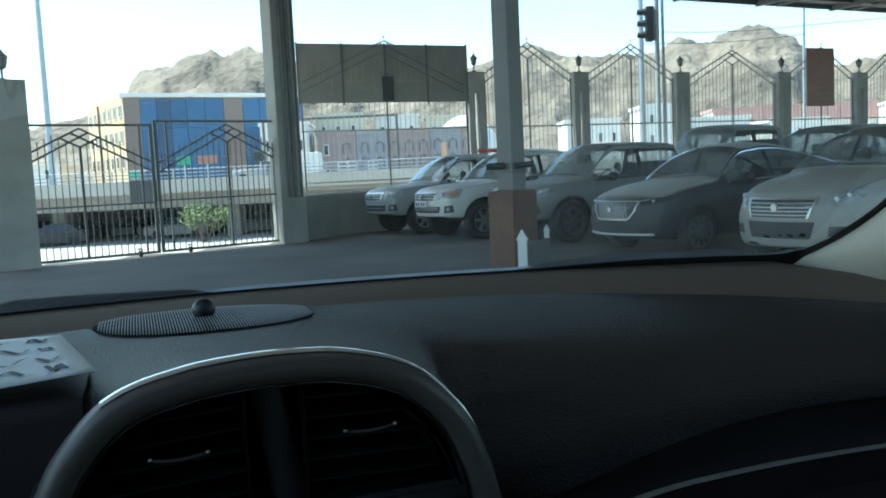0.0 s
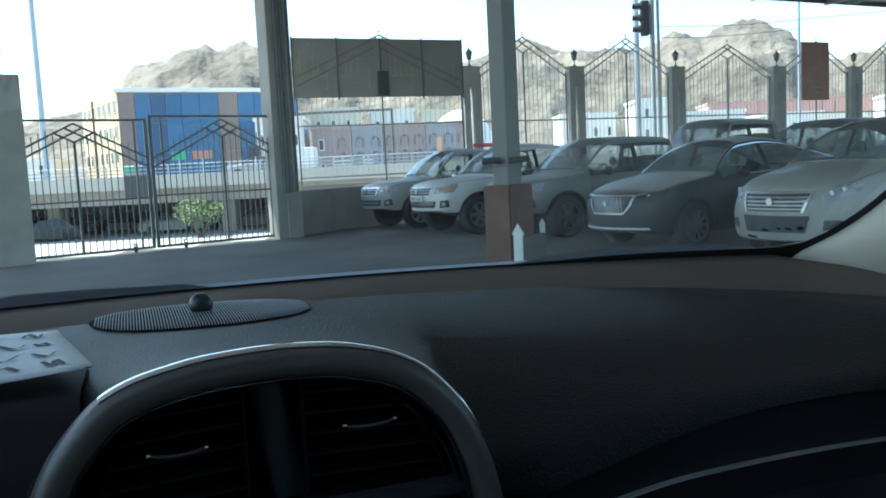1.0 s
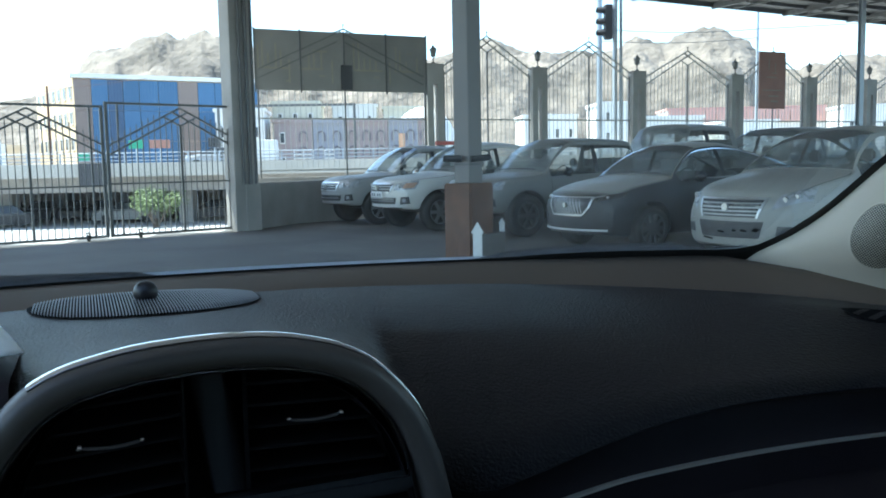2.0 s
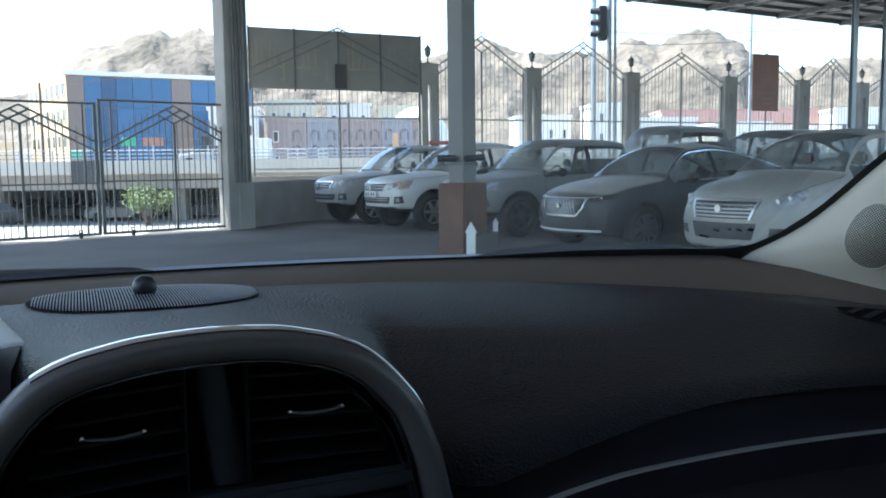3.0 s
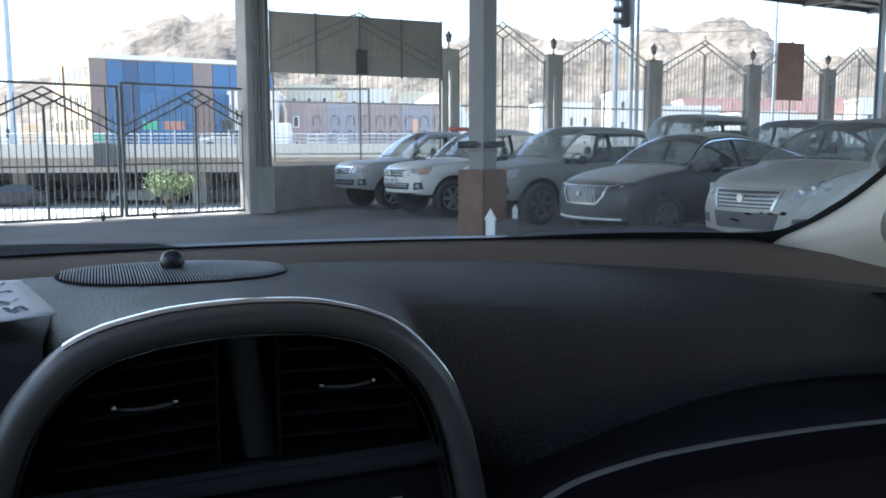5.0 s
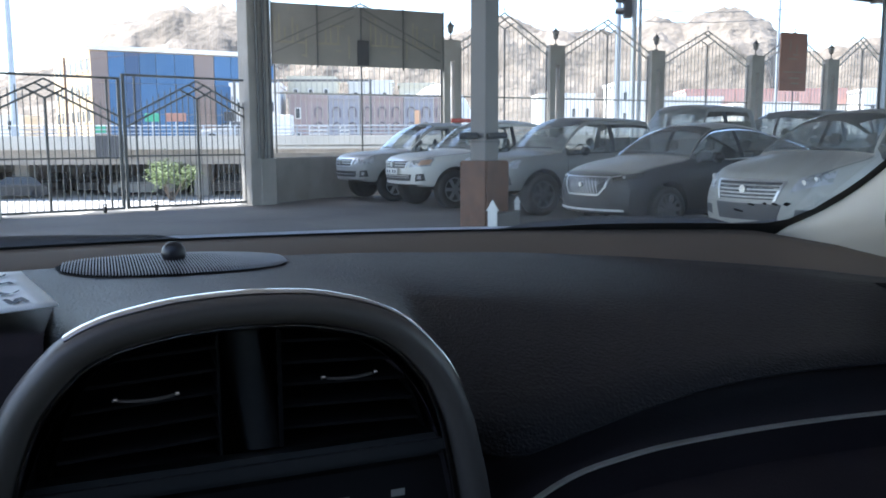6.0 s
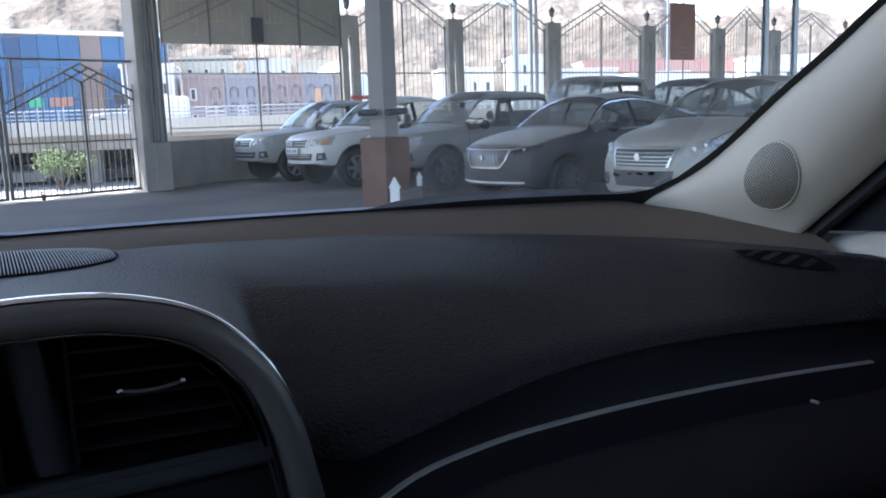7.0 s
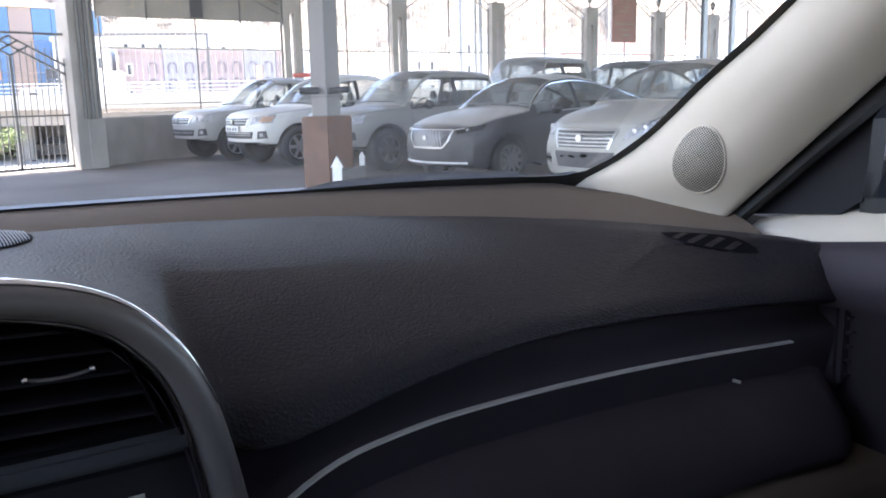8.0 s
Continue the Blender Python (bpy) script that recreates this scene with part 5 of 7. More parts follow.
class Shape:
    """The skin of a car as a function of the place along it, from the nose backwards."""

    def __init__(self, spec):
        self.p = spec
        self.L, self.W = spec["length"], spec["width"] / 2
        self.c0, self.r0, self.r1, self.c1 = spec["glass"]

    def roof(self, s):
        u = (s - self.r0) / (self.r1 - self.r0)
        return self.p["height"] - self.p.get("roof_drop", 0.04) * (2 * u - 0.8) ** 2

    def hood(self, s):
        return bez(self.p["hood"], s)

    def deck(self, s):
        return bez(self.p["deck"], s)

    def top(self, s):
        if s <= self.c0:
            return self.hood(s)
        if s < self.r0:
            u = (s - self.c0) / (self.r0 - self.c0)
            return lerp(self.hood(self.c0), self.roof(self.r0), u + 0.10 * math.sin(math.pi * u))
        if s <= self.r1:
            return self.roof(s)
        if s < self.c1:
            u = (s - self.r1) / (self.c1 - self.r1)
            return lerp(self.roof(self.r1), self.deck(self.c1), u - 0.08 * math.sin(math.pi * u))
        return self.deck(s)

    def crown(self, s):
        a = lerp(self.p["crown"], 0.035, smooth(self.c0 - 0.15, self.c0 + 0.1, s))
        a = lerp(a, 0.085, smooth(self.r0 - 0.25, self.r0 + 0.1, s))
        return lerp(a, 0.04, smooth(self.r1, self.c1, s))

    def half(self, s):
        n, t = min(1, s / self.p["nose"]), min(1, (self.L - s) / 0.6)
        flare = sum(math.exp(-((s - ax) / 0.42) ** 2) for ax in self.p["axles"])
        return self.W * (0.975 + 0.025 * min(1, flare)) * (1 - 0.13 * (1 - n) ** 2.2 - 0.08 * (1 - t) ** 2)

    def bow(self, s):
        return bez([(0, 0.26), (0.5, 0.17), (self.c0, 0.12), (self.r0, 0.06), (self.r1, -0.02), (self.L - 0.3, -0.08), (self.L, -0.10)], s)

    def levels(self, s):
        dip = 0.07 * (1 - min(1, s / 0.12)) ** 2
        zt = self.top(s) - dip
        zr = zt - self.crown(s)
        zs = min(bez(self.p["belt"], s) - dip, zr - 0.012)
        zb = self.p["low"] + self.p["front_lift"] * (1 - min(1, s / 0.5)) ** 2 + dip * 0.5
        return zb, zs, zr, zt

    def place(self, s, y, z):
        w = self.half(s)
        fade = (1 - min(1, s / 0.6)) ** 2
        zm = lerp(self.p["low"], self.hood(0.2), 0.45)
        return (self.L / 2 - s - self.bow(s) * (y / w) ** 2 - fade * 0.45 * (z - zm) ** 2, y, z)

    def rail_y(self, s, dz):
        w = self.half(s)
        full = self.p["height"] - bez(self.p["belt"], (self.r0 + self.r1) / 2) - 0.09
        return lerp(0.945 * w, self.p.get("roof_w", 0.72) * self.W, min(1, max(0, dz / full)))

    def side(self, s, k, sgn=1):
        zb, zs, zr, zt = self.levels(s)
        dz = (zr - zs) * k
        y = self.rail_y(s, dz) + 0.035 * math.sin(math.pi * k) * (zr - zs)
        return Vector(self.place(s, sgn * y, zs + dz))

    def half_ring(self, s):
        w = self.half(s)
        zb, zs, zr, zt = self.levels(s)
        low = [(0.80, 0.0), (0.92, 0.03), (0.968, 0.13), (0.985, 0.34), (0.993, 0.52), (1.0, 0.68), (0.998, 0.76), (0.985, 0.86), (0.968, 0.95)]
        out = [(f * w, lerp(zb, zs, k)) for f, k in low]
        for k in SIDE_K:
            p = self.side(s, k)
            out.append((p.y, p.z))
        yr = out[-1][0]
        cr = zt - zr
        out += [(yr * v, zr + cr * (1 - v ** 4 * 0.7 - v * v * 0.3)) for v in ROOF_V]
        return out

    def ring(self, s):
        h = self.half_ring(s)
        return [self.place(s, y, z) for y, z in h] + [self.place(s, -y, z) for y, z in h[-2::-1]]

    def end(self, s, n=10):
        return [[self.place(s, lerp(y, -y, q), z) for q in np.linspace(0, 1, n + 1)] for y, z in self.half_ring(s)[:-1]]


def car(name, m, spec, label, category, group="parked cars"):
    """A parked vehicle: x forward, y to its left. One skin from nose to tail, with the panes set into it."""
    t = thing(name, m, label, category, group)
    sh = Shape(spec)
    L, W = sh.L, sh.W
    c0, r0, r1, c1 = spec["glass"]
    low, col, R = spec["low"], spec["paint"], spec["wheel"]
    posts = spec["posts"]
    last = spec["last_pane"]
    marks = {0.0, 0.02, 0.06, 0.12, 0.2, 0.3, c0, c0 + 0.03, c0 + 0.12, r0 - 0.05, r0, r1, r1 + 0.05, c1 - 0.06, c1, last, L - 0.1, L - 0.03, L}
    for s, wd in posts:
        marks |= {s - wd / 2, s + wd / 2}
    xs = sorted({round(v, 4) for v in marks | set(np.linspace(0, L, 54))})
    xs = [s for k, s in enumerate(xs) if k == 0 or s - xs[k - 1] > 0.006]
    bm = bmesh.new()
    vr = sheet(bm, [sh.ring(s) for s in xs], True)
    nl, ns, n = 9, len(SIDE_K), len(vr[0])
    stops = [c0 + 0.12] + [s for s, _ in posts] + [last]
    # which pane, if any, each face of the grid belongs to
    bm.faces.ensure_lookup_table()
    f = 0
    for i in range(len(xs) - 1):
        mid = (xs[i] + xs[i + 1]) / 2
        for k in range(n):
            idx, half = 0, k if k < n // 2 else n - 2 - k
            if nl + 1 <= half < nl + ns - 2 and c0 + 0.12 < mid < last:
                if any(abs(mid - s) < wd / 2 for s, wd in posts):
                    idx = 1
                else:
                    j = sum(mid > s for s in stops) - 1
                    idx = 4 + 2 * j + (k > n // 2)
            elif half >= nl + ns + 1 - 1 and k != n - 1:
                if c0 + 0.03 < mid < r0 - 0.05:
                    idx = 2
                elif r1 + 0.03 < mid < c1 - 0.04:
                    idx = 3
                elif r0 - 0.05 < mid < r1 + 0.05 and spec.get("roof_paint"):
                    idx = 20
            elif half >= nl + ns - 2 and spec.get("roof_paint") and k != n - 1 and c0 + 0.1 < mid < c1 - 0.2:
                idx = 20
            bm.faces[f].material_index = idx
            f += 1
    for s in (0.0, L):
        sheet(bm, sh.end(s))
    bmesh.ops.remove_doubles(bm, verts=bm.verts, dist=0.0008)
    bmesh.ops.recalc_face_normals(bm, faces=bm.faces)
    tree = BVHTree.FromBMesh(bm)
    body = part("body", bm, col, t, mats=[col] * 22)
    # wheel arches cut through the flanks
    cut = bmesh.new()
    for ax in spec["axles"]:
        for sgn in (-1, 1):
            rod(cut, (L / 2 - ax, sgn * (W - 0.36), R + 0.02), (L / 2 - ax, sgn * (W + 0.3), R + 0.02), R * 1.15, 36)
    cme = bpy.data.meshes.new("cutter")
    cut.to_mesh(cme)
    cut.free()
    cob = new("cutter", cme)
    md = body.modifiers.new("arches", "BOOLEAN")
    md.operation, md.object, md.solver = "DIFFERENCE", cob, "EXACT"
    cob.matrix_basis = m
    bpy.context.view_layer.update()
    me = bpy.data.meshes.new_from_object(body.evaluated_get(bpy.context.evaluated_depsgraph_get()))
    bpy.data.objects.remove(cob)
    bpy.data.objects.remove(body)
    whole = bmesh.new()
    whole.from_mesh(me)
    for face in whole.faces:
        for ax in spec["axles"]:
            if all(math.hypot(v.co.x - L / 2 + ax, v.co.z - R - 0.02) < R * 1.155 for v in face.verts) and face.calc_center_median().z < 2.2 * R:
                face.material_index = 21

    def piece(nm, ids, mats, lab=""):
        b = whole.copy()
        bmesh.ops.delete(b, geom=[q for q in b.faces if q.material_index not in ids], context="FACES")
        if not b.faces:
            b.free()
            return None
        for q in b.faces:
            q.material_index = ids.index(q.material_index)
        pm = bpy.data.meshes.new(nm)
        b.to_mesh(pm)
        b.free()
        for x in mats:
            pm.materials.append(x)
        pm.shade_smooth()
        pm.set_sharp_from_angle(angle=radians(32))
        ob = new(nm, pm)
        ob.parent = t
        if lab:
            ob["label"] = lab
        return ob

    piece("body", [0, 1, 21], [col, spec.get("frame_paint", M["gloss_black"]), M["plastic"]])
    piece("roof", [20], [spec.get("roof_paint", col)])
    piece("windshield", [2], [M[spec.get("screen", "car_glass")]], "dusty windshield")
    piece("rear_window", [3], [M["car_side_glass"]])
    for j in range(len(stops) - 1):
        for q in (0, 1):
            piece("side_window", [4 + 2 * j + q], [M["car_side_glass"]])
    whole.free()
    bpy.data.meshes.remove(me)

    for ax in spec["axles"]:
        for sgn in (-1, 1):
            wheel(t, L / 2 - ax, sgn * (W - 0.135), R, 0.24, spec.get("rim", 0.64), spec.get("spokes", 6), sgn, spec.get("rim_metal", "alloy"))
        bm = bmesh.new()
        rod(bm, (L / 2 - ax, -W * 0.8, R), (L / 2 - ax, W * 0.8, R), 0.05, 8)
        part("axle", bm, M["plastic"], t)

    # cabin: dark tub, seats, facia and steering wheel
    zc = bez(spec["belt"], r0)
    bm = bmesh.new()
    tub = [[(L / 2 - s, y, z) for y, z in ((-W * 0.9, zc - 0.04), (-W * 0.86, zc - 0.10), (-W * 0.8, low + 0.25), (W * 0.8, low + 0.25), (W * 0.86, zc - 0.10), (W * 0.9, zc - 0.04))] for s in (c0 + 0.25, r0, r1, min(c1 - 0.1, L - 0.25))]
    sheet(bm, tub)
    part("cabin_lining", bm, M["seat"], t)
    bm = bmesh.new()
    box(bm, (L / 2 - c0 - 0.75, -W * 0.84, zc - 0.3), (L / 2 - c0 - 0.2, W * 0.84, zc - 0.03), bevel=0.05, seg=2)
    part("facia", bm, M["plastic"], t)
    for s in spec["seats"]:
        for y in (-W * 0.42, W * 0.42):
            seat(t, L / 2 - s, y, zc - 0.08)
    bm = bmesh.new()
    wm = Matrix.Translation((L / 2 - c0 - 0.85, W * 0.42, zc + 0.02)) @ Matrix.Rotation(radians(65), 4, "Y")
    ring = [wm @ Vector((0.18 * math.cos(a), 0.18 * math.sin(a), 0)) for a in np.linspace(0, 2 * math.pi, 21)]
    for a, b in zip(ring, ring[1:]):
        rod(bm, a, b, 0.014, 6)
    part("steering_wheel", bm, M["plastic"], t)

    for sgn in (-1, 1):
        d = (0, -sgn, 0)
        line = [sh.side(s, 0.06, sgn) + Vector((0, sgn * 0.006, 0)) for s in np.linspace(c0 + 0.15, last + 0.05, 16)]
        bm = bmesh.new()
        for a, b in zip(line, line[1:]):
            bar(bm, a, b, 0.012, 0.022)
        part("waist_strip", bm, M["chrome"] if spec.get("chrome_waist") else M["plastic"], t)
        if spec.get("chrome_waist"):
            bm = bmesh.new()
            line = [sh.side(s, 0.93, sgn) + Vector((0, sgn * 0.008, 0)) for s in np.linspace(c0 + 0.35, c1 - 0.22, 28)]
            for a, b in zip(line, line[1:]):
                bar(bm, a, b, 0.016, 0.022, up=(0, sgn, 0.2))
            part("window_trim", bm, M["chrome"], t, "chrome window line")
        # door mirror on its foot
        q = sh.side(c0 + 0.48, 0.12, sgn)
        bm = bmesh.new()
        box(bm, (q.x - 0.05, q.y + sgn * 0.15 - 0.105, q.z - 0.06), (q.x + 0.07, q.y + sgn * 0.15 + 0.105, q.z + 0.095), bevel=0.042, seg=3)
        part("mirror", bm, spec.get("mirror", col), t, smooth=True)
        bm = bmesh.new()
        bar(bm, q + Vector((0, -sgn * 0.03, -0.02)), q + Vector((0, sgn * 0.13, -0.02)), 0.06, 0.035)
        part("mirror_foot", bm, M["plastic"], t)
        for s in spec["seams"]:
            x, z1 = L / 2 - s, bez(spec["belt"], s) - 0.03
            patch("door_seam", tree, [(x - 0.005, sgn * 3, low + 0.12), (x + 0.005, sgn * 3, low + 0.12), (x + 0.005, sgn * 3, z1), (x - 0.005, sgn * 3, z1)], d, M["plastic"], t, 0.0015, 1, 8)
        x0, x1 = L / 2 - spec["axles"][0] - R * 1.3, L / 2 - spec["axles"][1] + R * 1.3
        patch("sill", tree, [(x0, sgn * 3, low + 0.03), (x1, sgn * 3, low + 0.03), (x1, sgn * 3, low + 0.10), (x0, sgn * 3, low + 0.10)], d, M["plastic"], t, 0.004, 8, 1)
        for s in spec["handles"]:
            x, z = L / 2 - s, bez(spec["belt"], s) - 0.11
            hit = tree.ray_cast(Vector((x, sgn * 3, z)), Vector(d))[0]
            if hit:
                bm = bmesh.new()
                box(bm, (x - 0.09, hit.y + sgn * 0.02 - 0.012, z - 0.016), (x + 0.09, hit.y + sgn * 0.02 + 0.012, z + 0.016), bevel=0.008)
                box(bm, (x - 0.085, hit.y - 0.012, z - 0.01), (x - 0.065, hit.y + 0.014, z + 0.01))
                box(bm, (x + 0.065, hit.y - 0.012, z - 0.01), (x + 0.085, hit.y + 0.014, z + 0.01))
                part("door_handle", bm, M["chrome"] if spec.get("chrome_handle") else col, t)
    # bonnet shut line on both sides
    for sgn in (-1, 1):
        line = [Vector(sh.place(s, sgn * sh.half_ring(s)[nl + ns][0], sh.half_ring(s)[nl + ns][1])) + Vector((0, 0, 0.001)) for s in np.linspace(0.16, c0 - 0.02, 14)]
        bm = bmesh.new()
        for a, b in zip(line, line[1:]):
            bar(bm, a, b, 0.010, 0.006)
        part("bonnet_seam", bm, M["plastic"], t)
    # wiper across the foot of the windshield
    bm = bmesh.new()
    for y0, y1 in ((-0.62, -0.02), (0.02, 0.60)):
        pts = [Vector(sh.place(c0 + 0.05, W * y, sh.top(c0 + 0.05) - 0.035 * (y ** 2) + 0.012)) for y in np.linspace(y0, y1, 6)]
        for a, b in zip(pts, pts[1:]):
            bar(bm, a, b, 0.025, 0.018)
    part("wiper", bm, M["plastic"], t)
    # front: every piece lies on the nose
    X = 4.0
    F = (-1, 0, 0)
    for nm, pts, mt, lift, lab, sym in spec["front"]:
        for sgn in ((-1, 1) if sym else (1,)):
            patch(nm, tree, [(X, sgn * y, z) for y, z in pts], F, M[mt] if mt in M else col, t, lift, 10, 4, lab)
    for z, y0, th in spec["slats"]:
        patch("grille_slat", tree, [(X, -y0, z), (X, y0, z), (X, y0, z + th), (X, -y0, z + th)], F, M["dusty_bar"], t, 0.02, 12, 1, "dusty chrome grille bar", 0.014)
    for y, z, r in spec.get("lamps", ()):
        for sgn in (-1, 1):
            hit = tree.ray_cast(Vector((X, sgn * y, z)), Vector(F))[0]
            bm = bmesh.new()
            rod(bm, hit + Vector((-0.01, 0, 0)), hit + Vector((0.016, 0, 0)), r, 16, r * 0.8)
            part("headlight_bulb", bm, M["alloy"], t, "bright round reflector")
    if spec.get("badge"):
        bm = bmesh.new()
        hit = tree.ray_cast(Vector((X, 0, spec["badge"])), Vector(F))[0]
        rod(bm, hit, hit + Vector((0.035, 0, 0)), spec.get("badge_r", 0.06), 18)
        part("badge", bm, M["dull_chrome"], t, "round chrome badge")
    if spec.get("plate"):
        z = spec["plate"]
        hit = tree.ray_cast(Vector((X, 0, z)), Vector(F))[0]
        bm = bmesh.new()
        box(bm, (hit.x + 0.01, -0.26, z - 0.06), (hit.x + 0.028, 0.26, z + 0.06), bevel=0.004)
        pl = part("number_plate", bm, M["white_paint"], t, "white number plate with dark bars")
        bm = bmesh.new()
        for y in (-0.18, -0.08, 0.06, 0.16):
            box(bm, (hit.x + 0.0285, y - 0.03, z - 0.03), (hit.x + 0.0305, y + 0.03, z + 0.03))
        part("plate_bar", bm, M["ink"], pl)
    return t


def heading(x, y, deg, length, g=None):
    """Pose of a car whose nose is at (x, y), facing along deg."""
    f = Vector((math.cos(radians(deg)), math.sin(radians(deg)), 0))
    c = Vector((x, y, 0)) - f * (length / 2)
    return Matrix.Translation((c.x, c.y, ground_z(x, y) if g is None else g)) @ pose(0, 0, 0, 0, 0, deg)


PICKUP_FRONT = [("grille", [(-0.40, 0.80), (0.40, 0.80), (0.46, 0.97), (-0.46, 0.97)], "plastic", 0.006, "", False),
                ("grille_frame", [(-0.42, 0.785), (0.42, 0.785), (0.42, 0.81), (-0.42, 0.81)], "dull_chrome", 0.016, "", False),
                ("grille_frame", [(-0.48, 0.955), (0.48, 0.955), (0.48, 0.985), (-0.48, 0.985)], "dull_chrome", 0.016, "", False),
                ("grille_frame", [(0.40, 0.79), (0.43, 0.79), (0.49, 0.97), (0.46, 0.97)], "dull_chrome", 0.016, "", True),
                ("lower_grille", [(-0.52, 0.56), (0.52, 0.56), (0.56, 0.69), (-0.56, 0.69)], "plastic", 0.006, "", False),
                ("bumper_bar", [(-0.5, 0.615), (0.5, 0.615), (0.5, 0.63), (-0.5, 0.63)], "alloy", 0.014, "", False),
                ("headlight", [(0.50, 0.83), (0.845, 0.86), (0.825, 1.02), (0.53, 0.97)], "lens_clear", 0.008, "clear headlight", True),
                ("fog_surround", [(0.63, 0.55), (0.80, 0.57), (0.80, 0.71), (0.66, 0.70)], "plastic", 0.006, "", True),
                ("fog_light", [(0.69, 0.60), (0.76, 0.60), (0.76, 0.67), (0.69, 0.67)], "lens_clear", 0.014, "", True),
                ("skid_panel", [(-0.62, 0.45), (0.62, 0.45), (0.66, 0.50), (-0.66, 0.50)], "plastic", 0.006, "", False)]


def pickup(col, **kw):
    s = dict(length=5.2, width=1.86, height=1.80, low=0.44, nose=0.7, front_lift=0.02, crown=0.06, paint=col, wheel=0.385, axles=(0.95, 4.05), spokes=6,
             hood=[(0, 1.0), (0.08, 1.045), (0.4, 1.10), (0.9, 1.14), (1.3, 1.17)], deck=[(3.4, 1.12), (5.1, 1.12), (5.2, 1.10)],
             belt=[(0, 0.9), (0.5, 1.0), (1.3, 1.07), (2.4, 1.09), (3.5, 1.12), (5.2, 1.1)],
             glass=(1.28, 2.12, 3.25, 3.54), posts=[(2.42, 0.10)], last_pane=3.28, seats=(2.25, 3.05), seams=(1.5, 2.42, 3.3), handles=(2.2, 3.1), roof_w=0.735,
             front=PICKUP_FRONT, slats=[(0.85, 0.42, 0.02), (0.905, 0.43, 0.02)], badge=0.885, badge_r=0.055, lamps=((0.60, 0.92, 0.05),))
    s.update(kw)
    return s


def sedan(col, **kw):
    s = dict(length=4.75, width=1.84, height=1.60, low=0.22, nose=0.85, front_lift=0.04, crown=0.07, paint=col, wheel=0.335, axles=(0.92, 3.68), spokes=10, rim=0.72,
             hood=[(0, 0.79), (0.08, 0.84), (0.4, 0.93), (0.8, 1.0), (1.2, 1.05)], deck=[(4.0, 1.12), (4.6, 1.10), (4.75, 1.02)],
             belt=[(0, 0.70), (0.5, 0.84), (1.2, 0.96), (2.4, 1.0), (4.0, 1.06), (4.75, 0.98)],
             glass=(1.12, 2.05, 3.1, 4.15), posts=[(2.5, 0.09)], last_pane=3.75, seats=(2.25, 3.1), seams=(1.4, 2.5, 3.35), handles=(2.3, 3.2), roof_w=0.66, roof_drop=0.06,
             front=[], slats=[], badge=0.62)
    s.update(kw)
    return s


P_SILVER = paint("paint_silver", (0.30, 0.30, 0.30), 0.35, 0.2)
P_WHITE = paint("paint_white", (0.66, 0.65, 0.62), 0.35, 0.15)
P_GREY = paint("paint_grey", (0.19, 0.188, 0.18), 0.4, 0.25)
# pale film on the dark car's upward faces paints dust plus reflected sky
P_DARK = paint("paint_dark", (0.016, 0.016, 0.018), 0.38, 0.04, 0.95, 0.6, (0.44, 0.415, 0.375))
P_CHAMP = paint("paint_champagne", (0.29, 0.28, 0.255), 0.35, 0.2)

HD = 208
car("pickup_truck", heading(-1.62, 19.45, HD, 5.2), pickup(P_SILVER, chrome_handle=True, mirror=M["chrome"]), "dusty silver pickup truck with chrome grille", "pickup truck")
car("pickup_truck", heading(-0.38, 17.2, HD, 5.2), pickup(P_WHITE, screen="car_glass_dusty", plate=0.745, front=PICKUP_FRONT + [("indicator", [(0.70, 0.87), (0.83, 0.885), (0.82, 0.99), (0.72, 0.97)], "amber", 0.014, "amber indicator", True), ("bumper_bar", [(-0.5, 0.655), (0.5, 0.655), (0.5, 0.67), (-0.5, 0.67)], "dull_chrome", 0.014, "", False)]), "dusty white pickup truck with orange indicators", "pickup truck")
car("pickup_truck", heading(1.11, 15.34, HD, 5.3), pickup(P_GREY, screen="car_glass_dusty", length=5.3, roof_drop=0.02, glass=(1.28, 2.12, 3.62, 3.78), posts=[(2.6, 0.12)], last_pane=3.6, seats=(2.4, 3.4), seams=(1.5, 2.6, 3.62), handles=(2.4, 3.4), axles=(0.95, 4.2), rim_metal="dark_alloy", mirror=M["plastic"]), "dust-covered grey double-cab pickup truck", "pickup truck")
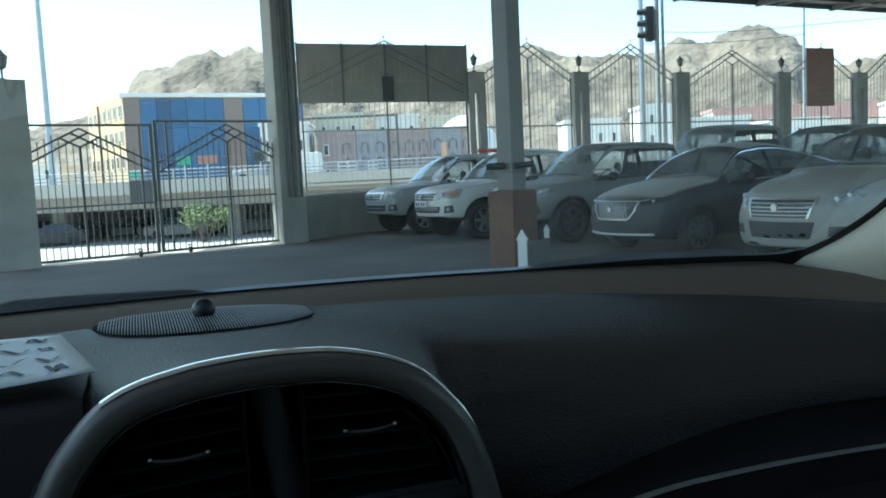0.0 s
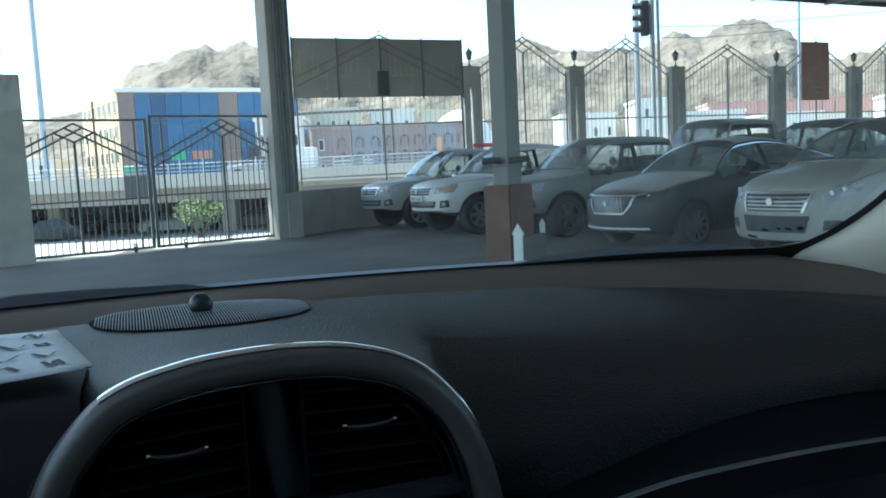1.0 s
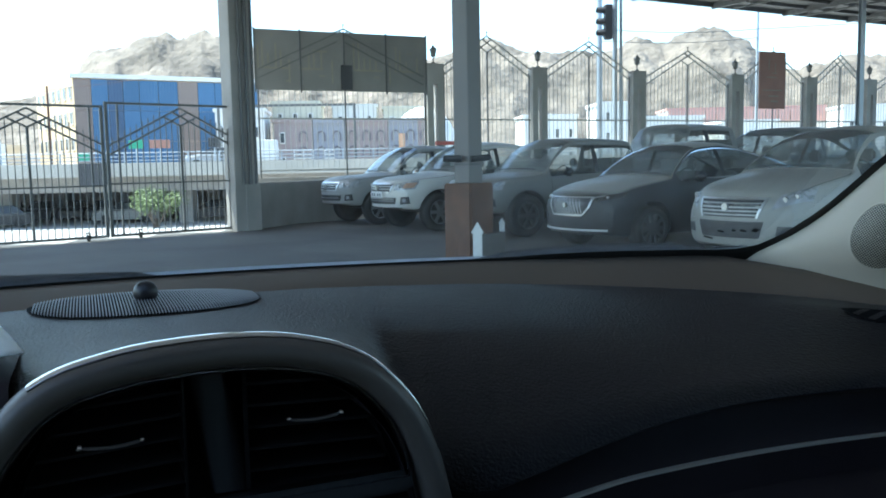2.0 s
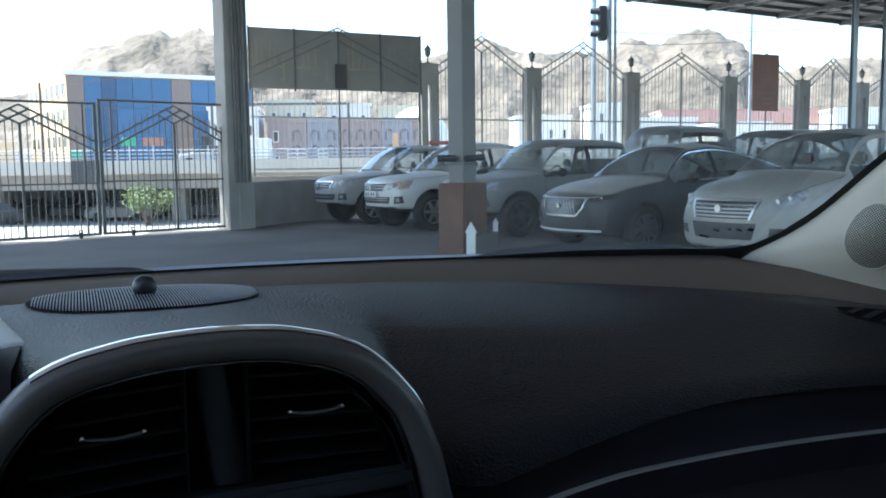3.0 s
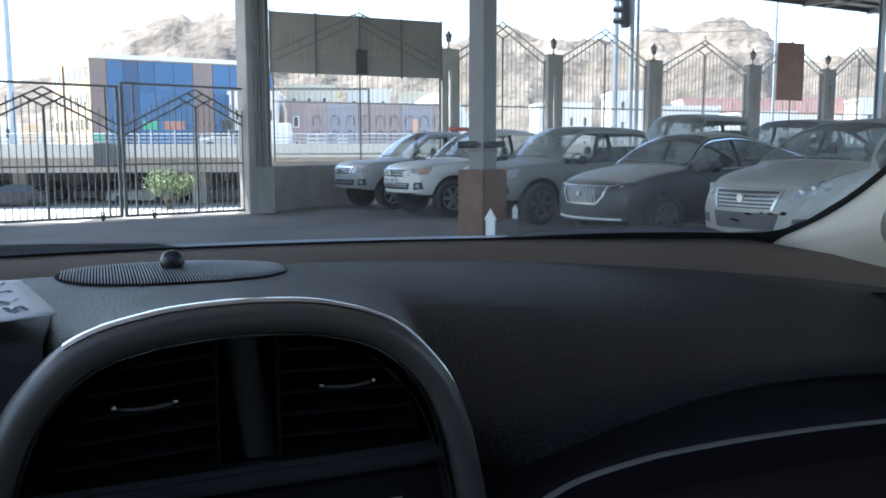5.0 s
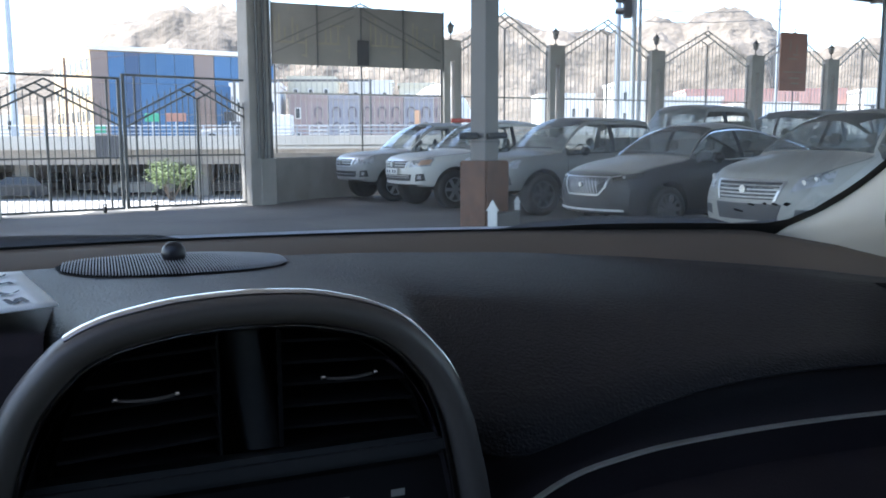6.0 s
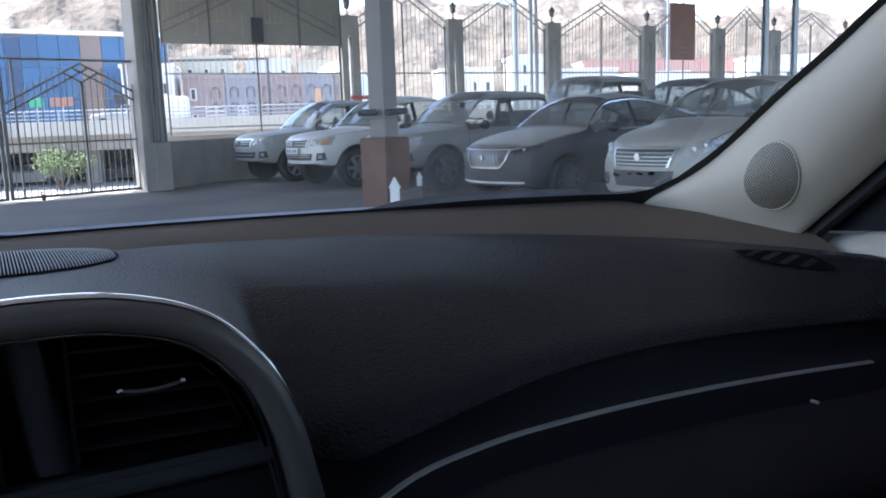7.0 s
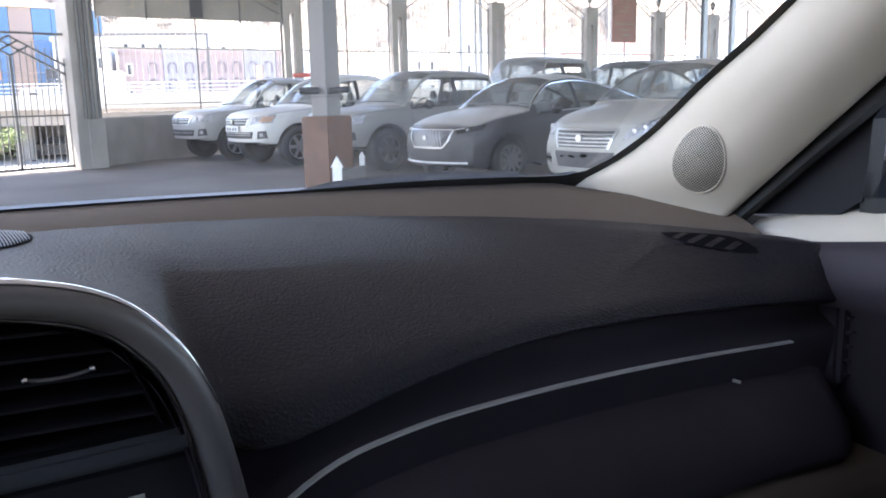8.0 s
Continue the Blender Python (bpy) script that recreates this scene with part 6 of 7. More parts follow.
car("sedan_car", heading(2.54, 12.49, HD, 4.9), sedan(P_DARK, rim_metal="dark_alloy", length=4.9, glass=(1.28, 2.12, 3.25, 4.4), last_pane=3.95, height=1.63, hood=[(0, 0.85), (0.08, 0.90), (0.4, 0.99), (0.8, 1.06), (1.2, 1.11)], deck=[(4.0, 1.15), (4.75, 1.13), (4.9, 1.05)], belt=[(0, 0.76), (0.5, 0.89), (1.2, 1.0), (2.4, 1.03), (4.0, 1.09), (4.75, 1.0)], chrome_waist=True, badge=0.695, badge_r=0.035, mirror=M["gloss_black"],
    front=[("grille", [(-0.33, 0.555), (0.33, 0.555), (0.46, 0.815), (-0.46, 0.815)], "plastic", 0.008, "dark honeycomb grille", False),
           *[("grille_mesh", [(y - 0.004 - k, 0.565), (y + 0.004 - k, 0.565), (y * 1.28 + 0.004 + k, 0.805), (y * 1.28 - 0.004 + k, 0.805)], "alloy", 0.011, "", False) for y in np.linspace(-0.25, 0.25, 11) for k in (-0.07, 0.135)],
           ("grille_frame", [(-0.32, 0.533), (0.32, 0.533), (0.33, 0.563), (-0.33, 0.563)], "dull_chrome", 0.016, "", False),
           ("grille_frame", [(0.31, 0.535), (0.345, 0.550), (0.45, 0.665), (0.42, 0.665)], "dull_chrome", 0.016, "", True),
           ("grille_frame", [(0.42, 0.665), (0.45, 0.665), (0.495, 0.815), (0.465, 0.815)], "dull_chrome", 0.016, "", True),
           ("grille_frame", [(-0.47, 0.807), (0.47, 0.807), (0.47, 0.823), (-0.47, 0.823)], "dull_chrome", 0.014, "", False),
           ("headlight", [(0.53, 0.745), (0.80, 0.805), (0.80, 0.885), (0.52, 0.815)], "lens_dark", 0.008, "slim dark headlight", True),
           ("headlight_strip", [(0.49, 0.805), (0.62, 0.830), (0.62, 0.843), (0.49, 0.820)], "dull_chrome", 0.014, "", True),
           ("side_intake", [(0.56, 0.425), (0.78, 0.465), (0.80, 0.605), (0.62, 0.565)], "plastic", 0.006, "", True),
           ("lower_grille", [(-0.5, 0.395), (0.5, 0.395), (0.48, 0.485), (-0.48, 0.485)], "plastic", 0.006, "", False),
           ("lip", [(-0.70, 0.315), (0.70, 0.315), (0.70, 0.345), (-0.70, 0.345)], "white_paint", 0.03, "bright lower lip", False)],
    lamps=((0.66, 0.81, 0.025),)), "dusty dark sedan with a chrome-framed mesh grille", "sedan")
car("sedan_car", heading(4.0, 10.0, HD, 4.86), sedan(P_CHAMP, glass=(1.2, 2.1, 3.15, 4.2), length=4.86, height=1.75, hood=[(0, 0.86), (0.08, 0.94), (0.4, 1.05), (0.8, 1.13), (1.2, 1.19)], deck=[(4.0, 1.23), (4.7, 1.20), (4.86, 1.1)],
    belt=[(0, 0.79), (0.5, 0.95), (1.2, 1.08), (2.4, 1.12), (4.0, 1.17), (4.86, 1.06)], badge=0.755, badge_r=0.045,
    front=[("grille", [(-0.40, 0.635), (0.40, 0.635), (0.47, 0.855), (-0.47, 0.855)], "plastic", 0.006, "", False),
           ("grille_frame", [(-0.49, 0.845), (0.49, 0.845), (0.49, 0.870), (-0.49, 0.870)], "dull_chrome", 0.02, "", False),
           ("grille_frame", [(0.39, 0.625), (0.42, 0.625), (0.50, 0.865), (0.47, 0.865)], "dull_chrome", 0.02, "", True),
           ("lower_grille", [(-0.42, 0.385), (0.42, 0.385), (0.48, 0.585), (-0.48, 0.585)], "plastic", 0.006, "", False),
           ("fog_surround", [(0.60, 0.415), (0.78, 0.435), (0.78, 0.535), (0.62, 0.535)], "plastic", 0.006, "", True),
           ("headlight", [(0.55, 0.725), (0.84, 0.835), (0.82, 1.005), (0.60, 0.895)], "lens_clear", 0.006, "swept clear headlight", True)],
    slats=[(0.655, 0.40, 0.018), (0.70, 0.415, 0.018), (0.745, 0.43, 0.018), (0.795, 0.45, 0.018)], lamps=((0.66, 0.845, 0.04), (0.75, 0.885, 0.035))), "dusty champagne sedan with a barred chrome grille", "sedan")
car("pickup_truck", heading(4.3, 19.1, HD, 6.2) @ Matrix.Scale(1.2, 4), pickup(P_GREY, height=1.84, roof_drop=0.015, crown=0.03, glass=(1.75, 2.15, 3.4, 3.5), posts=[(2.55, 0.12)], screen="car_glass_dusty"), "dusty grey pickup truck in the back row", "pickup truck")
car("sport_utility", heading(7.3, 19.35, HD, 5.6) @ Matrix.Scale(1.22, 4), pickup(P_GREY, screen="car_glass_dusty", length=4.7, height=1.72, hood=[(0, 0.9), (0.1, 0.96), (0.5, 1.03), (1.25, 1.1)], deck=[(4.4, 1.1), (4.7, 1.05)], belt=[(0, 0.85), (0.5, 0.95), (1.3, 1.02), (4.7, 1.06)], glass=(1.2, 1.95, 4.05, 4.6), posts=[(2.45, 0.1), (3.4, 0.1)], last_pane=4.2, axles=(0.9, 3.6), seams=(1.5, 2.45, 3.4), slats=[], badge=None, front=[], lamps=()), "dusty grey sport utility car in the back row", "car")

# ---- beyond the fence ----
def build_overpass():
    t = thing("overpass", pose(0, 0, 0, 0, 0, 2.5), "pale concrete overpass with steel rails", "bridge", kind="structure")
    bm = bmesh.new()
    box(bm, (-110, 56.06, 0.95), (80, 80, 1.40))
    box(bm, (-110, 55.8, 0.93), (80, 56.05, 1.82), bevel=0.03)
    part("deck", bm, M["overpass"], t)
    # set back under the parapet; its darker grey adds to the overhang's shade
    bm = bmesh.new()
    box(bm, (-110, 57.4, -0.05), (80, 58.1, 0.95))
    part("beam", bm, M["concrete"], t, "recessed edge beam, greyed darker for shade")
    for x in np.arange(-84, 66, 12.0):
        bm = bmesh.new()
        box(bm, (x - 0.5, 59.5, -6.3), (x + 0.5, 61.0, 0.9), bevel=0.05)
        box(bm, (x - 0.5, 70.0, -6.3), (x + 0.5, 71.5, 0.9), bevel=0.05)
        part("column", bm, M["concrete"], t)
    bm = bmesh.new()
    for z in (1.98, 2.22, 2.46):
        rod(bm, (-110, 55.95, z), (80, 55.95, z), 0.035, 6)
    part("rail", bm, M["galv"], t)
    bm = bmesh.new()
    for x in np.arange(-89, 70, 2.0):
        box(bm, (x - 0.04, 55.9, 1.8), (x + 0.04, 56.0, 2.5))
    part("rail_posts", bm, M["galv"], t)
    bm = bmesh.new()
    box(bm, (-110, 77, -6.3), (80, 77.6, 0.8))
    part("abutment", bm, M["concrete"], t)
    bm = bmesh.new()
    box(bm, (-17.75, 55.5, 0.42), (-16.05, 55.8, 1.88), bevel=0.03)
    part("junction_box", bm, M["plastic"], t, "dark steel cabinet on the parapet")


M["overpass"] = mat("overpass", (0.40, 0.375, 0.33), 0.9, vary=0.15, scale=0.3, fine=6, bump=0.2)
build_overpass()


def window_set(t, origin, d, n, cols, rows, w, h, dx, dz, z0, arch=False):
    """Rows of recessed-looking windows with a proud surround on one facade."""
    out = Vector(n)
    for i in range(cols):
        for j in range(rows):
            c = Vector(origin) + Vector(d) * (dx * (i + 0.5)) + Vector((0, 0, z0 + dz * j))
            s = Vector(d)
            bm = bmesh.new()
            bar(bm, c + out * 0.06 - Vector((0, 0, 0.12)), c + out * 0.06 + Vector((0, 0, h + 0.12)), w + 0.26, 0.12, up=out)
            f = part("window", bm, M["town_white"], t)
            bm = bmesh.new()
            bar(bm, c + out * 0.13, c + out * 0.13 + Vector((0, 0, h)), w, 0.06, up=out)
            if arch:
                rod(bm, c + out * 0.10 + Vector((0, 0, h)), c + out * 0.16 + Vector((0, 0, h)), w / 2, 14)
            part("pane", bm, M["window_dark"], f)


def arched_windows(t, wall, cols, rows, dx, h):
    """Tall windows under a dark horseshoe moulding, with shutters in the wall's own colour."""
    for i in range(cols):
        for j in range(rows):
            x, z = dx * (i + 0.5), h - 1.15 - 1.5 * j
            w = 0.36
            bm = bmesh.new()
            arc = [(x + w * math.cos(f), z + w * math.sin(f)) for f in np.linspace(0, math.pi, 13)]
            arc = [(x + w, z - 0.62)] + arc + [(x - w, z - 0.62)]
            for a, b in zip(arc, arc[1:]):
                bar(bm, (a[0], -0.06, a[1]), (b[0], -0.06, b[1]), 0.13, 0.12, up=(0, -1, 0))
            f = part("window", bm, M["moulding"], t, "dark horseshoe moulding")
            bm = bmesh.new()
            box(bm, (x - w + 0.07, -0.04, z - 0.62), (x + w - 0.07, 0.02, z + 0.05))
            part("shutter", bm, wall, f)


def build_blue_building():
    t = thing("blue_building", pose(-36.9, 100, 0), "large building with blue and brown cladding and a cream flank", "building")
    A, B, C = Vector((0, 0, 0)), Vector((19.6, 9.85, 0)), Vector((-10.4, 15, 0))
    h0, h1 = -6.2, 12.4
    D = B + C
    bm = bmesh.new()
    lo = [bm.verts.new(p + Vector((0, 0, h0))) for p in (A, B, D, C)]
    hi = [bm.verts.new(p + Vector((0, 0, h1))) for p in (A, B, D, C)]
    bm.faces.new(lo)
    bm.faces.new(hi[::-1])
    for k in range(4):
        bm.faces.new((lo[k], lo[(k + 1) % 4], hi[(k + 1) % 4], hi[k]))
    part("wall", bm, M["cream"], t)
    d = (B - A).normalized()
    n = Vector((d.y, -d.x, 0))
    span = (B - A).length
    cuts = [(0, 0.085, "brown_clad"), (0.085, 0.17, "blue_clad"), (0.17, 0.245, "blue_dark"), (0.245, 0.33, "blue_clad"), (0.33, 0.43, "blue_clad"), (0.43, 0.535, "blue_clad"), (0.535, 0.645, "brown_clad"), (0.645, 0.74, "blue_clad"), (0.74, 0.83, "blue_clad"), (0.83, 0.92, "blue_clad"), (0.92, 1.0, "blue_clad")]
    for a, b, mt in cuts:
        for z0, z1 in ((1.2, 4.8), (4.8, 8.4), (8.4, 12.0)):
            bm = bmesh.new()
            p, q = A + d * (span * a + 0.03), A + d * (span * b - 0.03)
            bar(bm, (p + q) / 2 + n * 0.1 + Vector((0, 0, z0 + 0.02)), (p + q) / 2 + n * 0.1 + Vector((0, 0, z1 - 0.02)), (q - p).length, 0.2, up=n)
            part("cladding_panel", bm, M[mt], t)
    bm = bmesh.new()
    bar(bm, A + Vector((-0.1, 0, 12.35)) - d * 0.3, B + Vector((0, 0, 12.35)), 0.9, 0.5)
    part("parapet", bm, M["town_white"], t)
    e = (C - A).normalized()
    m2 = Vector((-e.y, e.x, 0))
    if m2.x > 0:
        m2 = -m2
    window_set(t, A + Vector((0, 0, 0)), e, m2, 7, 4, 0.75, 1.3, 2.55, 3.0, 0.9)
    return t


build_blue_building()


def town_house(x, y, w, d, h, mt, cols, rows, yaw, label, arch=False, roof=None, z0=-6.2):
    t = thing("town_building", pose(x, y, 0, 0, 0, yaw), label, "building", "town buildings")
    bm = bmesh.new()
    box(bm, (0, 0, z0), (w, d, h))
    part("wall", bm, M[mt], t)
    bm = bmesh.new()
    e = 0.0 if arch else 0.2
    box(bm, (-e, -0.2, h), (w + e, d + 0.2, h + 0.4))
    part("parapet", bm, M[roof or mt], t)
    if cols:
        dx = w / cols
        if arch:
            arched_windows(t, M[mt], cols, rows, dx, h)
            return t
        window_set(t, (0, 0, 0), (1, 0, 0), (0, -1, 0), cols, rows, dx * 0.22, 1.1, dx, h / (rows + 0.3), max(0.4, h - rows * h / (rows + 0.3) + 0.5) if rows > 1 else h * 0.4, arch)
    return t


for args in (
    (-10.0, 84, 1.9, 9, 5.6, "town_red", 1, 2, 0, "dusky pink town building with arched windows", True),
    (-8.05, 84, 3.1, 9, 5.6, "town_grey", 2, 2, 0, "blue-grey town building with arched windows", True),
    (-4.9, 84, 4.2, 9, 5.6, "town_red", 3, 2, 0, "dusky pink town building with arched windows", True),
    (-0.65, 84, 2.95, 9, 5.6, "town_grey", 2, 2, 0, "blue-grey town building with arched windows", True),
    (2.35, 84, 1.2, 9, 5.6, "town_red", 1, 2, 0, "dusky pink town building with arched windows", True),
    (-20.5, 98, 5.5, 9, 7.8, "town_white", 3, 2, 4, "white town building with small windows"),
    (-14.2, 100, 4.0, 9, 6.6, "town_red", 2, 2, 4, "dusky pink town building with small windows"),
    (-16, 112, 6, 9, 9.6, "town_yellow", 3, 3, 0, "pale yellow house on the slope"),
    (-8.5, 118, 6, 8, 9.5, "town_white", 3, 3, 0, "white and yellow house on the slope"),
    (-1.5, 116, 5, 8, 9.0, "town_yellow", 2, 3, 0, "pale yellow house on the slope"),
    (17, 110, 7, 8, 7.2, "town_white", 4, 2, 0, "white low town building"),
    (26, 105, 5, 8, 8.4, "town_white", 3, 3, 0, "white town building with small windows"),
    (32, 110, 9, 9, 6.8, "town_white", 5, 2, 0, "white low town building"),
    (43, 108, 7, 9, 6.0, "town_white", 3, 2, -4, "white low town building"),
    (46, 140, 26, 9, 9.6, "town_white", 0, 0, -6, "long white building with a red band", False, "town_pink"),
    (70, 128, 12, 9, 9.0, "town_white", 5, 2, -12, "white town building in the haze"),
    (88, 118, 16, 9, 8.0, "town_white", 6, 2, -20, "white town building in the haze"),
    (-62, 105, 14, 9, 4.5, "town_white", 5, 2, 8, "white low town building"),
    (-90, 110, 20, 9, 5.5, "town_white", 6, 2, 12, "white low town building"),
):
    town_house(*args)


def build_red_bands():
    t = thing("red_awning", pose(46, 139.6, 0, 0, 0, -6), "row of faded red panels along a roof", "awning")
    for k in range(13):
        bm = bmesh.new()
        box(bm, (2.0 * k + 0.05, -0.25, 7.4), (2.0 * k + 1.9, 0.0, 9.6))
        part("panel", bm, M["town_pink"], t)


build_red_bands()


def build_tower():
    t = thing("white_tower", pose(20.5, 118, -6), "slender white tower above the roofs", "tower")
    bm = bmesh.new()
    box(bm, (-0.9, -0.9, 0), (0.9, 0.9, 17.5))
    box(bm, (-1.3, -1.3, 13.5), (1.3, 1.3, 14.1))
    rod(bm, (0, 0, 17.5), (0, 0, 20.5), 0.9, 8, 0.1)
    part("shaft", bm, M["town_white"], t)


build_tower()


def build_dome():
    bm = bmesh.new()
    bmesh.ops.create_uvsphere(bm, u_segments=28, v_segments=16, radius=4.2, matrix=Matrix.Translation((3.6, 104, 3.2)) @ Matrix.Diagonal((1, 1, 1.25, 1)))
    rod(bm, (3.6, 104, -6.2), (3.6, 104, 3.4), 4.1, 28)
    tagged(part("white_dome", bm, M["town_white"], smooth=True), "large white domed tank", "dome")
    bm = bmesh.new()
    box(bm, (0.40, 83.86, 3.0), (1.0, 84.06, 4.5), bevel=0.03)
    tagged(part("orange_panel", bm, M["orange"]), "orange panel on a building front", "panel")


build_dome()


def lamp_post(x, y, z, h, r, label, arm=True):
    t = thing("street_lamp", pose(x, y, z), label, "street lamp", "street lamps")
    bm = bmesh.new()
    rod(bm, (0, 0, 0), (0, 0, h), r, 10, r * 0.6)
    part("pole", bm, M["galv"], t, smooth=False)
    if arm:
        bm = bmesh.new()
        rod(bm, (0, 0, h - 0.05), (1.6, 0, h + 0.35), r * 0.45, 8)
        part("arm", bm, M["galv"], t)
        bm = bmesh.new()
        box(bm, (1.5, -0.12, h + 0.28), (2.2, 0.12, h + 0.42), bevel=0.03)
        part("lamp_head", bm, M["galv"], t)
    return t


lamp_post(-28.0, 61, 1.45, 18, 0.24, "tall blue-grey street lamp on the overpass")
lamp_post(8.83, 36.0, -3.4, 17, 0.16, "tall grey street lamp behind the fence")
lamp_post(17.5, 40.0, -3.4, 13.5, 0.09, "thin white street lamp behind the fence")


def traffic_signal(x, y):
    t = thing("traffic_signal", pose(x, y, -3.2), "black three-lamp traffic signal on a steel pole", "traffic light")
    bm = bmesh.new()
    rod(bm, (0.0, 0, 0), (0.0, 0, 13), 0.09, 10)
    rod(bm, (0.28, 0.05, 0), (0.22, 0.05, 13), 0.06, 10)
    part("pole", bm, M["galv"], t)
    head = part("signal_head", (lambda b: (box(b, (-0.42, -0.14, 9.1), (-0.12, 0.14, 10.4), bevel=0.04), b)[1])(bmesh.new()), M["plastic"], t)
    for k in range(3):
        z = 9.33 + 0.42 * k
        bm = bmesh.new()
        rod(bm, (-0.40, 0, z), (-0.46, 0, z), 0.13, 14)
        part("lens", bm, M["window_dark"], head)
        bm = bmesh.new()
        sheet(bm, [[(-0.42, 0.16 * math.cos(f), z + 0.16 * math.sin(f)), (-0.70, 0.15 * math.cos(f), z + 0.13 * math.sin(f))] for f in np.linspace(-0.4, math.pi + 0.4, 14)])
        part("visor", bm, M["plastic"], head)
    bm = bmesh.new()
    for z in (9.3, 10.1):
        box(bm, (-0.14, -0.03, z), (0.0, 0.03, z + 0.06))
    part("bracket", bm, M["plastic"], t)


traffic_signal(8.4, 31.8)


def steel_column(x, y):
    bm = bmesh.new()
    box(bm, (-0.1, -0.09, -0.2), (0.1, -0.075, ROOF_Z))
    box(bm, (-0.1, 0.075, -0.2), (0.1, 0.09, ROOF_Z))
    box(bm, (-0.01, -0.075, -0.2), (0.01, 0.075, ROOF_Z))
    ob = tagged(part("steel_column", bm, M["galv"]), "pale steel canopy column near the fence", "column", "canopy columns")
    ob.matrix_basis = pose(x, y, 0, 0, 0, FENCE_YAW)


steel_column(17.6, 31.1)
steel_column(19.25, 31.8)


def build_cabin():
    t = thing("guard_cabin", pose(22.5, 32.6, 0, 0, 0, FENCE_YAW), "small pale blue-green guard cabin with a flat roof", "cabin")
    bm = bmesh.new()
    box(bm, (-1.6, -1.1, 0), (1.6, 1.1, 2.75), bevel=0.03)
    part("wall", bm, M["cabin_paint"], t)
    bm = bmesh.new()
    box(bm, (-1.8, -1.3, 2.75), (1.8, 1.3, 2.9), bevel=0.02)
    part("roof", bm, M["galv"], t)
    for x in (-1.0, 0.3):
        bm = bmesh.new()
        box(bm, (x, -1.13, 1.3), (x + 0.9, -1.09, 2.3))
        part("window", bm, M["window_dark"], t)


M["cabin_paint"] = mat("cabin_paint", (0.22, 0.34, 0.36), 0.6, vary=0.1, bump=0.05)
build_cabin()


def build_antenna():
    t = thing("mast", pose(-33.5, 84, -6), "thin rust-brown steel mast", "mast")
    bm = bmesh.new()
    rod(bm, (0, 0, 0), (0, 0, 15.6), 0.16, 6, 0.1)
    rod(bm, (0, 0, 15.2), (9, 2, 16.4), 0.02, 4)
    rod(bm, (0, 0, 15.2), (-12, 2, 11.0), 0.02, 4)
    part("pole", bm, M["rust_paint"], t)


build_antenna()


def build_cables():
    t = thing("overhead_cables", pose(0, 0, 0), "thin overhead cables strung between lamp posts", "cables")
    for p, q1 in (((8.83, 36.0, 6.95), (17.5, 40.0, 7.5)), ((8.83, 36.0, 6.45), (17.5, 40.0, 7.1)), ((17.5, 40.0, 7.5), (60, 60, 12.5))):
        bm = bmesh.new()
        pts = [Vector(p).lerp(Vector(q1), q) - Vector((0, 0, 0.15 * math.sin(math.pi * q))) for q in np.linspace(0, 1, 16)]
        for a, b in zip(pts, pts[1:]):
            rod(bm, a, b, 0.016, 4)
        part("cable", bm, M["iron"], t)


build_cables()


def road_sign(x, y, z, w, h, mt, label):
    t = thing("road_sign", pose(x, y, z), label, "road sign", "road signs")
    bm = bmesh.new()
    box(bm, (-w / 2, -0.03, 0.0), (w / 2, 0.03, h), bevel=0.01)
    part("plate", bm, M[mt], t)
    bm = bmesh.new()
    rod(bm, (0, 0.06, -1.6), (0, 0.06, h), 0.05, 6)
    part("post", bm, M["galv"], t)


road_sign(-18.7, 62, 2.9, 1.0, 0.6, "green_sign", "small green road sign on the overpass")
road_sign(-17.0, 62, 2.9, 1.5, 0.6, "sign_red", "red board on the overpass")
road_sign(-13.1, 62, 2.9, 0.9, 0.7, "plastic", "dark board on the overpass")
road_sign(-20.6, 57, 2.0, 0.7, 0.55, "green_sign", "small green road sign on the overpass")


def rail_frame(x, w):
    t = thing("rail_frame", pose(x, 56.15, 1.82, 0, 0, 2.5), "white steel rail frame standing on the parapet", "railing", "rail frames")
    for u in (-w / 2, 0.0, w / 2):
        bm = bmesh.new()
        box(bm, (u - 0.035, -0.03, 0), (u + 0.035, 0.03, 0.62))
        part("upright", bm, M["white_paint"], t)
    for z in (0.05, 0.3, 0.58):
        bm = bmesh.new()
        box(bm, (-w / 2, -0.04, z), (w / 2, -0.031, z + 0.07))
        part("rail", bm, M["white_paint"], t)


rail_frame(-6.05, 1.25)
rail_frame(-4.35, 0.6)


def build_gauge():
    t = thing("height_gauge", pose(0, 60, 1.4), "dark steel height gauge frame over the roadway", "gauge frame")
    bm = bmesh.new()
    box(bm, (-12.4, -0.08, 4.2), (-2.7, 0.08, 4.36))
    part("beam", bm, M["iron"], t)
    for x in (-12.3, -2.8):
        bm = bmesh.new()
        box(bm, (x - 0.08, -0.08, 0), (x + 0.08, 0.08, 4.2))
        part("post", bm, M["iron"], t)


build_gauge()


def box_truck(x, y, z, yaw):
    t = thing("box_truck", pose(x, y, z, 0, 0, yaw), "small white box truck on the overpass", "truck")
    bm = bmesh.new()
    box(bm, (-0.9, -0.8, 0.55), (0.9, 2.2, 2.3), bevel=0.04)
    part("cargo_box", bm, M["white_paint"], t)
    bm = bmesh.new()
    box(bm, (-0.85, 2.25, 0.45), (0.85, 3.6, 1.9), bevel=0.12, seg=2)
    part("cab", bm, P_WHITE, t)
    for k in (-0.2, 2.9):
        for sd in (-0.75, 0.75):
            bm = bmesh.new()
            rod(bm, (sd - 0.1, k, 0.32), (sd + 0.1, k, 0.32), 0.32, 16)
            part("wheel", bm, M["rubber"], t)


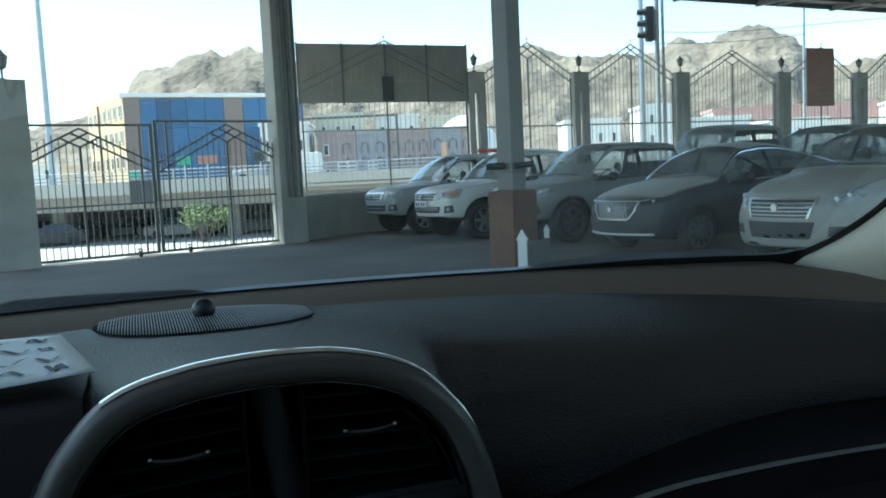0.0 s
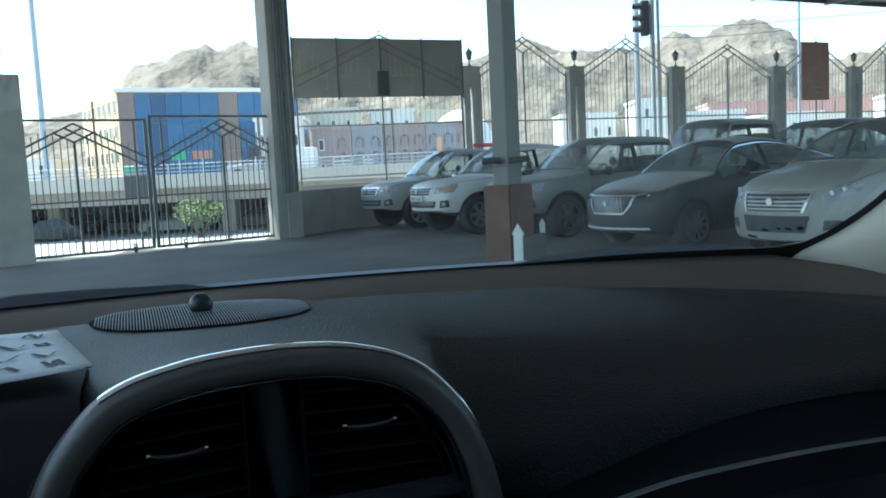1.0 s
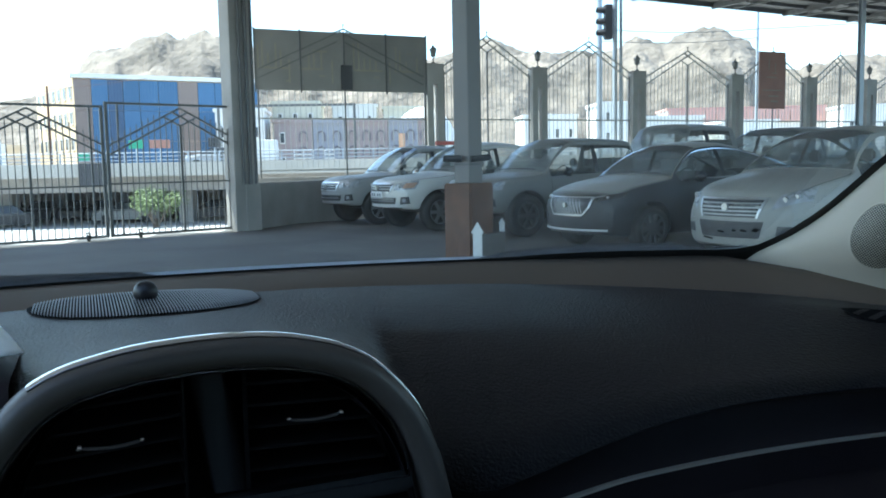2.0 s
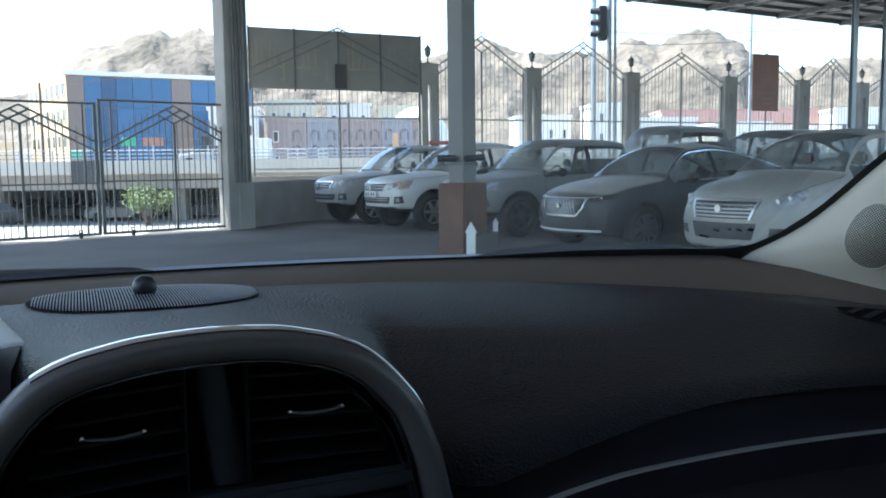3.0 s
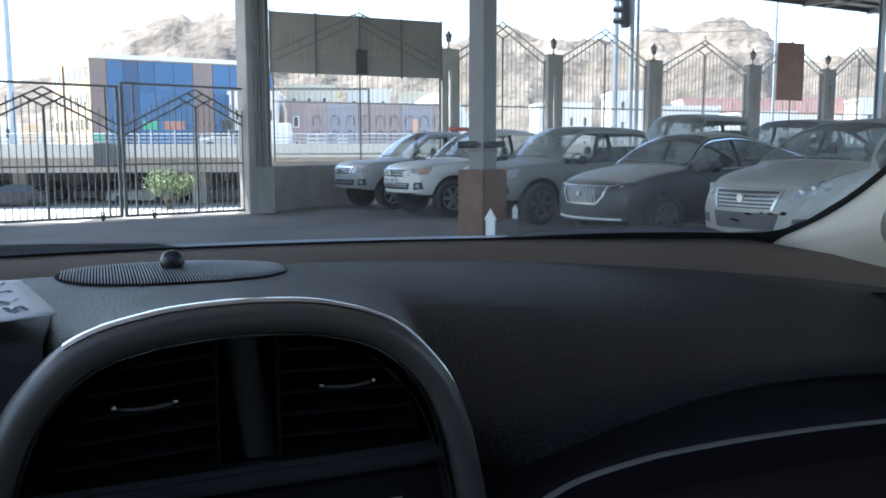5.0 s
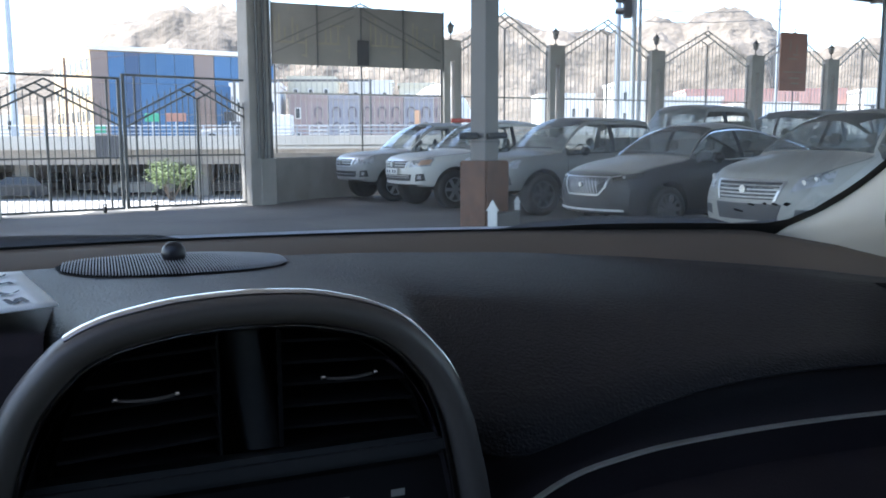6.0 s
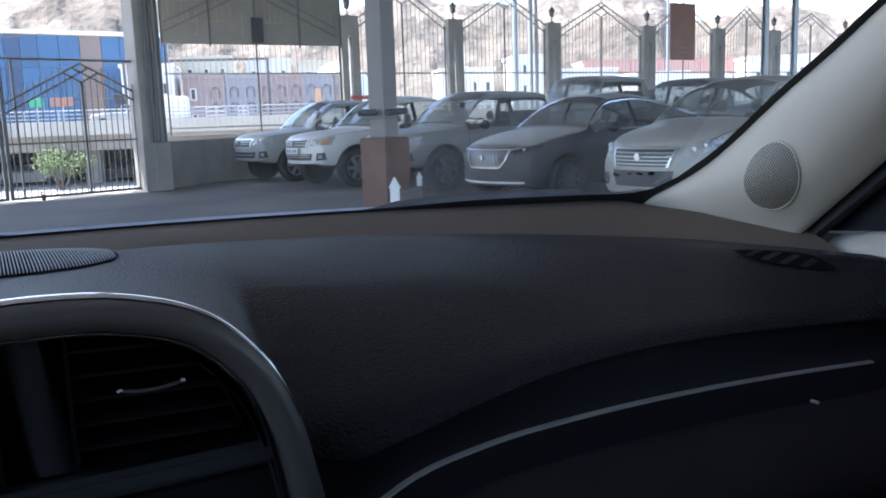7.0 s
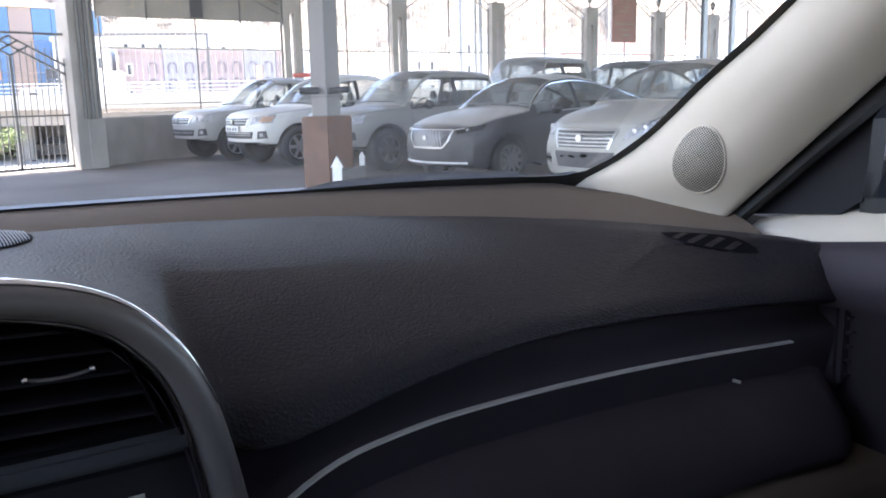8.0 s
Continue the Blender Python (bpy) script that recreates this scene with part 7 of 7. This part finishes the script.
box_truck(-11.2, 74, 1.45, 4)


def far_car(x, y, z, yaw, col, label):
    t = thing("parked_car", pose(x, y, z, 0, 0, yaw), label, "car", "cars at the overpass")
    bm = bmesh.new()
    rows = []
    for s, w, zt in ((-2.2, 0.75, 0.75), (-2.05, 0.85, 0.9), (-1.0, 0.88, 1.0), (0, 0.9, 1.0), (1.3, 0.9, 1.0), (2.0, 0.86, 0.95), (2.2, 0.78, 0.8)):
        rows.append([(s, -w, 0.25), (s, -w, zt - 0.15), (s, -w * 0.85, zt), (s, w * 0.85, zt), (s, w, zt - 0.15), (s, w, 0.25)])
    vr = sheet(bm, rows, True)
    bm.faces.new(vr[0])
    bm.faces.new(vr[-1][::-1])
    part("body", bm, col, t)
    bm = bmesh.new()
    lo = [bm.verts.new(p) for p in ((-1.1, -0.78, 0.98), (1.7, -0.78, 0.98), (1.7, 0.78, 0.98), (-1.1, 0.78, 0.98))]
    hi = [bm.verts.new(p) for p in ((-0.35, -0.6, 1.45), (1.1, -0.6, 1.45), (1.1, 0.6, 1.45), (-0.35, 0.6, 1.45))]
    bm.faces.new(hi)
    for k in range(4):
        bm.faces.new((lo[k], lo[(k + 1) % 4], hi[(k + 1) % 4], hi[k]))
    part("windows", bm, M["window_dark"], t)
    for k in (-1.35, 1.35):
        for s in (-0.8, 0.8):
            bm = bmesh.new()
            rod(bm, (k, s - 0.1, 0.31), (k, s + 0.1, 0.31), 0.31, 16)
            part("wheel", bm, M["rubber"], t)


far_car(-13.4, 64, 1.45, 4, P_SILVER, "silver car standing on the overpass roadway")
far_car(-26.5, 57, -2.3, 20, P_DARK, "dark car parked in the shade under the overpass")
far_car(-19.0, 60, -2.3, 15, P_GREY, "grey car parked in the shade under the overpass")
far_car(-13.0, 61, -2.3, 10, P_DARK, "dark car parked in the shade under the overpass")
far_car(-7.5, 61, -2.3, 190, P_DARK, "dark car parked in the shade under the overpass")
# filler cars, added to darken the shaded space under the overpass
random.seed(3)
for k in range(9):
    far_car(-36.0 + 2.35 * k, 64 + 0.4 * (k % 3), -2.3, random.choice((80, 95, 100)), random.choice((M["gloss_black"], M["plastic"], P_SILVER)), "dark car in a row added to darken the underpass")
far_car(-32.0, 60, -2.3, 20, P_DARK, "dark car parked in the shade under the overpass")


def build_bush(x, y, z, h, r):
    t = thing("bush", pose(x, y, z), "dusty green bush at the roadside", "bush")
    random.seed(11)
    bm = bmesh.new()
    tips = []
    for k in range(16):
        f = random.uniform(0, 2 * math.pi)
        q = random.uniform(0.25, 1.0)
        tip = Vector((r * q * math.cos(f), r * q * math.sin(f), h * random.uniform(0.5, 1.0) * (1.1 - 0.4 * q)))
        rod(bm, (0, 0, -0.2), tip * 0.5 + Vector((0, 0, 0.1)), 0.04, 5, 0.015)
        rod(bm, tip * 0.5 + Vector((0, 0, 0.1)), tip, 0.015, 4, 0.006)
        tips.append(tip)
    part("branches", bm, M["bark"], t)
    bm = bmesh.new()
    for tip in tips:
        for _ in range(110):
            p = tip + Vector((random.gauss(0, 0.3), random.gauss(0, 0.3), random.gauss(0, 0.25)))
            if p.z < 0.02:
                continue
            d = Vector((random.uniform(-1, 1), random.uniform(-1, 1), random.uniform(-0.3, 1))).normalized()
            s = d.orthogonal().normalized() * random.uniform(0.03, 0.06)
            a = d * random.uniform(0.1, 0.2)
            vs = [bm.verts.new(q) for q in (p, p + a * 0.5 + s, p + a, p + a * 0.5 - s)]
            bm.faces.new(vs)
    part("crown", bm, M["leaf"], t)


build_bush(-15.3, 54, -2.3, 2.6, 1.3)
